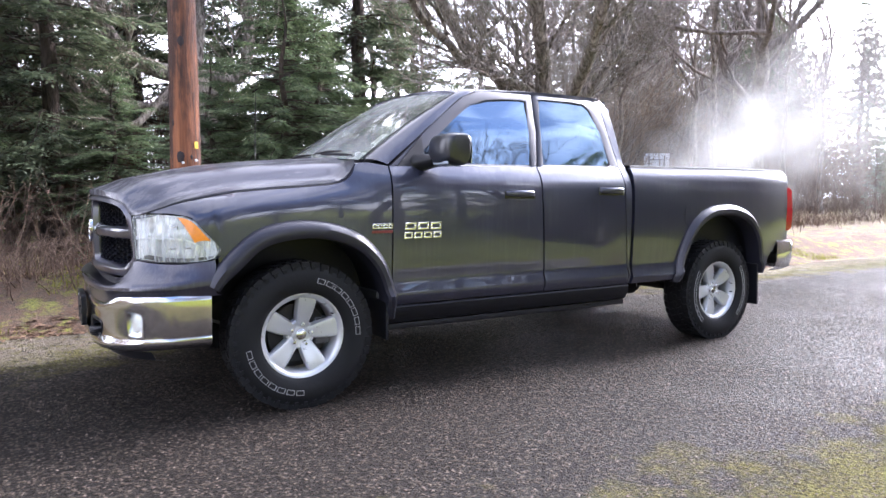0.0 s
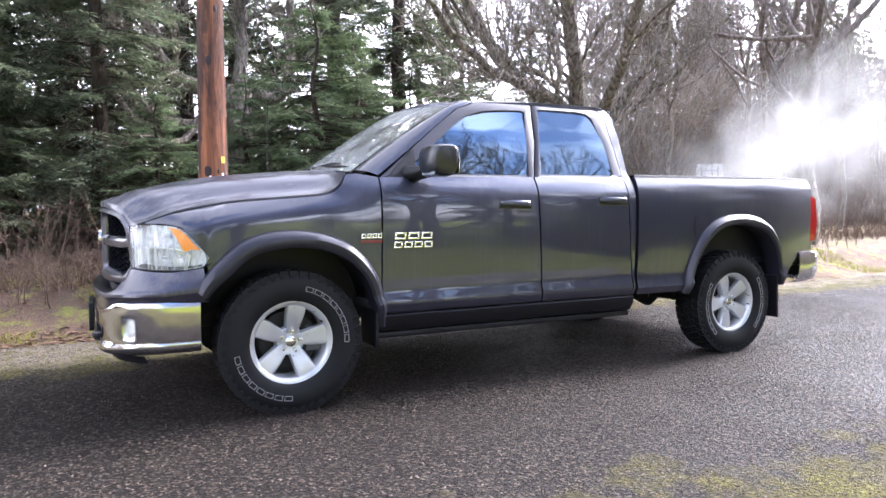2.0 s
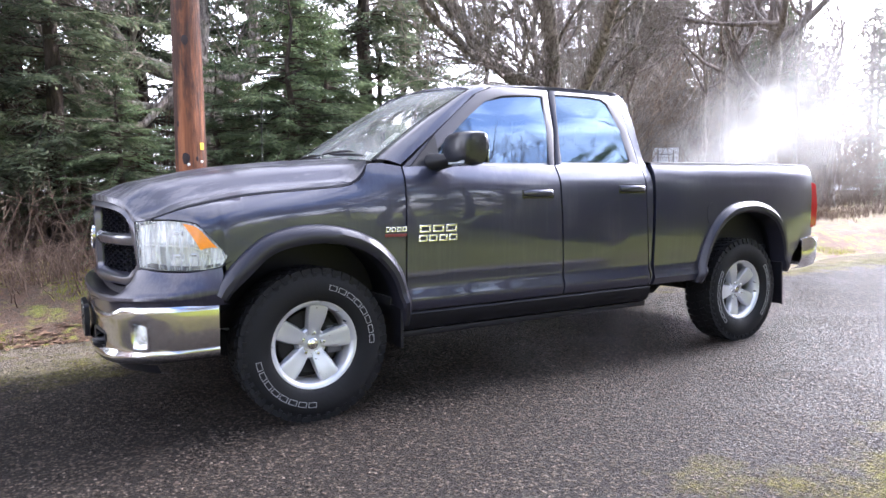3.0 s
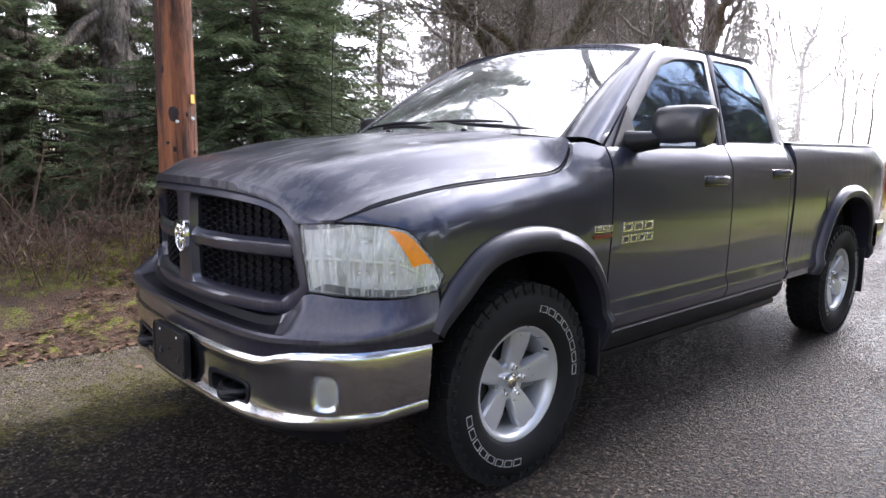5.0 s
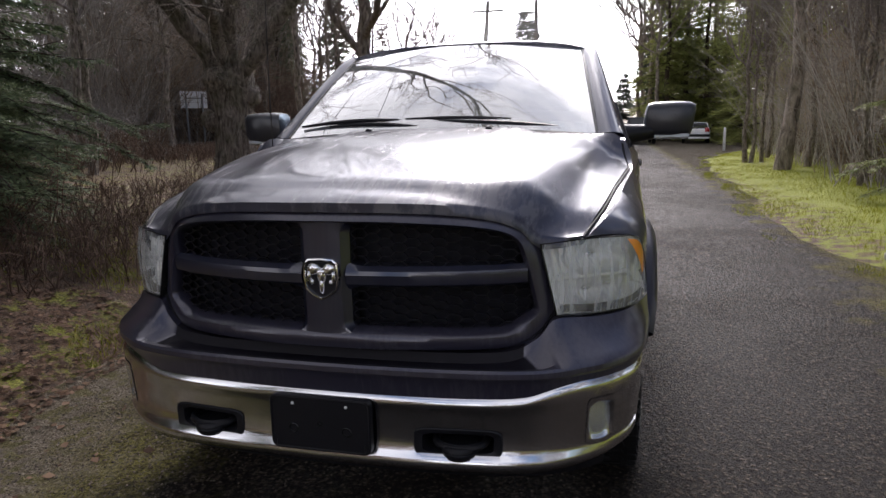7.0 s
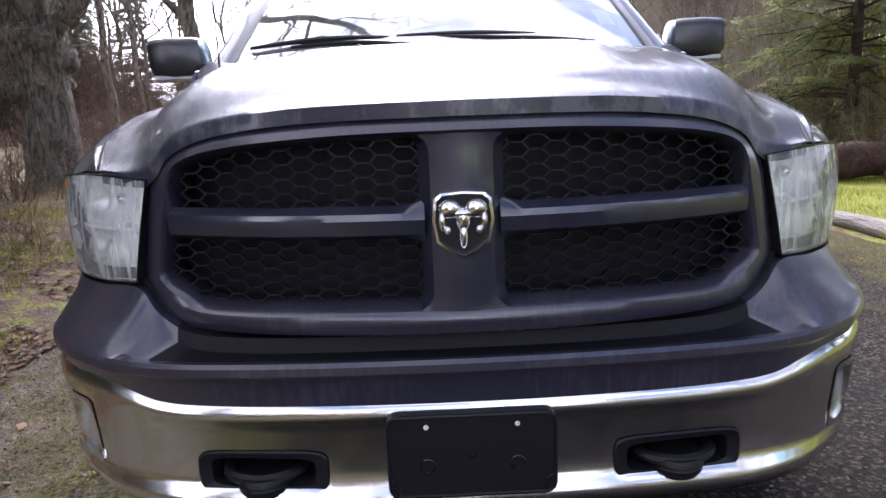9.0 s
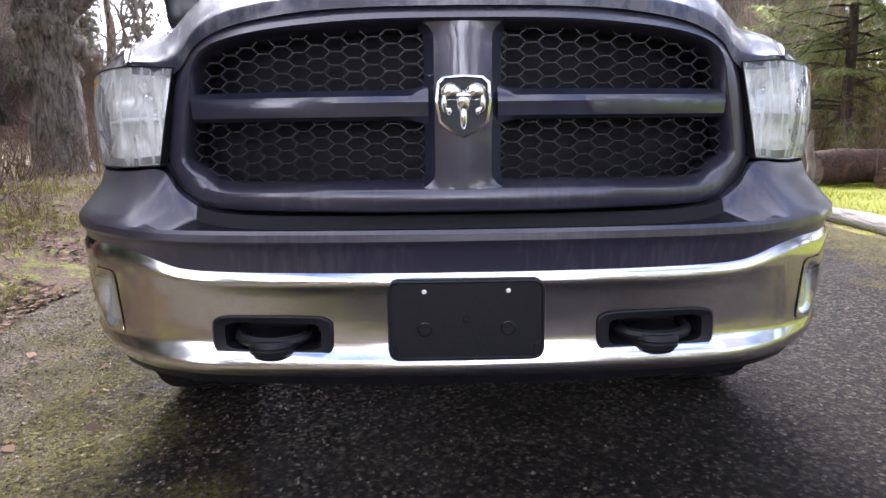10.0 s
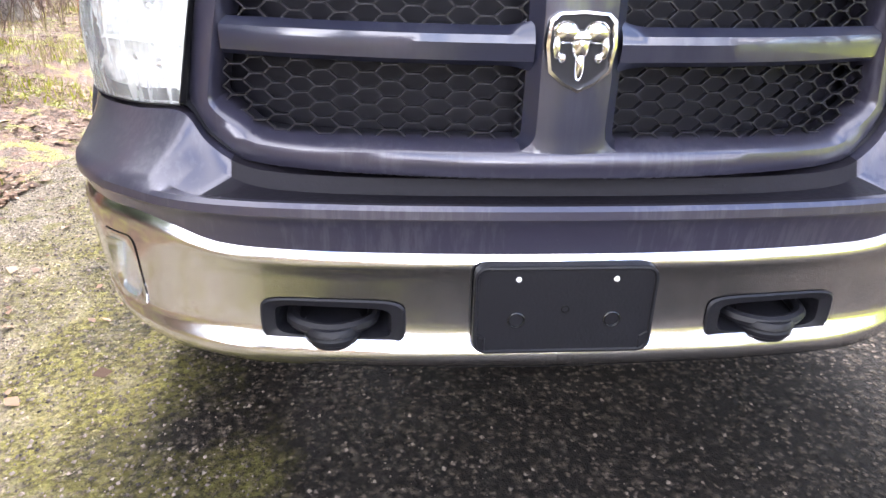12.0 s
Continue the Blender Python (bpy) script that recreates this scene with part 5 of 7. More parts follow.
def road_material():
    """Old chip-seal: dark binder, pale stone, damp patches, moss along the edges."""
    k = Nodes("old_asphalt")
    warp = k.n("TexNoise", Scale=70.0, Detail=3.0)
    k.link(k.coord, warp.inputs["Vector"])
    bend = k.n("VectorMath")
    bend.operation = "MULTIPLY_ADD"
    bend.inputs[1].default_value = (0.022, 0.022, 0.0)
    k.link(warp.outputs["Color"], bend.inputs[0])
    k.link(k.coord, bend.inputs[2])
    stones = k.n("TexVoronoi", Scale=58.0)
    k.link(bend.outputs[0], stones.inputs["Vector"])
    sep = k.n("SeparateColor")
    k.link(stones.outputs["Color"], sep.inputs[0])
    dist = stones.outputs["Distance"]
    fine = k.noise(160, 4, 0.6)
    patch, broad = k.noise(1.6, 5, 0.6), k.noise(0.35, 3)
    base = k.mix(fine, (0.007, 0.0056, 0.0047), (0.050, 0.039, 0.032))
    chip = k.ramp(sep.outputs[0], [(0.30, 0), (0.98, 1)])
    top = k.ramp(dist, [(0.25, 1), (0.55, 0)])
    base = k.mix(k.math("MULTIPLY", k.math("MULTIPLY", chip, top), 0.85), base, (0.36, 0.283, 0.220))
    blot = k.ramp(k.noise(24, 8, 0.8), [(0.36, 0), (0.64, 1)])
    base = k.mix(blot, k.mix(0.6, base, (0.008, 0.008, 0.008)), base)
    base = k.mix(k.math("MULTIPLY", patch, 0.35), base, (0.030, 0.025, 0.021))
    pits = k.ramp(k.noise(46, 5, 0.72), [(0.40, 0), (0.50, 1)])
    lumps = k.ramp(k.cells(31.0), [(0.15, 1), (0.50, 0)])
    base = k.mix(pits, k.mix(0.7, base, (0.006, 0.005, 0.005)), base)
    base = k.mix(k.math("MULTIPLY", k.math("MULTIPLY", lumps, pits), 0.45), base, (0.165, 0.129, 0.100))
    pos = k.n("SeparateXYZ")
    k.link(k.coord, pos.inputs[0])
    y = pos.outputs["Y"]
    left = k.math("MULTIPLY_ADD", k.math("MULTIPLY_ADD", k.math("MINIMUM", pos.outputs["X"], 0.6), -0.32, y), 0.75, -0.52)
    right = k.math("MULTIPLY_ADD", k.math("MULTIPLY_ADD", k.math("MINIMUM", pos.outputs["X"], 4.5), 0.10, y), -0.75, -1.68)
    edge = k.math("MAXIMUM", left, right)
    moss_m = k.ramp(k.math("ADD", edge, k.math("MULTIPLY_ADD", k.noise(2.6, 6, 0.65), 1.7, -0.95)), [(0.05, 0), (0.45, 1)])
    moss = k.mix(k.noise(55, 5, 0.65), (0.085, 0.078, 0.020), (0.34, 0.31, 0.090))
    tufts = k.ramp(k.noise(42, 7, 0.75), [(0.40, 0.12), (0.56, 1)])
    col = k.mix(k.math("MULTIPLY", moss_m, tufts), base, moss)
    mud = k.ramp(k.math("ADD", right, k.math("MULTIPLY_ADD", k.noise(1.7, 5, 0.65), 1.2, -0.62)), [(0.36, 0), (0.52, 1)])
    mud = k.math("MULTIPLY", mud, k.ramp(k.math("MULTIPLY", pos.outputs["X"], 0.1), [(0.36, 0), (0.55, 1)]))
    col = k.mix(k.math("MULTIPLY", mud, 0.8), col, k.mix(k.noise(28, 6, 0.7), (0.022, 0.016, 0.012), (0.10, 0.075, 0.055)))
    shoulder = k.ramp(k.math("ADD", left, k.math("MULTIPLY_ADD", k.noise(3.4, 5, 0.65), 1.3, -1.02)), [(0.12, 0), (0.42, 1)])
    speck = k.ramp(k.noise(75, 8, 0.8), [(0.36, 0), (0.64, 1)])
    col = k.mix(k.math("MULTIPLY", shoulder, 0.8), col, k.mix(speck, (0.085, 0.064, 0.046), (0.60, 0.52, 0.41)))
    col = k.mix(k.math("MULTIPLY", k.math("MULTIPLY", shoulder, moss_m), k.ramp(k.noise(7, 5, 0.65), [(0.50, 0), (0.58, 0.8)])), col, moss)
    grit = k.ramp(k.math("ADD", k.math("MULTIPLY", edge, 0.6), k.noise(1.2, 4)), [(0.75, 0), (1.1, 0.35)])
    col = k.mix(grit, col, k.mix(fine, (0.06, 0.050, 0.040), (0.17, 0.145, 0.12)))
    wet = k.ramp(k.math("MULTIPLY_ADD", broad, 0.6, k.math("MULTIPLY", patch, 0.5)), [(0.42, 0), (0.62, 1)])
    rough = k.math("MULTIPLY_ADD", wet, -0.20, 0.80)
    rough = k.math("ADD", rough, k.math("MULTIPLY", moss_m, 0.3))
    h = k.math("ADD", k.math("MULTIPLY", k.math("MULTIPLY", top, chip), 1.3), k.math("MULTIPLY_ADD", k.noise(60, 6, 0.8), 0.9, k.math("MULTIPLY", fine, 0.4)))
    h = k.math("ADD", h, k.math("MULTIPLY_ADD", pits, 0.9, k.math("MULTIPLY", lumps, 0.7)))
    return k.surface(col, rough, 0, k.bump(h, 1.0, 0.045), Specular_IOR_Level=0.14)


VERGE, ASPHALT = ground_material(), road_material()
xs = [-900, -400, -180, -90, -50, -30, -20, *np.arange(-14, 40, 0.5), 45, 52, 60, 80, 120, 200, 420, 900]
ys = [-900, -400, -160, -80, -45, -28, -20, -16, -12, *np.arange(-9, 12.1, 0.35), 14, 17, 20, 25, 32, 45, 80, 160, 400, 900]
bm = bmesh.new()
add_grid(bm, [[(x, y, land_z(x, y) - 0.012 - (0.03 if road_right(x) + 0.4 < y < road_left(x) - 0.4 else 0)) for y in ys] for x in xs])
tagged(part("ground", bm, VERGE, sharp=180), "mossy verge strewn with fallen leaves and grass", "ground", kind="structure")
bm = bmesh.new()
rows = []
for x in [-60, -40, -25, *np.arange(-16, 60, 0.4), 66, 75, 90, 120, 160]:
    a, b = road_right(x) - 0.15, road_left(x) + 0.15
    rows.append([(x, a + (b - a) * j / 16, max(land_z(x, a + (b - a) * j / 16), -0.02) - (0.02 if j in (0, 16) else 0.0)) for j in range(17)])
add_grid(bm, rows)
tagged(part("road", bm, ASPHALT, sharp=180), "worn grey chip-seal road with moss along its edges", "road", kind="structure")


class Soup:
    """Gathers many small pieces quickly into one mesh."""

    def __init__(self):
        self.v, self.f = [], []

    def quad(self, a, b, c, d):
        n = len(self.v)
        self.v += [a, b, c, d]
        self.f.append((n, n + 1, n + 2, n + 3))

    def tri(self, a, b, c):
        n = len(self.v)
        self.v += [a, b, c]
        self.f.append((n, n + 1, n + 2))

    def tube(self, pts, radii, segs=4):
        n0 = len(self.v)
        side = None
        for k, p in enumerate(pts):
            way = (pts[min(k + 1, len(pts) - 1)] - pts[max(k - 1, 0)]).normalized()
            side = way.orthogonal().normalized() if side is None else side - way * side.dot(way)
            side = side.normalized() if side.length > 1e-5 else way.orthogonal().normalized()
            up = way.cross(side)
            for j in range(segs):
                a = 2 * math.pi * j / segs
                self.v.append(p + (side * math.cos(a) + up * math.sin(a)) * radii[k])
        for k in range(len(pts) - 1):
            for j in range(segs):
                q = (j + 1) % segs
                self.f.append((n0 + k * segs + j, n0 + k * segs + q, n0 + (k + 1) * segs + q, n0 + (k + 1) * segs + j))

    def mesh(self, name, material, smooth=True):
        me = bpy.data.meshes.new(name)
        me.from_pydata([tuple(p) for p in self.v], [], self.f)
        me.polygons.foreach_set("use_smooth", [smooth] * len(me.polygons))
        me.materials.append(material)
        me.update()
        return me

    def part(self, name, material, parent=None, label="", smooth=True):
        ob = new(name, self.mesh(name, material, smooth))
        if parent is not None:
            ob.parent = parent
        return tagged(ob, label)


def island_material(name, a, b, rough=0.7, translucent=0.25, bump=0.0):
    """Leaves and blades that differ one from another."""
    k = Nodes(name)
    geo = k.n("NewGeometry")
    col = k.mix(geo.outputs["Random Per Island"], a, b)
    col = k.mix(k.math("MULTIPLY", k.noise(1.3, 3), 0.5), col, tuple(v * 0.45 for v in a))
    p = k.n("BsdfPrincipled", Roughness=rough)
    p.inputs["Specular IOR Level"].default_value = 0.6 if rough < 0.6 else 0.2
    k.link(col, p.inputs["Base Color"])
    t = k.n("BsdfTranslucent")
    k.link(col, t.inputs["Color"])
    mx = k.n("MixShader", Fac=translucent)
    k.link(p.outputs[0], mx.inputs[1])
    k.link(t.outputs[0], mx.inputs[2])
    k.link(mx.outputs[0], k.out.inputs["Surface"])
    return k.mat


def bark_material(name, dark, light, scale=9.0, stretch=(1, 1, 0.25), moss=0.0):
    k = Nodes(name)
    f, g = k.noise(scale, 7, 0.65, stretch, 0.6), k.noise(scale * 4, 5, 0.6, stretch)
    col = k.mix(k.ramp(f, [(0.35, 0), (0.66, 1)]), dark, light)
    col = k.mix(k.math("MULTIPLY", g, 0.5), col, tuple(v * 0.5 for v in dark))
    if moss:
        col = k.mix(k.math("MULTIPLY", k.ramp(k.noise(3.0, 5), [(0.48, 0), (0.6, 1)]), moss), col, (0.10, 0.11, 0.035))
    return k.surface(col, 0.9, 0, k.bump(k.math("ADD", f, k.math("MULTIPLY", g, 0.5)), 1.0, 0.09))


NEEDLES = island_material("fir_needles", (0.075, 0.098, 0.058), (0.25, 0.285, 0.165), 0.45, 0.45)
NEEDLES_NEAR = island_material("near_fir_needles", (0.066, 0.105, 0.050), (0.28, 0.345, 0.175), 0.50, 0.45)
# sunlight is put into these paler, yellower copies of the fir needles
NEEDLES_PALE = island_material("sun_coloured_needles", (0.20, 0.23, 0.070), (0.50, 0.52, 0.17), 0.55, 0.68)
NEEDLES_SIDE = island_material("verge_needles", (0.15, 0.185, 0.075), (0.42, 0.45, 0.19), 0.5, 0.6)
BARK = bark_material("conifer_bark", (0.035, 0.024, 0.018), (0.15, 0.11, 0.085))
MAPLE_BARK = bark_material("maple_bark", (0.085, 0.064, 0.050), (0.60, 0.51, 0.43), 17, (1, 1, 0.32), 0.30)
TWIG = bark_material("twig_bark", (0.15, 0.12, 0.105), (0.42, 0.36, 0.32), 14)
# paler than the brush twigs: sunlight and far haze are in these colours
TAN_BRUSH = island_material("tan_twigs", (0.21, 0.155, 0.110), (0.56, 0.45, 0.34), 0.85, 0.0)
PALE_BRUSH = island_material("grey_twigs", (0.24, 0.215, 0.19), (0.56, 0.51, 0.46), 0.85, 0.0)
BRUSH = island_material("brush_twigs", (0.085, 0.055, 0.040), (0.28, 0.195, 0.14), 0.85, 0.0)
DRY_LEAF = island_material("fallen_leaves", (0.050, 0.026, 0.015), (0.30, 0.19, 0.12), 0.8, 0.1)
GRASS = island_material("grass_blades", (0.13, 0.155, 0.004), (0.36, 0.37, 0.018), 0.7, 0.4)
DRY_GRASS = island_material("dry_grass", (0.16, 0.13, 0.05), (0.36, 0.30, 0.14), 0.8, 0.25)
# ---------------------------------------------------------------- trees
def rnd(rng, a, b):
    return a + (b - a) * rng.random()


def conifer(name, seed, height, reach, low, fine, needles, density=1.0, label="", group="conifers", lean=0.0):
    """A fir: trunk, whorls of drooping limbs, flat sprays of needles. fine: length of one spray."""
    rng = random.Random(seed)
    tree = thing(name, label, "tree", group)
    wood, green = Soup(), Soup()
    n = 14
    trunk = [Vector((lean * (k / n) ** 2 + 0.05 * math.sin(k * 1.3 + seed), 0.05 * math.cos(k * 0.9), height * k / n)) for k in range(n + 1)]
    r0 = 0.011 * height + 0.05
    wood.tube(trunk, [r0 * (1 - 0.93 * k / n) * (1.25 if k == 0 else 1) for k in range(n + 1)], 10)
    z = low
    while z < height * 0.985:
        u = z / height
        for _ in range(max(3, int(rnd(rng, 4.0, 6.4) * density))):
            a = rng.random() * 2 * math.pi
            zz = min(height * 0.97, max(low * 0.8, z + rnd(rng, -0.06, 0.06) * height))
            length = reach * (1 - u) ** 0.75 * rnd(rng, 0.7, 1.08) * (0.72 + 0.28 * min(1, (zz - low) / (0.12 * height) + 0.3))
            if length < 0.12:
                continue
            out = Vector((math.cos(a), math.sin(a), 0))
            base = Vector((lean * u * u, 0, zz))
            lift, drop = rnd(rng, -0.15, 0.35), rnd(rng, 0.2, 0.7) * (1 - 0.55 * u)
            m = 6
            pts = []
            for k in range(m + 1):
                s = k / m
                pts.append(base + out * length * s + Vector((0, 0, length * (lift * s - drop * s * s + 0.12 * s**4))) + Vector((rnd(rng, -1, 1), rnd(rng, -1, 1), rnd(rng, -1, 1))) * 0.02 * length)
            wood.tube(pts, [max(0.004, 0.012 * length * (1 - 0.85 * k / m) + 0.002) for k in range(m + 1)], 4)
            side = Vector((-out.y, out.x, 0))
            steps = max(3, int(length / (fine * 0.42)))
            for q in range(steps):
                s = 0.18 + 0.82 * (q + rng.random()) / steps
                k = min(int(s * m), m - 1)
                p = pts[k].lerp(pts[k + 1], s * m - k)
                for sg in (-1, 1, 0):
                    if sg == 0 and rng.random() < 0.6:
                        continue
                    tw = (side * sg * rnd(rng, 0.7, 1.1) + out * rnd(rng, 0.4, 0.9) + Vector((0, 0, rnd(rng, -0.55, 0.05)))).normalized()
                    tl = fine * rnd(rng, 0.7, 1.6) * (1.15 - 0.5 * s) * 1.6
                    across = tw.cross(Vector((rnd(rng, -0.3, 0.3), rnd(rng, -0.3, 0.3), 1))).normalized()
                    for e in range(4):
                        f = (e + 0.3) / 4
                        c = p + tw * tl * f + Vector((0, 0, -0.10 * tl * f * f))
                        for sd in (-1, 1):
                            d = (across * sd * rnd(rng, 0.7, 1.0) + tw * rnd(rng, 0.6, 1.0) + Vector((0, 0, rnd(rng, -0.35, 0.1)))).normalized()
                            ll = fine * rnd(rng, 0.55, 0.9) * (1.05 - 0.5 * f)
                            w = d.cross(Vector((rnd(rng, -0.4, 0.4), rnd(rng, -0.4, 0.4), 1))).normalized() * ll * 0.135
                            green.quad(c, c + d * ll * 0.45 + w, c + d * ll, c + d * ll * 0.45 - w)
        z += rnd(rng, 0.22, 0.36) * (0.6 + 0.035 * height)
    wood.part("trunk", BARK, tree)
    green.part("crown", needles, tree)
    return tree


def grow(soup, rng, p, way, length, radius, level, limit, up=0.12, wander=0.35, segs=5, twig=0.0035, fork=3):
    """A bare limb that wanders, tapers and forks."""
    n = 5 if level < limit else 4
    pts, d = [p.copy()], way.normalized()
    for k in range(n):
        d = (d + Vector((rnd(rng, -1, 1), rnd(rng, -1, 1), rnd(rng, -1, 1))) * wander + Vector((0, 0, up))).normalized()
        pts.append(pts[-1] + d * length / n)
    tip = max(radius * 0.55, twig)
    soup.tube(pts, [radius + (tip - radius) * k / n for k in range(n + 1)], segs if radius > 0.03 else (4 if radius > 0.012 else 3))
    if level >= limit:
        return
    for _ in range(fork + (1 if rng.random() < 0.5 else 0)):
        s = rnd(rng, 0.25, 1.0)
        k = min(int(s * n), n - 1)
        q = pts[k].lerp(pts[k + 1], s * n - k)
        side = Vector((rnd(rng, -1, 1), rnd(rng, -1, 1), rnd(rng, -0.5, 0.9)))
        grow(soup, rng, q, (d * 0.8 + side).normalized(), length * rnd(rng, 0.5, 0.8), max(radius * rnd(rng, 0.35, 0.6), twig), level + 1, limit, up, wander, segs, twig, fork)
    grow(soup, rng, pts[-1], d, length * 0.75, tip, level + 1, limit, up, wander, segs, twig, fork)


def bare_tree(name, seed, trunk_h, r, limb, levels, label, group="bare trees", bark=None, count=5, up=0.14, lean=(0, 0), bole=(0.0,), fork=3):
    rng = random.Random(seed)
    tree = thing(name, label, "tree", group)
    s = Soup()
    n = 10
    pts = [Vector((lean[0] * (k / n) ** 1.5 + 0.06 * math.sin(k + seed), lean[1] * (k / n) ** 1.5 + 0.06 * math.cos(1.7 * k), trunk_h * k / n)) for k in range(n + 1)]
    s.tube(pts, [r * (1.35 if k == 0 else 1.12 if k == 1 else 1 - 0.35 * k / n) for k in range(n + 1)], 12)
    s.part("trunk", bark or MAPLE_BARK, tree)
    c = Soup()
    for k in range(count):
        a = 2 * math.pi * (k + rng.random() * 0.6) / count
        z = rnd(rng, 0.55, 1.0)
        i = min(int(z * n), n - 1)
        base = pts[i].lerp(pts[i + 1], z * n - i)
        grow(c, rng, base, Vector((math.cos(a), math.sin(a), rnd(rng, 0.35, 1.2))), limb * rnd(rng, 0.8, 1.2), r * rnd(rng, 0.35, 0.5), 0, levels, up, 0.32, 7, fork=fork)
    grow(c, rng, pts[-1], Vector((0, 0, 1)), limb, r * 0.55, 0, levels, up, 0.3, 7, fork=fork)
    c.part("crown", TWIG if bark is None else bark, tree)
    return tree


def gnarled_maple(name, seed, x, y, r, knee, limbs, label):
    """An old pollard: thick knotted trunk, burls where limbs were cut, long bare limbs."""
    rng = random.Random(seed)
    tree = thing(name, label, "tree", "old maples", (x, y, land_z(x, y) - 0.05))
    bm = bmesh.new()
    rows = []
    n = 30
    for k in range(n + 1):
        z = knee * k / n
        flare = 1 + 0.5 * math.exp(-z / 0.18) + 0.30 * math.exp(-((z - knee * 0.93) / 0.35) ** 2)
        row = []
        for j in range(40):
            a = 2 * math.pi * j / 40
            d = 1 + 0.13 * noise.noise((math.cos(a) * 1.6 + seed, math.sin(a) * 1.6, z * 1.1)) + 0.07 * noise.noise((math.cos(a) * 5, math.sin(a) * 5 + seed, z * 2.2)) + 0.06 * noise.noise((math.cos(a) * 13, math.sin(a) * 13, z * 5))
            rr = r * flare * d * (1 - 0.12 * z / knee)
            row.append((rr * math.cos(a) + 0.05 * math.sin(z * 1.4), rr * math.sin(a), z))
        rows.append(row)
    vs = add_grid(bm, rows, wrap=True)
    bm.faces.new(vs[-1])
    part("trunk", bm, MAPLE_BARK, tree, sharp=80)
    # burls
    for k in range(22):
        a, z = rng.random() * 2 * math.pi, knee * (rnd(rng, 0.62, 1.04) if k < 14 else rnd(rng, 0.15, 0.7))
        br = r * (rnd(rng, 0.26, 0.58) if k < 14 else rnd(rng, 0.07, 0.15))
        bm = bmesh.new()
        bmesh.ops.create_icosphere(bm, subdivisions=3, radius=br)
        for v in bm.verts:
            v.co *= 1 + 0.35 * noise.noise(v.co * (1.6 / br) + Vector((k, seed, 0))) + 0.12 * noise.noise(v.co * (5 / br))
            v.co += Vector((math.cos(a) * r * 0.95, math.sin(a) * r * 0.95, z))
        part("burl", bm, MAPLE_BARK, tree, sharp=80)
    for pts, r0, levels in limbs:
        s = Soup()
        c = [Vector(p) for p in curve(pts, 14)]
        c = [p + Vector((rnd(rng, -1, 1), rnd(rng, -1, 1), rnd(rng, -1, 1))) * 0.035 for p in c]
        s.tube(c, [r0 * (1 - 0.62 * k / 14) * rnd(rng, 0.9, 1.12) for k in range(15)], 10)
        for k in range(3, 15):
            way = (c[k] - c[k - 1]).normalized() + Vector((rnd(rng, -1, 1), rnd(rng, -1, 1), rnd(rng, -0.2, 0.9)))
            grow(s, rng, c[k], way, rnd(rng, 0.7, 1.5), r0 * 0.24, 0, levels, 0.05, 0.38, 5, 0.0035)
        grow(s, rng, c[-1], c[-1] - c[-2], 1.6, r0 * 0.36, 0, levels, 0.08, 0.35, 5, 0.004)
        s.part("limb", MAPLE_BARK, tree)
    return tree


def put(tree, x, y, turn=0.0, size=1.0):
    m = Matrix.LocRotScale((x, y, land_z(x, y) - 0.06), Euler((0, 0, radians(turn))), (size, size, size))
    c = copy_thing(tree, m)
    c.scale = (size, size, size)
    return c


# the near old maples beside the road
gnarled_maple("old_maple", 3, 6.8, 5.05, 0.32, 2.1, [
    ([(0, 0, 1.95), (-0.5, 0.35, 2.75), (-1.2, 0.6, 3.4), (-2.0, 0.8, 4.6), (-2.6, 1.0, 6.2)], 0.17, 2),
    ([(0, 0, 1.95), (-0.6, -0.2, 2.7), (-1.6, -0.6, 2.85), (-2.8, -0.9, 3.2), (-3.8, -1.3, 3.9)], 0.11, 3),
    ([(0, 0.1, 2.05), (0.2, 0.3, 3.2), (0.1, 0.5, 4.4), (0.5, 0.6, 6.0)], 0.16, 2),
    ([(0.1, -0.1, 1.95), (0.7, -0.4, 2.9), (1.3, -0.6, 3.8), (1.7, -0.6, 5.4)], 0.13, 2),
    ([(0, -0.1, 1.85), (-0.2, -0.9, 2.6), (-0.6, -1.9, 3.5), (-1.0, -3.0, 4.9), (-1.5, -3.8, 6.4)], 0.12, 3),
    ([(0, 0, 2.05), (-0.9, -0.8, 4.2), (-2.2, -1.9, 5.8), (-3.6, -3.0, 6.6), (-4.9, -4.0, 7.0)], 0.14, 3),
    ([(0.1, 0, 1.85), (0.9, 0.5, 2.5), (2.0, 0.7, 3.0), (3.2, 0.5, 3.9)], 0.09, 3)], "gnarled old maple with burls and bare limbs on the verge")
gnarled_maple("old_maple", 8, 1.55, 9.4, 0.27, 3.3, [
    ([(0, 0, 3.2), (-0.7, -0.1, 3.15), (-1.35, -0.2, 3.5), (-1.7, -0.2, 4.4), (-1.8, -0.1, 6.5)], 0.17, 2),
    ([(0, 0, 3.0), (-0.8, -0.2, 2.5), (-1.6, -0.3, 2.6), (-2.2, -0.3, 3.6), (-2.4, -0.2, 5.8)], 0.10, 2),
    ([(0, 0, 3.2), (0.8, 0, 3.2), (1.05, 0.1, 3.9), (1.15, 0.2, 6.2)], 0.15, 2),
    ([(0, 0, 3.3), (0.1, 0.1, 4.5), (0.0, 0.2, 6.5)], 0.16, 2),
    ([(-0.3, -0.2, 3.0), (-1.5, -0.6, 2.0), (-2.6, -0.9, 3.4), (-3.4, -1.0, 5.2)], 0.07, 3)], "gnarled pollarded maple with thick cut stubs")

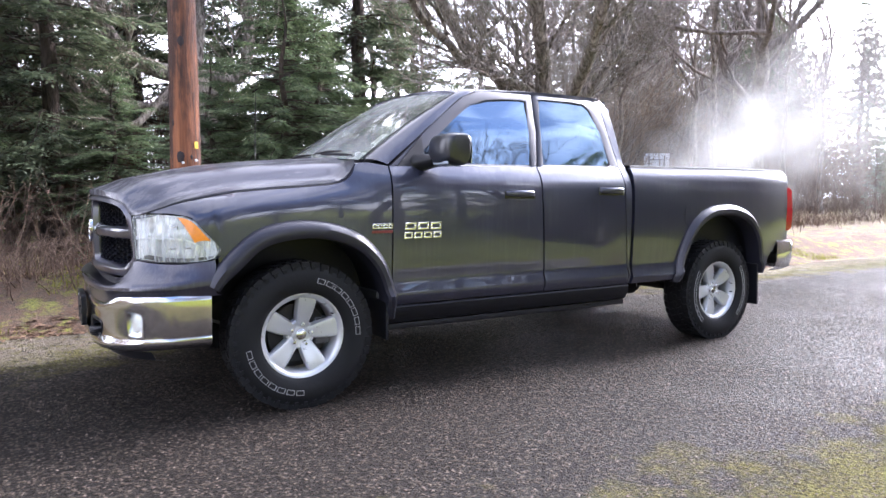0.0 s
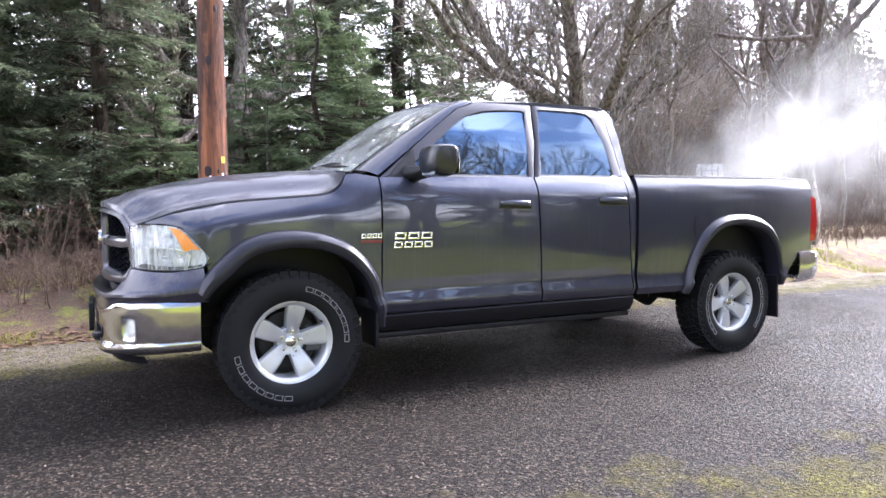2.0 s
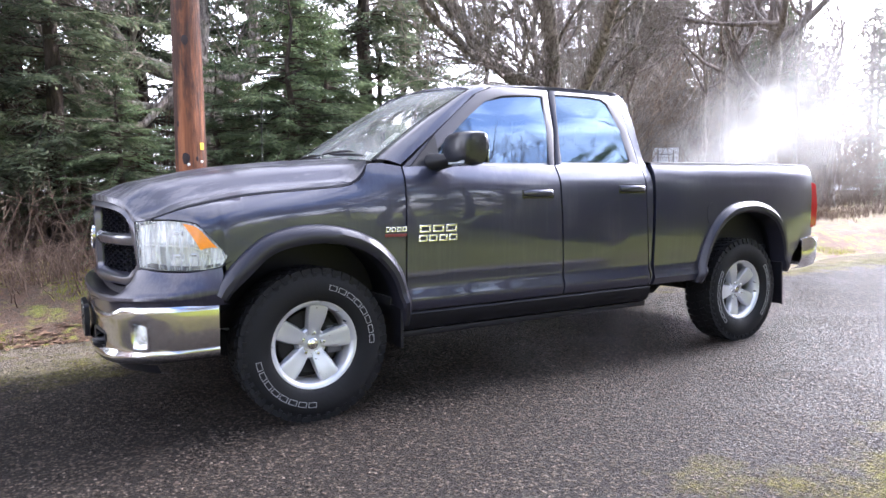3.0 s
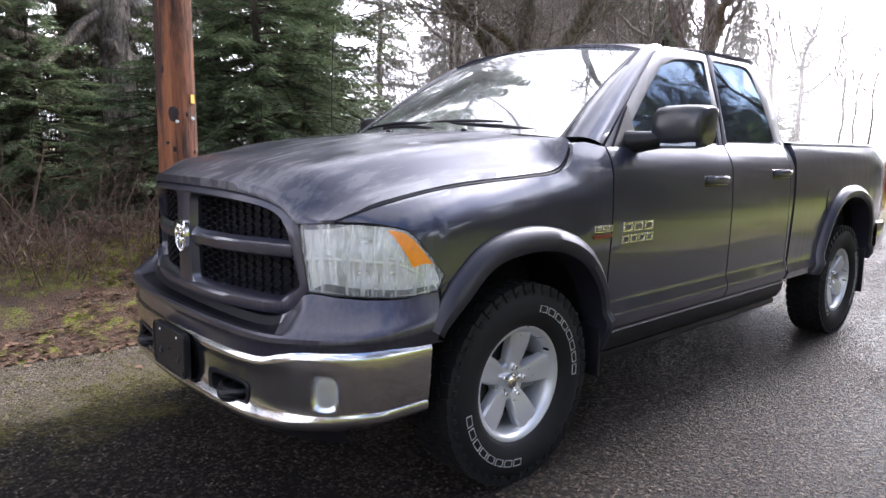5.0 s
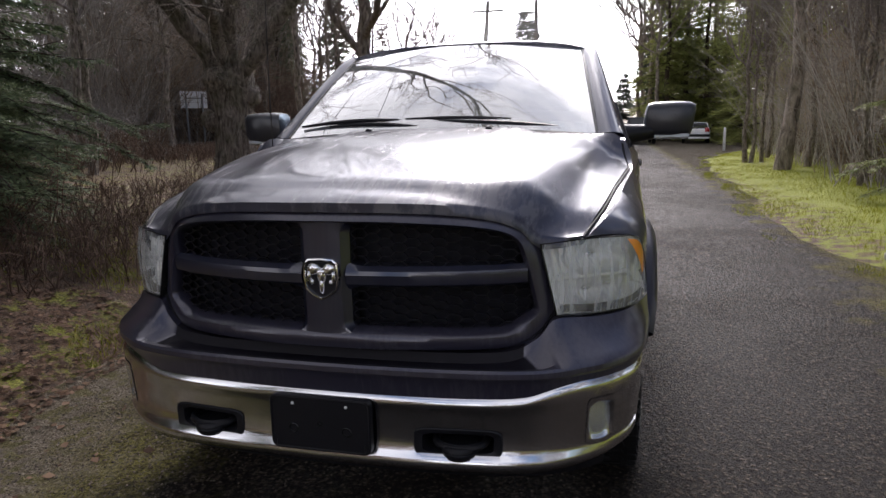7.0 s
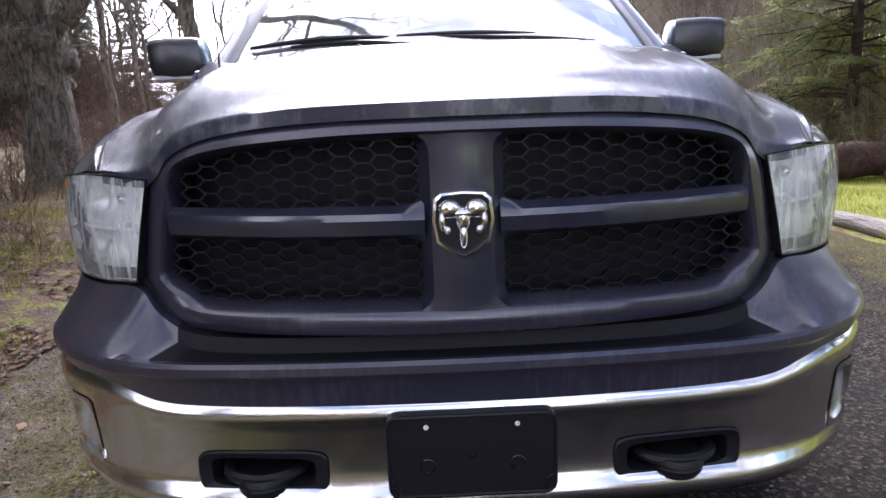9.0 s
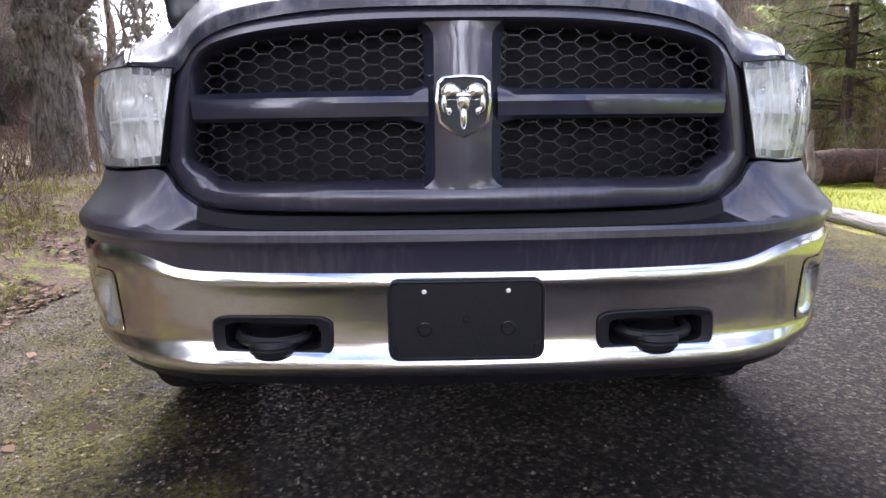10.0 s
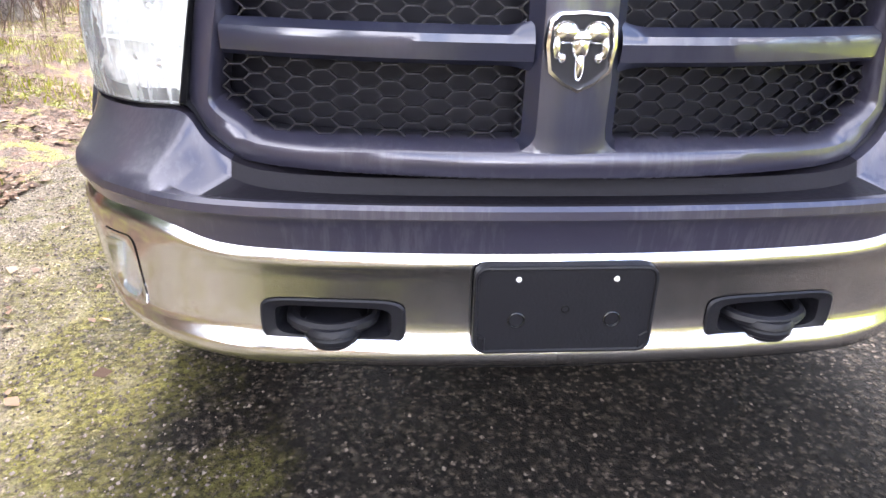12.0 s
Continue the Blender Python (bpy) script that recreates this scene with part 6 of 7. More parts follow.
# firs: one low bushy one beside the pole, taller ones behind
fir = conifer("fir_tree", 11, 3.9, 2.45, 0.12, 0.105, NEEDLES_NEAR, 1.7, "bushy dark green fir with boughs to the ground")
fir.matrix_basis = pose(1.85, 4.95, land_z(1.85, 4.95) - 0.05)
tall = conifer("fir_tree", 21, 17.0, 3.3, 1.6, 0.34, NEEDLES, 0.9, "tall dark fir with drooping boughs", "tall firs")
tall.matrix_basis = pose(-1.6, 12.5, land_z(-1.6, 12.5) - 0.05)
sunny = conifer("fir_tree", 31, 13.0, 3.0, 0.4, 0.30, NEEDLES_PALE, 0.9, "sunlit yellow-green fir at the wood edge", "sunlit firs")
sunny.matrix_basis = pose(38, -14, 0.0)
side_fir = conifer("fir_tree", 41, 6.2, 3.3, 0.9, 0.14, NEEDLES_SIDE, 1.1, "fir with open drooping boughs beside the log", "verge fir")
side_fir.matrix_basis = pose(9.0, -7.0, 0.02)
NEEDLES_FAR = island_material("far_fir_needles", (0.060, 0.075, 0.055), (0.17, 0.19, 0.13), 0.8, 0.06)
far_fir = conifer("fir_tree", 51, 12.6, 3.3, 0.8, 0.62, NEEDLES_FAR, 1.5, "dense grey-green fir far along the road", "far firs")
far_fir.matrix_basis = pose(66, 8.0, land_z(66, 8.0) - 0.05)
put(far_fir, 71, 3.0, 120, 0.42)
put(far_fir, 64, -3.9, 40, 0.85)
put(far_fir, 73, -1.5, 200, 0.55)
put(fir, 0.9, 5.3, 300, 0.72)
put(fir, 3.6, 8.2, 100, 1.15)
put(fir, 5.2, 9.0, 200, 1.05)
put(fir, 2.9, 5.7, 160, 0.6)
put(fir, -0.2, 6.6, 220, 0.7)
put(fir, -2.6, 7.2, 20, 0.9)
for x, y, a, k in ((-4.2, 10.5, 40, 0.9), (-3.0, 14.5, 160, 1.05), (1.0, 14.0, 200, 1.0), (4.6, 12.6, 280, 0.95), (-7.5, 12.0, 80, 0.95), (3.0, 18.5, 300, 1.15), (-6.0, 18, 10, 1.1), (31, 31, 100, 1.05), (8, 24, 15, 1.15), (0, 24, 75, 1.2), (38, 30, 0, 0.9), (-12, 16, 33, 1.0),
                   (44, 24, 210, 0.8), (74, 26, 20, 0.85), (-1.0, 7.6, 90, 0.62), (-2.9, 6.4, 20, 0.5), (-20, 13, 60, 0.9), (-40, 6, 160, 0.8), (-46, -8, 20, 0.7), (5.6, 10.6, 190, 0.9), (74.4, 34.4, 0, 0.60), (82.4, 40.5, 71, 0.80), (72.1, 36.6, 142, 0.95), (83.5, 44.8, 213, 1.10), (74.1, 41.1, 284, 1.30), (66.6, 38.0, 355, 1.35), (78.5, 47.2, 66, 1.50), (70.1, 43.6, 137, 1.40), (79.1, 51.7, 208, 1.50), (67.6, 45.5, 279, 1.40), (86.4, 51.5, 350, 1.50), (91.6, 50.8, 61, 1.30), (83.4, 56.0, 132, 1.50), (72.3, 50.9, 203, 1.40), (79.5, 35.4, 274, 0.40), (74.7, 31.5, 345, 0.30), (-8, 17, 0, 0.36), (-5, 19, 97, 0.40), (-2, 17.5, 194, 0.44), (1, 20, 291, 0.48), (4, 17.5, 28, 0.36), (7, 19.5, 125, 0.40), (10, 17, 222, 0.44), (-11, 19.5, 319, 0.48), (-6.5, 22, 56, 0.36), (-1, 23, 153, 0.40), (5, 22.5, 250, 0.44), (-14, 17.5, 347, 0.48), (12, 19.5, 84, 0.36), (2.5, 15.8, 181, 0.40), (-3.5, 15.5, 278, 0.44), (41, 15.5, 291, 0.30), (38, 13.5, 28, 0.24), (35, 13, 125, 0.27), (43, 14.5, 153, 0.24), (46, 17, 347, 0.34), (32, 17.5, 222, 0.73), (35, 18.5, 153, 0.68), (35, 21, 0, 0.80), (42, 26, 77, 0.85), (48, 31, 154, 0.90), (40, 33, 231, 0.95), (56, 33, 308, 0.80), (30, 27.5, 25, 0.85), (51, 22, 102, 0.90), (60, 26, 179, 0.95), (27.5, 25, 333, 0.85), (20, 34, 40, 1.1), (28, 38, 140, 1.2), (36, 40, 210, 1.15), (46, 36, 310, 1.0), (52, 30, 15, 0.85), (30, 24, 75, 0.85), (31, 22.6, 140, 0.9), (33, 25.5, 20, 1.0), (28.5, 22.5, 260, 0.8), (36, 23.5, 90, 1.0)):
    put(tall, x, y, a, k)
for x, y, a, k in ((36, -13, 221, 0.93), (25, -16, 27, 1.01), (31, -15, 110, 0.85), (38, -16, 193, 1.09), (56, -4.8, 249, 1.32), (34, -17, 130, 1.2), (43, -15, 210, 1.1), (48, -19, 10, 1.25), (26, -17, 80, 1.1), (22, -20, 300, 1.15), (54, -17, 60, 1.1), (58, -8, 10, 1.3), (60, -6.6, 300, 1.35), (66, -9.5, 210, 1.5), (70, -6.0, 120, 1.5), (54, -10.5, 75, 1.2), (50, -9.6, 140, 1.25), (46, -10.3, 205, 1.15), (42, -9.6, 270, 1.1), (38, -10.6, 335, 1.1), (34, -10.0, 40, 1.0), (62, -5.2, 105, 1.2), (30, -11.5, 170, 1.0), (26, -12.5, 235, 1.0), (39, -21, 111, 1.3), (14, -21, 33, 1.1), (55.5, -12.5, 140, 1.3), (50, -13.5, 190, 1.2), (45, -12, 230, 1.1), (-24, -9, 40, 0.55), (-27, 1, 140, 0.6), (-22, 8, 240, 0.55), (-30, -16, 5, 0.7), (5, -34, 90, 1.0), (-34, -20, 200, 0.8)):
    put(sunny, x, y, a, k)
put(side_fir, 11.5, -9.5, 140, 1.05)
for k in range(13):
    put(tall, -25 + 4.6 * k, -27 + 3 * math.sin(k * 2.1), 67 * k, 0.42 + 0.08 * math.sin(k * 1.7))

# bare trees
alder = bare_tree("alder_tree", 5, 6.0, 0.11, 2.6, 3, "tall bare alder with fine twigs")
alder.matrix_basis = pose(16.0, 8.4, land_z(16, 8.4) - 0.05)
forked = bare_tree("alder_tree", 6, 4.4, 0.23, 2.6, 3, "thick forked bare tree beside the road", count=4, up=0.2)
forked.matrix_basis = pose(13.5, 5.3, land_z(13.5, 5.3) - 0.05)
slim = bare_tree("alder_tree", 15, 7.5, 0.09, 1.9, 3, "slim bare alder with fine twigs", "slim bare trees", count=6, up=0.25)
slim.matrix_basis = pose(14.4, -7.0, 0.0)
birch = bare_tree("maple_tree", 25, 3.2, 0.20, 3.2, 4, "spreading bare maple beyond the grass", "spreading bare trees", count=6, up=0.06)
birch.matrix_basis = pose(1.5, -13.5, 0.0)
for x, y, a, k in ((11, 11.5, 10, 0.9), (21, 13, 200, 1.1), (13.5, 14, 150, 1.15), (26, 15, 30, 1.0), (32, 18, 300, 1.15), (18, 19, 250, 1.2), (38, 14, 100, 1.0), (29, 9, 170, 0.85), (45, 17, 60, 1.0), (9, 17, 220, 1.1), (36, 24, 10, 1.2), (56, 14, 120, 1.0), (19.5, 15.5, 95, 1.1), (23.5, 19, 185, 1.15), (27.5, 21, 275, 1.2), (24, 24, 45, 1.25), (30, 13, 135, 1.0), (34.5, 16, 225, 1.1), (40, 19, 315, 1.1), (16, 26, 20, 1.3), (12, 21, 110, 1.2), (42, 11.5, 75, 0.9), (49, 13, 200, 0.9), (21, 22, 160, 1.2), (33, 28, 250, 1.3)):
    put(alder, x, y, a, k)
for x, y, a, k in ((57, -2.6, 20, 1.7), (59, -3.6, 130, 1.9), (62, -3.0, 250, 1.8), (54, -3.9, 310, 1.6)):
    put(alder, x, y, a, k)
put(slim, 17.5, -5.45, 60, 1.9)
for x, y, a, k in ((18.6, -6.3, 0, 0.85), (21.0, -5.2, 40, 0.65), (21.3, -5.0, 160, 0.75), (21.1, -5.5, 280, 0.6), (13.4, -6.1, 20, 0.6), (12.4, -5.7, 70, 0.5), (11.6, -5.9, 130, 0.55), (15.2, -6.4, 220, 0.7), (16.2, -6.9, 300, 0.85), (24.5, -6.4, 15, 0.8), (27.5, -6.9, 100, 0.9), (10.6, -6.6, 200, 0.6)):
    put(slim, x, y, a, k)
for x, y, a, k in ((19.5, -7.5, 130, 1.05), (13.0, -7.6, 200, 0.9), (23, -8.5, 250, 1.1), (27, -9.5, 20, 1.1), (31, -9.0, 310, 1.15), (36, -11, 70, 1.2), (21, -11, 170, 1.1), (16.5, -10.5, 99, 1.05), (12.5, -12, 222, 1.0), (41, -11, 12, 1.2), (25, -13, 180, 1.2), (47, -12.5, 40, 1.2), (10.5, -13.5, 280, 1.1), (23, 10.5, 55, 0.9), (58, -10, 15, 1.2)):
    put(slim, x, y, a, k)
for x, y, a, k in ((4.6, -8.8, 30, 0.95), (9.4, -12.0, 200, 1.0), (-1.5, -10.5, 120, 0.9), (-4.5, -15.5, 100, 1.1), (7.5, -16, 210, 1.15), (-11, -13, 300, 1.05), (-26, -4, 70, 0.9), (-9, -22, 50, 1.2), (16.5, -19, 160, 1.1)):
    put(birch, x, y, a, k)
# ---------------------------------------------------------------- utility pole, sign, log, small growth
def pole_material():
    k = Nodes("weathered_pole")
    g = k.noise(16, 7, 0.65, (1, 1, 0.06), 0.5)
    h = k.noise(60, 5, 0.6, (1, 1, 0.05))
    stain = k.ramp(k.noise(5.0, 6, 0.65, (1, 1, 0.16), 0.4), [(0.43, 0), (0.55, 1)])
    col = k.mix(k.ramp(g, [(0.3, 0), (0.7, 1)]), (0.10, 0.030, 0.012), (0.36, 0.135, 0.055))
    col = k.mix(k.math("MULTIPLY", stain, 0.85), col, (0.020, 0.010, 0.009))
    col = k.mix(k.ramp(h, [(0.54, 0), (0.66, 0.75)]), col, (0.05, 0.03, 0.02))
    knots = k.ramp(k.cells(1.9, (1.3, 1.3, 0.9)), [(0.07, 1), (0.16, 0)])
    col = k.mix(k.math("MULTIPLY", knots, 0.85), col, (0.03, 0.014, 0.010))
    return k.surface(col, 0.8, 0, k.bump(k.math("ADD", g, h), 0.6, 0.02))


POLE_X, POLE_Y = 0.13, 2.95
pole = thing("utility_pole", "reddish-brown wooden utility pole with dark knots", "utility pole", at=(POLE_X, POLE_Y, land_z(POLE_X, POLE_Y) - 0.1))
bm = bmesh.new()
rows = []
for k in range(46):
    z = 9.5 * k / 45
    r = 0.163 - 0.0085 * z + 0.025 * math.exp(-z / 0.25)
    rows.append([(r * math.cos(a) * (1 + 0.018 * noise.noise((math.cos(a) * 2, math.sin(a) * 2, z * 0.5))), r * math.sin(a) * (1 + 0.018 * noise.noise((math.cos(a) * 2, math.sin(a) * 2, z * 0.5 + 9))), z) for a in (2 * math.pi * j / 32 for j in range(32))])
add_grid(bm, rows, wrap=True)
part("shaft", bm, pole_material(), pole, sharp=80)
YELLOW_TAG = plain("yellow_tag", (0.75, 0.48, 0.02), 0.5, 0, 0.1, 60)
def on_pole(a, z, out=0.0):
    r = 0.163 - 0.0085 * z + out
    return Vector((r * math.cos(radians(a)), r * math.sin(radians(a)), z))
zb = land_z(POLE_X, POLE_Y) - 0.1
bm = bmesh.new()
add_prism(bm, [on_pole(-66, 1.67 - zb, 0.004), on_pole(-49, 1.67 - zb, 0.004), on_pole(-49, 1.74 - zb, 0.004), on_pole(-66, 1.74 - zb, 0.004)], tuple(on_pole(-57, 0, 0.0).normalized() * 0.004))
part("tag", bm, YELLOW_TAG, pole, "small yellow tag")
for a, z in ((-110, 1.52), (-55, 1.28), (-60, 1.55), (-140, 1.35), (-58, 1.22)):
    bm = bmesh.new()
    c = on_pole(a, z - zb, 0.0)
    add_lathe(bm, [(0.0, 0.012), (0.012, 0.010), (0.015, 0.0), (0.015, -0.02)], 10, Matrix.Translation(c) @ Vector(c * Vector((1, 1, 0))).to_track_quat("Z", "Y").to_matrix().to_4x4())
    part("bolt", bm, PAPER if a in (-110, -60) else DARK_METAL, pole)

KNOT = plain("dark_knot", (0.022, 0.012, 0.012), 0.7, 0, 0.4, 60, 0.4)
for a, z, r, tall_by in ((-120, 1.58, 0.056, 1.35), (-150, 1.93, 0.022, 1.6), (-78, 1.58, 0.018, 1.5), (-120, 1.30, 0.020, 1.4), (-108, 2.75, 0.045, 1.2), (-75, 3.3, 0.03, 1.3)):
    bm = bmesh.new()
    rows = []
    for q in range(5):
        ring = []
        for j in range(20):
            w = 2 * math.pi * j / 20
            wob = 1 + 0.18 * noise.noise((math.cos(w) * 1.5, math.sin(w) * 1.5, z * 7))
            da, dz = r * q / 4 * wob * math.cos(w), r * tall_by * q / 4 * wob * math.sin(w)
            ring.append(on_pole(a + math.degrees(da / 0.18), z + dz - zb, 0.007 - 0.009 * (q / 4) ** 2))
        rows.append(ring)
    add_grid(bm, rows, wrap=True)
    part("knot", bm, KNOT, pole, "dark resinous knot")

# road sign seen from behind
SIGN_BACK = plain("sign_back", (0.84, 0.86, 0.90), 0.5, 0.0, 0.08, 12)
SIGN_POST = plain("galvanised_post", (0.30, 0.31, 0.32), 0.6, 0.5, 0.2, 20)
gz = land_z(24.3, 17.7)
sign = thing("road_sign", "pale sign board on two posts, seen from behind", "road sign", at=(24.3, 17.7, gz))
sign.rotation_euler = (0, 0, radians(52))
bm = bmesh.new()
add_box(bm, (-0.02, -0.60, 3.28 - gz - 0.75), (0.0, 0.60, 3.28 - gz), 0.008)
part("board", bm, SIGN_BACK, sign)
for y in (-0.36, 0.36):
    bm = bmesh.new()
    add_box(bm, (-0.09, y - 0.035, -0.1), (-0.022, y + 0.035, 3.28 - gz - 0.12), 0.006)
    part("post", bm, SIGN_POST, sign)
bm = bmesh.new()
add_box(bm, (-0.05, -0.36, 2.95 - gz), (-0.025, 0.36, 3.0 - gz), 0.004)
part("brace", bm, SIGN_POST, sign)

# log barrier and stone edging on the sunny verge
LOG = bark_material("log_wood", (0.028, 0.014, 0.009), (0.13, 0.068, 0.042), 7, (0.25, 1, 1))
for x0, y0, x1, y1, r, z in ((6.2, -4.9, 6.9, -9.6, 0.23, 0.20), (5.5, -5.4, 6.1, -6.9, 0.13, 0.10)):
    bm = bmesh.new()
    a, b = Vector((x0, y0, land_z(x0, y0) + z)), Vector((x1, y1, land_z(x1, y1) + z))
    add_tube(bm, [a.lerp(b, k / 12) + Vector((0, 0, 0.03 * math.sin(k * 1.1))) for k in range(13)], [r * (1 + 0.06 * math.sin(k * 2.3)) for k in range(13)], 16)
    tagged(part("fallen_log", bm, LOG), "weathered brown log lying along the verge", "log", "logs")
PALE_WOOD = bark_material("pale_driftwood", (0.20, 0.18, 0.16), (0.46, 0.43, 0.39), 10, (0.2, 1, 1))
bm = bmesh.new()
add_tube(bm, [(1.6 + 0.3 * k, -3.66 + 0.02 * math.sin(k * 0.9) + 0.008 * k, land_z(1.6 + 0.3 * k, -3.6) + 0.05) for k in range(11)], [0.075 + 0.008 * math.sin(k * 1.7) for k in range(11)], 12)
tagged(part("edging_log", bm, PALE_WOOD), "pale weathered log edging the grass", "log")
rng = random.Random(4)
# broken stake by the log
bm = bmesh.new()
add_tube(bm, [(5.9, -4.7, 0.0), (5.88, -4.72, 0.35), (5.95, -4.70, 0.62), (5.93, -4.72, 0.80)], [0.06, 0.05, 0.055, 0.02], 8)
tagged(part("stake", bm, TWIG), "short broken wooden stake beside the log", "stake")

# leaf litter, grass and brush
rng = random.Random(77)
soup = Soup()
for _ in range(52000):
    x, d = rnd(rng, -3.5, 10), 6.0 * rng.random() ** 1.5
    y = road_left(x) - 0.05 + d
    if noise.noise((x * 0.9, y * 0.9, 5)) < -0.28:
        continue
    if rng.random() < 0.07:
        y -= abs(rng.gauss(0, 0.55))
    c = Vector((x, y, land_z(x, y) + rnd(rng, 0.002, 0.015)))
    a, s = rng.random() * 6.283, 0.006 + 0.026 * rng.random() ** 1.8
    u = Vector((math.cos(a), math.sin(a), rnd(rng, -0.15, 0.2)))
    v = Vector((-math.sin(a), math.cos(a), rnd(rng, -0.15, 0.2)))
    soup.quad(c - u * s, c + v * s * 0.7 + Vector((0, 0, 0.3 * s)), c + u * s, c - v * s * 0.7)
tagged(soup.part("leaf_litter", DRY_LEAF), "brown fallen leaves scattered on the verge", "leaves", kind="stuff")
soup = Soup()
dry = Soup()
for k in range(84000):
    if k % 3:
        x = -8 + 38 * rng.random() ** 1.3
        y = road_right(x) + 0.35 - 3.4 * rng.random() ** 1.3
    else:
        x = rnd(rng, -3.5, 12)
        y = road_left(x) + 0.1 + 2.6 * rng.random() ** 1.2
    n = noise.noise((x * 1.1, y * 1.1, 2))
    if n < (0.10 if not k % 3 else -0.22 if y < road_right(x) - 0.15 else 0.05):
        continue
    c = Vector((x, y, land_z(x, y) - 0.01))
    a, h = rng.random() * 6.283, rnd(rng, 0.03, 0.085) * (1 + n)
    w = Vector((math.cos(a), math.sin(a), 0)) * rnd(rng, 0.002, 0.004)
    tip = Vector((rnd(rng, -1, 1), rnd(rng, -1, 1), 0)) * h * 0.7 + Vector((0, 0, h))
    (dry if rng.random() < (0.05 if k % 3 else 0.35) else soup).tri(c - w, c + w, c + tip)
tagged(soup.part("grass", GRASS), "short green grass and moss on the verge", "grass", kind="stuff")
for _ in range(3600):
    x = rnd(rng, -3.5, 9)
    y = road_left(x) + 0.9 + 2.4 * rng.random()
    if noise.noise((x * 0.8, y * 0.8, 12)) < 0.0:
        continue
    c = Vector((x, y, land_z(x, y) - 0.01))
    h = rnd(rng, 0.10, 0.36)
    a = rng.random() * 6.283
    w = Vector((math.cos(a), math.sin(a), 0)) * 0.003
    bend = Vector((rnd(rng, -1, 1), rnd(rng, -1, 1), 0)) * h * 0.8
    m = c + bend * 0.3 + Vector((0, 0, h * 0.75))
    dry.quad(c - w, c + w, m + w * 0.7, m - w * 0.7)
    dry.tri(m - w * 0.7, m + w * 0.7, c + bend + Vector((0, 0, h * 0.8)))
tagged(dry.part("dry_grass", DRY_GRASS), "straggling dry grass along the verge", "grass", kind="stuff")


def thicket(name, spots, seed, height, label, thick=1.0, wood=None):
    rng = random.Random(seed)
    s = Soup()
    for x, y, n, spread in spots:
        for _ in range(n):
            px, py = x + rng.gauss(0, spread), y + rng.gauss(0, spread * 0.6)
            if road_right(px) - 0.7 < py < road_left(px) + 0.9:
                continue
            h = height * rnd(rng, 0.4, 1.1) * (0.28 if 6 < px < 25 and 5 < py < 17.5 else 1.0)
            # the growth stays low between the road and the sign
            if px < 24.5 and abs(py + 0.9 - 0.686 * (px + 2.8)) < 1.6:
                h = min(h, 0.55)
            p = Vector((px, py, land_z(px, py) - 0.03))
            d = Vector((rnd(rng, -0.5, 0.5), rnd(rng, -0.5, 0.5), 1))
            pts = [p]
            for q in range(4):
                d = (d + Vector((rnd(rng, -1, 1), rnd(rng, -1, 1), 0.1)) * 0.3).normalized()
                pts.append(pts[-1] + d * h / 4)
            s.tube(pts, [thick * q for q in (0.008, 0.006, 0.005, 0.0035, 0.002)], 3)
            for q in (1, 2, 3, 3):
                b = pts[q]
                e = (Vector((rnd(rng, -1, 1), rnd(rng, -1, 1), rnd(rng, 0.0, 0.9)))).normalized() * h * rnd(rng, 0.2, 0.5)
                s.tube([b, b + e * 0.5 + Vector((0, 0, 0.02)), b + e], [thick * 0.004, thick * 0.003, thick * 0.0015], 3)
    tagged(s.part(name, wood or BRUSH), label, "brush", kind="stuff")


thicket("brush", [(-3 + 1.2 * k, 4.8 + 0.4 * math.sin(k * 2.1), 34, 0.7) for k in range(14)] + [(-5 + 2.2 * k, 7.5, 90, 1.2) for k in range(12)], 51, 1.2, "brown leafless undergrowth under the trees")
thicket("bracken", [(-3.4 + 0.8 * k, 3.4 + 0.15 * math.sin(k * 1.7), 70, 0.55) for k in range(8)] + [(-3 + 1.1 * k, 4.2, 80, 0.6) for k in range(6)], 60, 0.42, "low brown dead bracken under the trees")
thicket("brush", [(8 + 1.6 * k, 5.6 + 0.25 * k, 70, 1.0) for k in range(16)], 52, 1.3, "thin reddish brush beside the road")
thicket("brush", [(7 + 1.8 * k, -6.4 - 0.22 * k, 70, 0.9) for k in range(16)] + [(10 + 2.5 * k, -10, 90, 1.4) for k in range(12)], 53, 1.5, "brown leafless brush behind the grass")

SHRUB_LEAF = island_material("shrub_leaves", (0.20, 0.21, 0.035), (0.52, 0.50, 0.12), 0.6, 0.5)


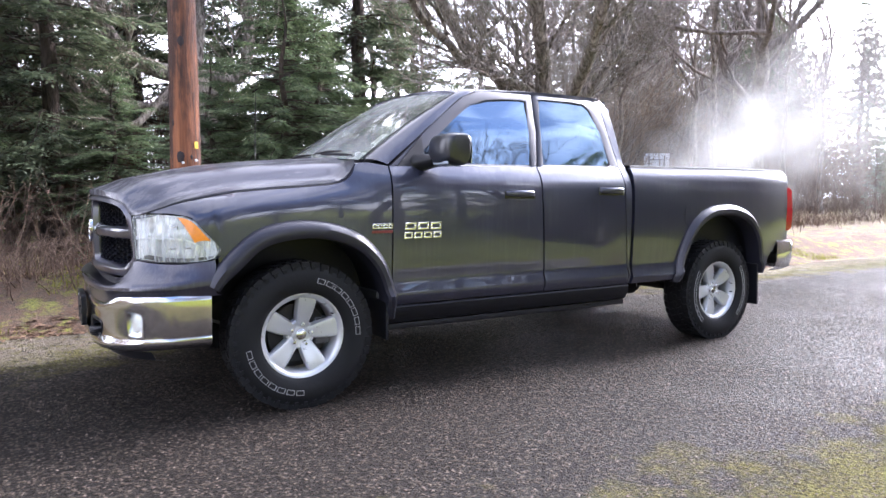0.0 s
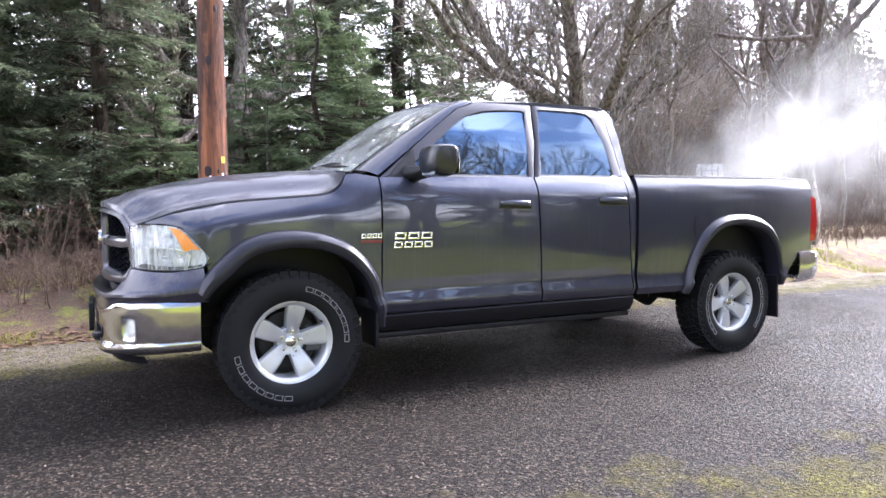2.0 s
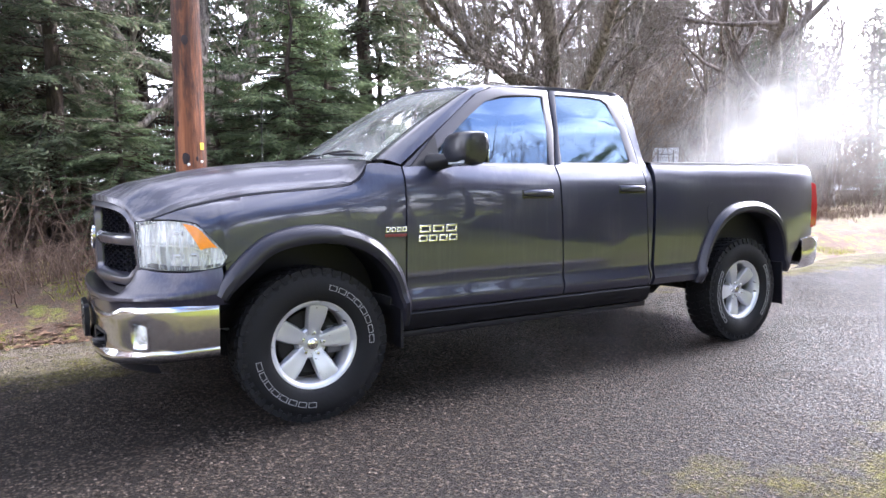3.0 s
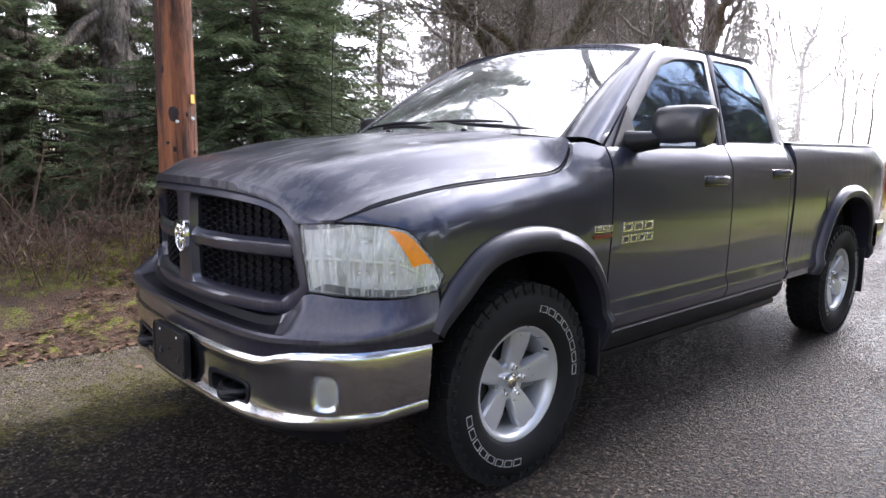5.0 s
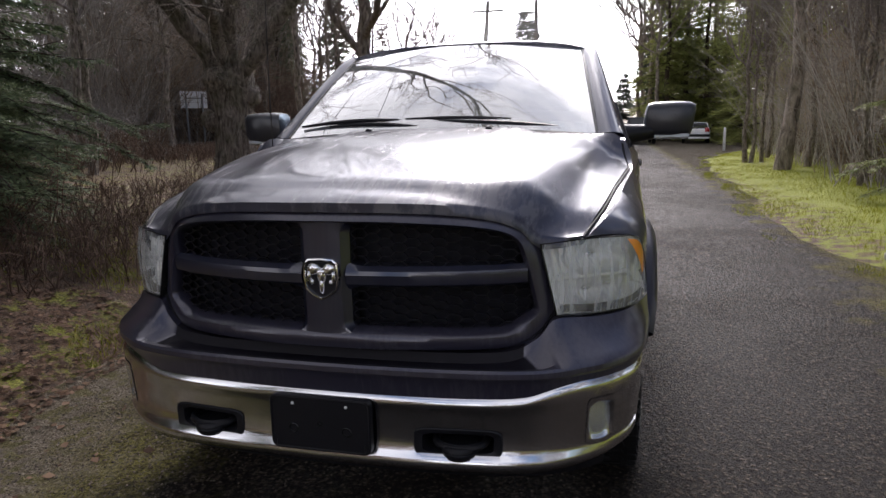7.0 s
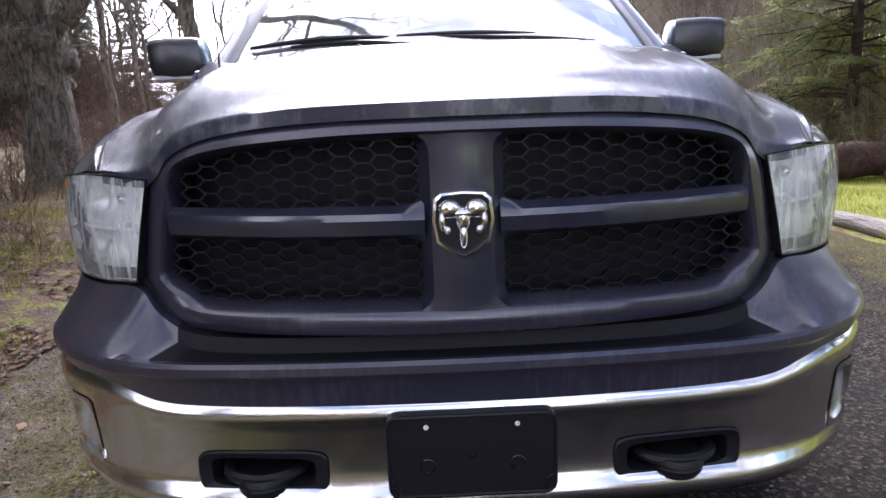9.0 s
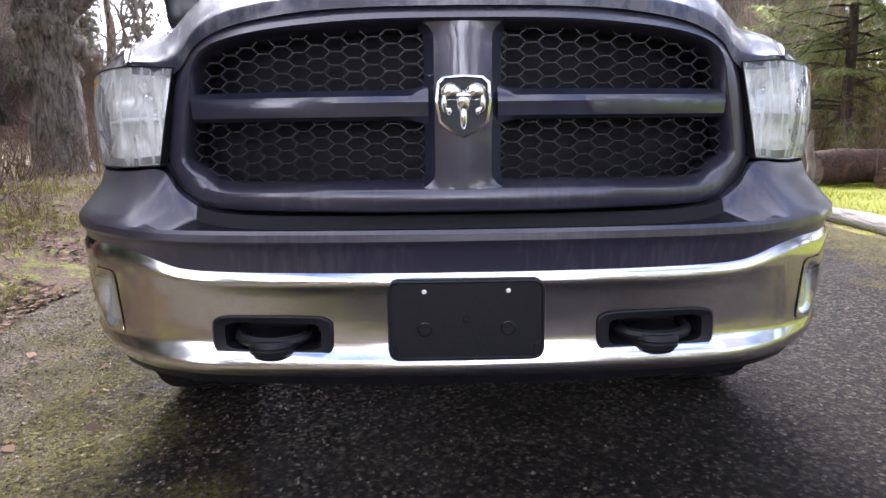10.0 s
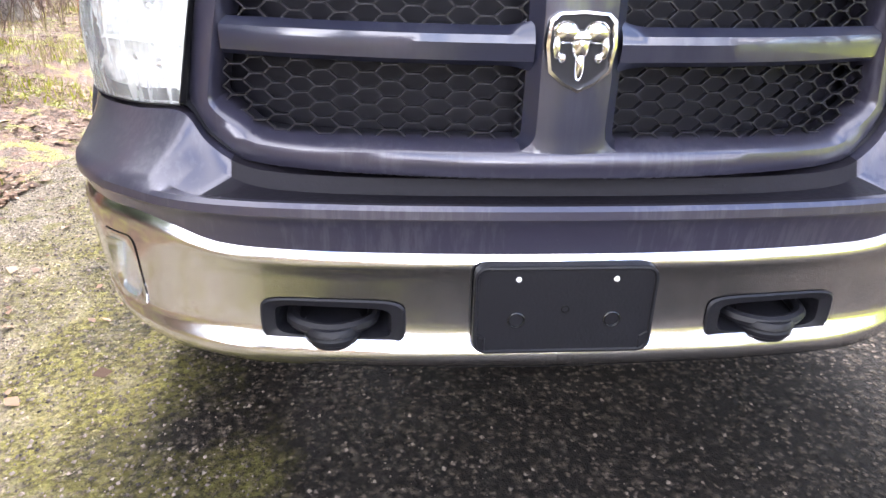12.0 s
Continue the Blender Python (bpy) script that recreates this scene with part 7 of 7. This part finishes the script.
def shrub(x, y, height, spread, count, seed, label):
    """A sunlit shrub: a few bent stems and many small leaves in loose clumps."""
    rng = random.Random(seed)
    bush = thing("shrub", label, "shrub", "sunlit shrubs", (x, y, land_z(x, y) - 0.03))
    wood, green = Soup(), Soup()
    for _ in range(9):
        d = Vector((rnd(rng, -0.6, 0.6), rnd(rng, -0.6, 0.6), 1)).normalized()
        pts = [Vector((rnd(rng, -0.15, 0.15), rnd(rng, -0.15, 0.15), 0))]
        for q in range(5):
            d = (d + Vector((rnd(rng, -1, 1), rnd(rng, -1, 1), 0.1)) * 0.22).normalized()
            pts.append(pts[-1] + d * height * rnd(rng, 0.14, 0.22))
        wood.tube(pts, [0.016, 0.013, 0.010, 0.008, 0.006, 0.003], 4)
        for q in range(1, 6):
            for _ in range(4):
                c = pts[q] + Vector((rng.gauss(0, 1), rng.gauss(0, 1), rng.gauss(0, 0.6))) * spread * 0.34
                wood.tube([pts[q], (pts[q] + c) / 2 + Vector((0, 0, 0.04)), c], [0.005, 0.004, 0.002], 3)
                for _ in range(count):
                    p = c + Vector((rng.gauss(0, 1), rng.gauss(0, 1), rng.gauss(0, 0.8))) * spread * 0.14
                    a = Vector((rng.gauss(0, 1), rng.gauss(0, 1), rng.gauss(0, 1))).normalized() * rnd(rng, 0.014, 0.034)
                    b = a.orthogonal() * 0.55
                    green.quad(p - a, p - b, p + a, p + b)
    wood.part("stem", BRUSH, bush)
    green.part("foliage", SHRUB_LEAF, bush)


for n, (x, y, h, w, c) in enumerate(((8.6, -8.0, 2.2, 1.1, 26), (9.8, -8.9, 3.0, 1.4, 28), (11.2, -8.4, 2.4, 1.2, 26), (8.2, -9.8, 2.6, 1.3, 26), (12.8, -9.8, 3.2, 1.5, 28), (14.8, -9.2, 2.2, 1.2, 24),
                                    (17.5, -9.6, 2.4, 1.3, 24), (21.5, -9.2, 2.6, 1.4, 24), (26.0, -9.4, 3.0, 1.6, 24), (31.0, -10.0, 3.2, 1.8, 24), (36.0, -10.4, 3.4, 2.0, 24), (13.5, -7.4, 1.2, 0.7, 18))):
    shrub(x, y, h, w, c, 300 + n, "yellow-green sunlit shrub at the wood edge")

STONES = island_material("loose_stones", (0.022, 0.018, 0.015), (0.32, 0.262, 0.213), 0.8, 0.0)
rng = random.Random(123)
soup = Soup()
for k in range(60000):
    x, y = rnd(rng, -2.6, 7.0), rnd(rng, -3.6, 2.3)
    if k % 2:
        y = rng.choice((road_left(x) - abs(rng.gauss(0, 0.5)), road_right(x) + abs(rng.gauss(0, 0.7))))
    if k % 5 == 0:
        x = rnd(rng, -2.6, 3.0)
        y = 0.32 * x + 1.3 + rng.gauss(0, 0.45)
    r = 0.0018 + 0.0058 * rng.random() ** 3
    c = Vector((x, y, land_z(x, y) + r * 0.35))
    a = rng.random() * 6.283
    ring = [c + Vector((math.cos(a + 1.571 * j) * r * rnd(rng, 0.8, 1.5), math.sin(a + 1.571 * j) * r * rnd(rng, 0.7, 1.2), rnd(rng, -0.2, 0.2) * r)) for j in range(4)]
    top = c + Vector((rnd(rng, -0.3, 0.3) * r, rnd(rng, -0.3, 0.3) * r, r * 0.8))
    n = len(soup.v)
    soup.v += ring + [top]
    soup.f += [(n, n + 1, n + 4), (n + 1, n + 2, n + 4), (n + 2, n + 3, n + 4), (n + 3, n, n + 4)]
tagged(soup.part("loose_stones", STONES, smooth=False), "loose pale stones scattered over the road", "stones", kind="stuff")
thicket("brush", [(13 + 1.9 * k, 9.0 + 0.5 * k, 60, 1.6) for k in range(17)] + [(16 + 2.6 * k, 13 + 0.5 * k, 60, 2.2) for k in range(12)], 54, 5.0, "tall grey leafless thicket beyond the road")
thicket("brush", [(12 + 1.7 * k, -8.3 - 0.20 * k + 0.8 * math.sin(k * 1.9), 110, 1.3) for k in range(17)], 56, 5.0, "tall brown saplings crowding the wood edge", 1.5, TAN_BRUSH)
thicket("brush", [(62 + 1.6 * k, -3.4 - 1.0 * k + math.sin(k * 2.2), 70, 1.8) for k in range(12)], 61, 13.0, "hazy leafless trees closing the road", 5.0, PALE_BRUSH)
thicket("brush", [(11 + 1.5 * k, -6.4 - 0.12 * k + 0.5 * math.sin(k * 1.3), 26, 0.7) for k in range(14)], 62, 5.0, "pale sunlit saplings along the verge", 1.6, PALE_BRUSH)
thicket("brush", [(68 + 0.4 * k, 5.5 - 1.1 * k, 70, 1.2) for k in range(9)], 64, 4.2, "low tan brush behind the parked cars", 5.0, TAN_BRUSH)
thicket("brush", [(24 + 2.1 * k, -12.5 - 0.3 * k + 1.2 * math.sin(k * 2.3), 120, 1.8) for k in range(18)], 57, 8.0, "deep brown leafless woodland behind the verge", 3.0, TAN_BRUSH)
thicket("brush", [(16 + 1.5 * k, 14.5 + 0.3 * k, 90, 1.8) for k in range(14)] + [(-10 + 2 * k, 14.5 + math.sin(k), 70, 1.5) for k in range(12)], 58, 4.5, "dark leafless woodland under the firs", 2.5)
thicket("brush", [(22 + 1.3 * k, 18.6 + 0.45 * k + math.sin(k * 1.9), 80, 1.4) for k in range(11)], 63, 8.0, "brown leafless saplings before the dark firs", 2.6, TAN_BRUSH)
thicket("brush", [(-15 - 0.8 * k, -12 + 2.1 * k, 130, 1.6) for k in range(14)], 55, 8.0, "sunlit brown thicket across the road", 3.0)
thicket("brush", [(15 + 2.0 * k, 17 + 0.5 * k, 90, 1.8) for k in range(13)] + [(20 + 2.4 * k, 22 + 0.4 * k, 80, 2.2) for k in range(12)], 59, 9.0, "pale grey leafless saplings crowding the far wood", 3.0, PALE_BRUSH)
# ---------------------------------------------------------------- parked vehicles and far things
WHITE_PAINT = plain("white_car_paint", (0.72, 0.73, 0.74), 0.3, 0, 0.04, 8, 0.0, Coat_Weight=0.8)
SILVER_BLUE = plain("silver_blue_paint", (0.30, 0.36, 0.42), 0.35, 0.3, 0.06, 8, 0.0, Coat_Weight=0.8)
NAVY_PAINT = plain("navy_car_paint", (0.022, 0.026, 0.045), 0.3, 0.2, 0.1, 8, 0.0, Coat_Weight=0.8)
DARK_GLASS = plain("dark_car_glass", (0.03, 0.035, 0.04), 0.08, 0, 0.1, 5, 0.0)
LAMP_WHITE = plain("lamp_glass", (0.7, 0.72, 0.74), 0.2, 0.3, 0.1, 30, 0.1)


def vehicle(name, label, x, y, turn, length, width, low, body, cabin, paint, bed=False, group=""):
    """A parked car: body and cabin are side outlines (along, height), nose at along = 0."""
    car = thing(name, label, "car", group, (x, y, land_z(x, y)))
    car.rotation_euler = (0, 0, radians(turn))
    h = width / 2

    def shell(outline, w0, w1, ztop):
        bm = bmesh.new()
        zmin, zmax = min(p[1] for p in outline), max(p[1] for p in outline)
        rows = []
        for k in (-1, -0.94, -0.8, 0.8, 0.94, 1):
            row = []
            for a, z in outline:
                u = (z - zmin) / (zmax - zmin)
                w = w0 + (w1 - w0) * u
                pull = 0.02 if abs(k) == 1 else 0.0
                row.append((a + (length / 2 - a) * 2 * pull, w * k, z - (0.02 if abs(k) == 1 and u > 0.8 else 0)))
            rows.append(row)
        vs = add_grid(bm, [r + [r[0]] for r in rows])
        for r in (rows[0], rows[-1]):
            bm.faces.new([bm.verts.new(p) for p in r])
        bmesh.ops.remove_doubles(bm, verts=bm.verts, dist=0.0005)
        return bm
    part("body", shell(body, h, h * 0.96, 0), paint, car, sharp=30)
    part("cabin", shell(cabin, h * 0.92, h * 0.76, 0), DARK_GLASS, car, "dark glazed cabin", sharp=30)
    a0, a1 = min(p[0] for p in cabin if p[1] > max(q[1] for q in cabin) - 0.12), max(p[0] for p in cabin if p[1] > max(q[1] for q in cabin) - 0.12)
    zt = max(p[1] for p in cabin)
    bm = bmesh.new()
    add_box(bm, (a0 - 0.02, -h * 0.77, zt - 0.05), (a1 + 0.02, h * 0.77, zt + 0.02), 0.02)
    part("roof", bm, paint, car)
    zb = min(p[1] for p in cabin)
    for s in (-1, 1):
        for a in np.linspace(min(p[0] for p in cabin) + 0.25, max(p[0] for p in cabin) - 0.12, 4):
            bm = bmesh.new()
            top = min(max(a, a0), a1)
            add_tube(bm, [(a, s * h * 0.925, zb), (top, s * h * 0.77, zt)], 0.035, 6)
            part("pillar", bm, paint, car)
    for s in (-1, 1):
        for a in (length * 0.18, length * 0.80):
            bm = bmesh.new()
            add_lathe(bm, [(0.20, 0.02), (0.22, 0.10), (0.31, 0.11), (0.34, 0.08), (0.34, -0.08), (0.31, -0.11), (0.2, -0.10)], 24, pose(a, s * (h - 0.12), 0.34, 90, 0, 0))
            wheel_p = part("wheel", bm, RUBBER, car)
            bm = bmesh.new()
            add_lathe(bm, [(0.0, 0.085), (0.10, 0.09), (0.19, 0.07), (0.21, 0.02)], 20, pose(a, s * (h - 0.12), 0.34, -90 if s > 0 else 90, 0, 0))
            part("rim", bm, ALLOY, wheel_p)
        for a, mat, nm in ((0.0, LAMP_WHITE, "headlight"), (length, RED_LENS, "tail_light")):
            bm = bmesh.new()
            z0 = 0.62 if a == 0 else 0.78
            add_box(bm, (a - 0.05, s * h * 0.78 - 0.16, z0), (a + 0.05, s * h * 0.78 + 0.12, z0 + (0.15 if a == 0 else 0.28)), 0.02)
            part(nm, bm, mat, car)
        bm = bmesh.new()
        add_box(bm, (length * 0.30, s * (h + 0.08) - 0.09, zb + 0.02), (length * 0.30 + 0.1, s * (h + 0.08) + 0.09, zb + 0.16), 0.03)
        part("wing_mirror", bm, BLACK_PLASTIC, car)
    for a, z in ((-0.04, 0.42), (length - 0.06, 0.45)):
        bm = bmesh.new()
        add_box(bm, (a, -h * 0.96, z), (a + 0.10, h * 0.96, z + 0.18), 0.04)
        part("bumper", bm, BLACK_PLASTIC, car)
    bm = bmesh.new()
    add_box(bm, (-0.015, -h * 0.5, 0.66), (0.02, h * 0.5, 0.80), 0.01)
    part("grille", bm, BLACK_PLASTIC, car)
    return car


VAN_B = [(0.0, 0.35), (0.0, 0.75), (0.08, 0.95), (0.9, 1.05), (4.5, 1.08), (4.6, 0.9), (4.6, 0.35)]
VAN_C = [(0.75, 1.04), (1.5, 1.68), (1.7, 1.74), (4.2, 1.76), (4.45, 1.70), (4.55, 1.06)]
SUV_B = [(0.0, 0.38), (0.0, 0.80), (0.10, 0.98), (1.2, 1.06), (4.5, 1.08), (4.58, 0.95), (4.58, 0.38)]
SUV_C = [(1.15, 1.04), (1.75, 1.62), (1.95, 1.70), (4.2, 1.72), (4.42, 1.64), (4.55, 1.06)]
vehicle("parked_van", "silver-blue van with a roof rack, parked facing along the road", 24.3, 1.25, -3, 4.6, 1.85, 0.3, VAN_B, VAN_C, SILVER_BLUE)
vehicle("parked_car", "pale grey estate car parked behind the van", 30.5, 1.0, -3, 4.58, 1.8, 0.3, SUV_B, SUV_C, SILVER_BLUE)
PICK_B = [(0.0, 0.5), (0.0, 1.0), (0.15, 1.12), (1.5, 1.18), (3.2, 1.2), (5.4, 1.2), (5.42, 1.0), (5.42, 0.5)]
PICK_C = [(1.4, 1.16), (2.0, 1.78), (2.2, 1.84), (3.2, 1.86), (3.4, 1.80), (3.5, 1.18)]
vehicle("parked_pickup", "dark blue pickup parked with its tailgate towards us", 51.0, -2.4, 182, 5.42, 1.95, 0.3, PICK_B, PICK_C, NAVY_PAINT)
SED_B = [(0.0, 0.32), (0.0, 0.66), (0.15, 0.80), (1.2, 0.92), (4.0, 0.98), (4.75, 0.98), (4.85, 0.80), (4.85, 0.32)]
SED_C = [(1.25, 0.90), (2.0, 1.34), (2.3, 1.42), (3.2, 1.42), (3.5, 1.36), (4.2, 0.97)]
vehicle("parked_sedan", "white sedan parked on the drive beside the trees", 51.5, -6.6, 175, 4.85, 1.85, 0.3, SED_B, SED_C, WHITE_PAINT)
# roof rack
bm = bmesh.new()
add_box(bm, (25.9, 0.35, 1.765), (28.2, 1.85, 1.85), 0.02)
tagged(part("roof_rack", bm, BLACK_PLASTIC), "dark flat load on the van's roof", "roof rack")
# white box trailer
trailer = thing("box_trailer", "white enclosed box trailer parked behind the cars", "trailer", at=(36.6, 0.2, land_z(36.6, 0.2)))
bm = bmesh.new()
add_box(bm, (0.0, -1.05, 0.45), (4.2, 1.05, 2.45), 0.17)
part("body", bm, WHITE_PAINT, trailer)
bm = bmesh.new()
add_box(bm, (-0.02, -0.55, 0.65), (0.0, 0.35, 2.2), 0.006)
part("door", bm, WHITE_PAINT, trailer)
for s in (-1, 1):
    bm = bmesh.new()
    add_lathe(bm, [(0.0, 0.09), (0.3, 0.09), (0.33, 0.05), (0.33, -0.05), (0.3, -0.09), (0.0, -0.09)], 20, pose(2.3, s * 1.08, 0.33, 90, 0, 0))
    part("wheel", bm, RUBBER, trailer)
bm = bmesh.new()
add_box(bm, (-1.1, -0.05, 0.42), (0.1, 0.05, 0.52), 0.01)
part("drawbar", bm, DARK_METAL, trailer)

# marker post, warning sign, far poles and wires
bm = bmesh.new()
add_box(bm, (33.9, -6.25, 0.0), (34.0, -6.13, 1.15), 0.02)
tagged(part("marker_post", bm, WHITE_PAINT), "white wooden marker post by the drive", "post")
warn = thing("warning_sign", "yellow diamond warning sign on a thin post", "road sign", at=(44, 1.8, 0))
bm = bmesh.new()
add_prism(bm, [(0, 0, 3.1), (0, 0.45, 2.65), (0, 0, 2.2), (0, -0.45, 2.65)], (0.01, 0, 0))
part("board", bm, YELLOW_TAG, warn)
bm = bmesh.new()
add_box(bm, (0.012, -0.03, -0.1), (0.06, 0.03, 2.9), 0.005)
part("post", bm, SIGN_POST, warn)
FAR_WOOD = bark_material("far_pole_wood", (0.09, 0.07, 0.06), (0.22, 0.18, 0.15))
for x, y, h, lean in ((36.4, 6.9, 8.1, -0.5), (42.0, 4.3, 11.0, 0.0)):
    z = land_z(x, y)
    far = thing("utility_pole", "distant wooden utility pole by the road", "utility pole", "far poles", (x, y, z))
    bm = bmesh.new()
    add_tube(bm, [(0, 0, -0.1), (0, lean * 0.5, h / 2), (0, lean, h)], [0.16, 0.14, 0.11], 10)
    part("shaft", bm, FAR_WOOD, far)
    bm = bmesh.new()
    add_box(bm, (-0.05, lean - 0.9, h - 0.6), (0.05, lean + 0.9, h - 0.5), 0.01)
    part("crossarm", bm, FAR_WOOD, far)
for z0, z1, dy in ((8.3, 8.6, 0.0), (6.4, 6.9, 0.1)):
    bm = bmesh.new()
    a, b = Vector((POLE_X, POLE_Y + dy, z0)), Vector((36.4, 6.6 + dy, z1 + 0.3))
    add_tube(bm, [a.lerp(b, k / 24) - Vector((0, 0, 1.1 * math.sin(math.pi * k / 24))) for k in range(25)], 0.009, 5)
    tagged(part("overhead_cable", bm, BLACK_PLASTIC), "thin overhead cable strung between poles", "cable", "cables")

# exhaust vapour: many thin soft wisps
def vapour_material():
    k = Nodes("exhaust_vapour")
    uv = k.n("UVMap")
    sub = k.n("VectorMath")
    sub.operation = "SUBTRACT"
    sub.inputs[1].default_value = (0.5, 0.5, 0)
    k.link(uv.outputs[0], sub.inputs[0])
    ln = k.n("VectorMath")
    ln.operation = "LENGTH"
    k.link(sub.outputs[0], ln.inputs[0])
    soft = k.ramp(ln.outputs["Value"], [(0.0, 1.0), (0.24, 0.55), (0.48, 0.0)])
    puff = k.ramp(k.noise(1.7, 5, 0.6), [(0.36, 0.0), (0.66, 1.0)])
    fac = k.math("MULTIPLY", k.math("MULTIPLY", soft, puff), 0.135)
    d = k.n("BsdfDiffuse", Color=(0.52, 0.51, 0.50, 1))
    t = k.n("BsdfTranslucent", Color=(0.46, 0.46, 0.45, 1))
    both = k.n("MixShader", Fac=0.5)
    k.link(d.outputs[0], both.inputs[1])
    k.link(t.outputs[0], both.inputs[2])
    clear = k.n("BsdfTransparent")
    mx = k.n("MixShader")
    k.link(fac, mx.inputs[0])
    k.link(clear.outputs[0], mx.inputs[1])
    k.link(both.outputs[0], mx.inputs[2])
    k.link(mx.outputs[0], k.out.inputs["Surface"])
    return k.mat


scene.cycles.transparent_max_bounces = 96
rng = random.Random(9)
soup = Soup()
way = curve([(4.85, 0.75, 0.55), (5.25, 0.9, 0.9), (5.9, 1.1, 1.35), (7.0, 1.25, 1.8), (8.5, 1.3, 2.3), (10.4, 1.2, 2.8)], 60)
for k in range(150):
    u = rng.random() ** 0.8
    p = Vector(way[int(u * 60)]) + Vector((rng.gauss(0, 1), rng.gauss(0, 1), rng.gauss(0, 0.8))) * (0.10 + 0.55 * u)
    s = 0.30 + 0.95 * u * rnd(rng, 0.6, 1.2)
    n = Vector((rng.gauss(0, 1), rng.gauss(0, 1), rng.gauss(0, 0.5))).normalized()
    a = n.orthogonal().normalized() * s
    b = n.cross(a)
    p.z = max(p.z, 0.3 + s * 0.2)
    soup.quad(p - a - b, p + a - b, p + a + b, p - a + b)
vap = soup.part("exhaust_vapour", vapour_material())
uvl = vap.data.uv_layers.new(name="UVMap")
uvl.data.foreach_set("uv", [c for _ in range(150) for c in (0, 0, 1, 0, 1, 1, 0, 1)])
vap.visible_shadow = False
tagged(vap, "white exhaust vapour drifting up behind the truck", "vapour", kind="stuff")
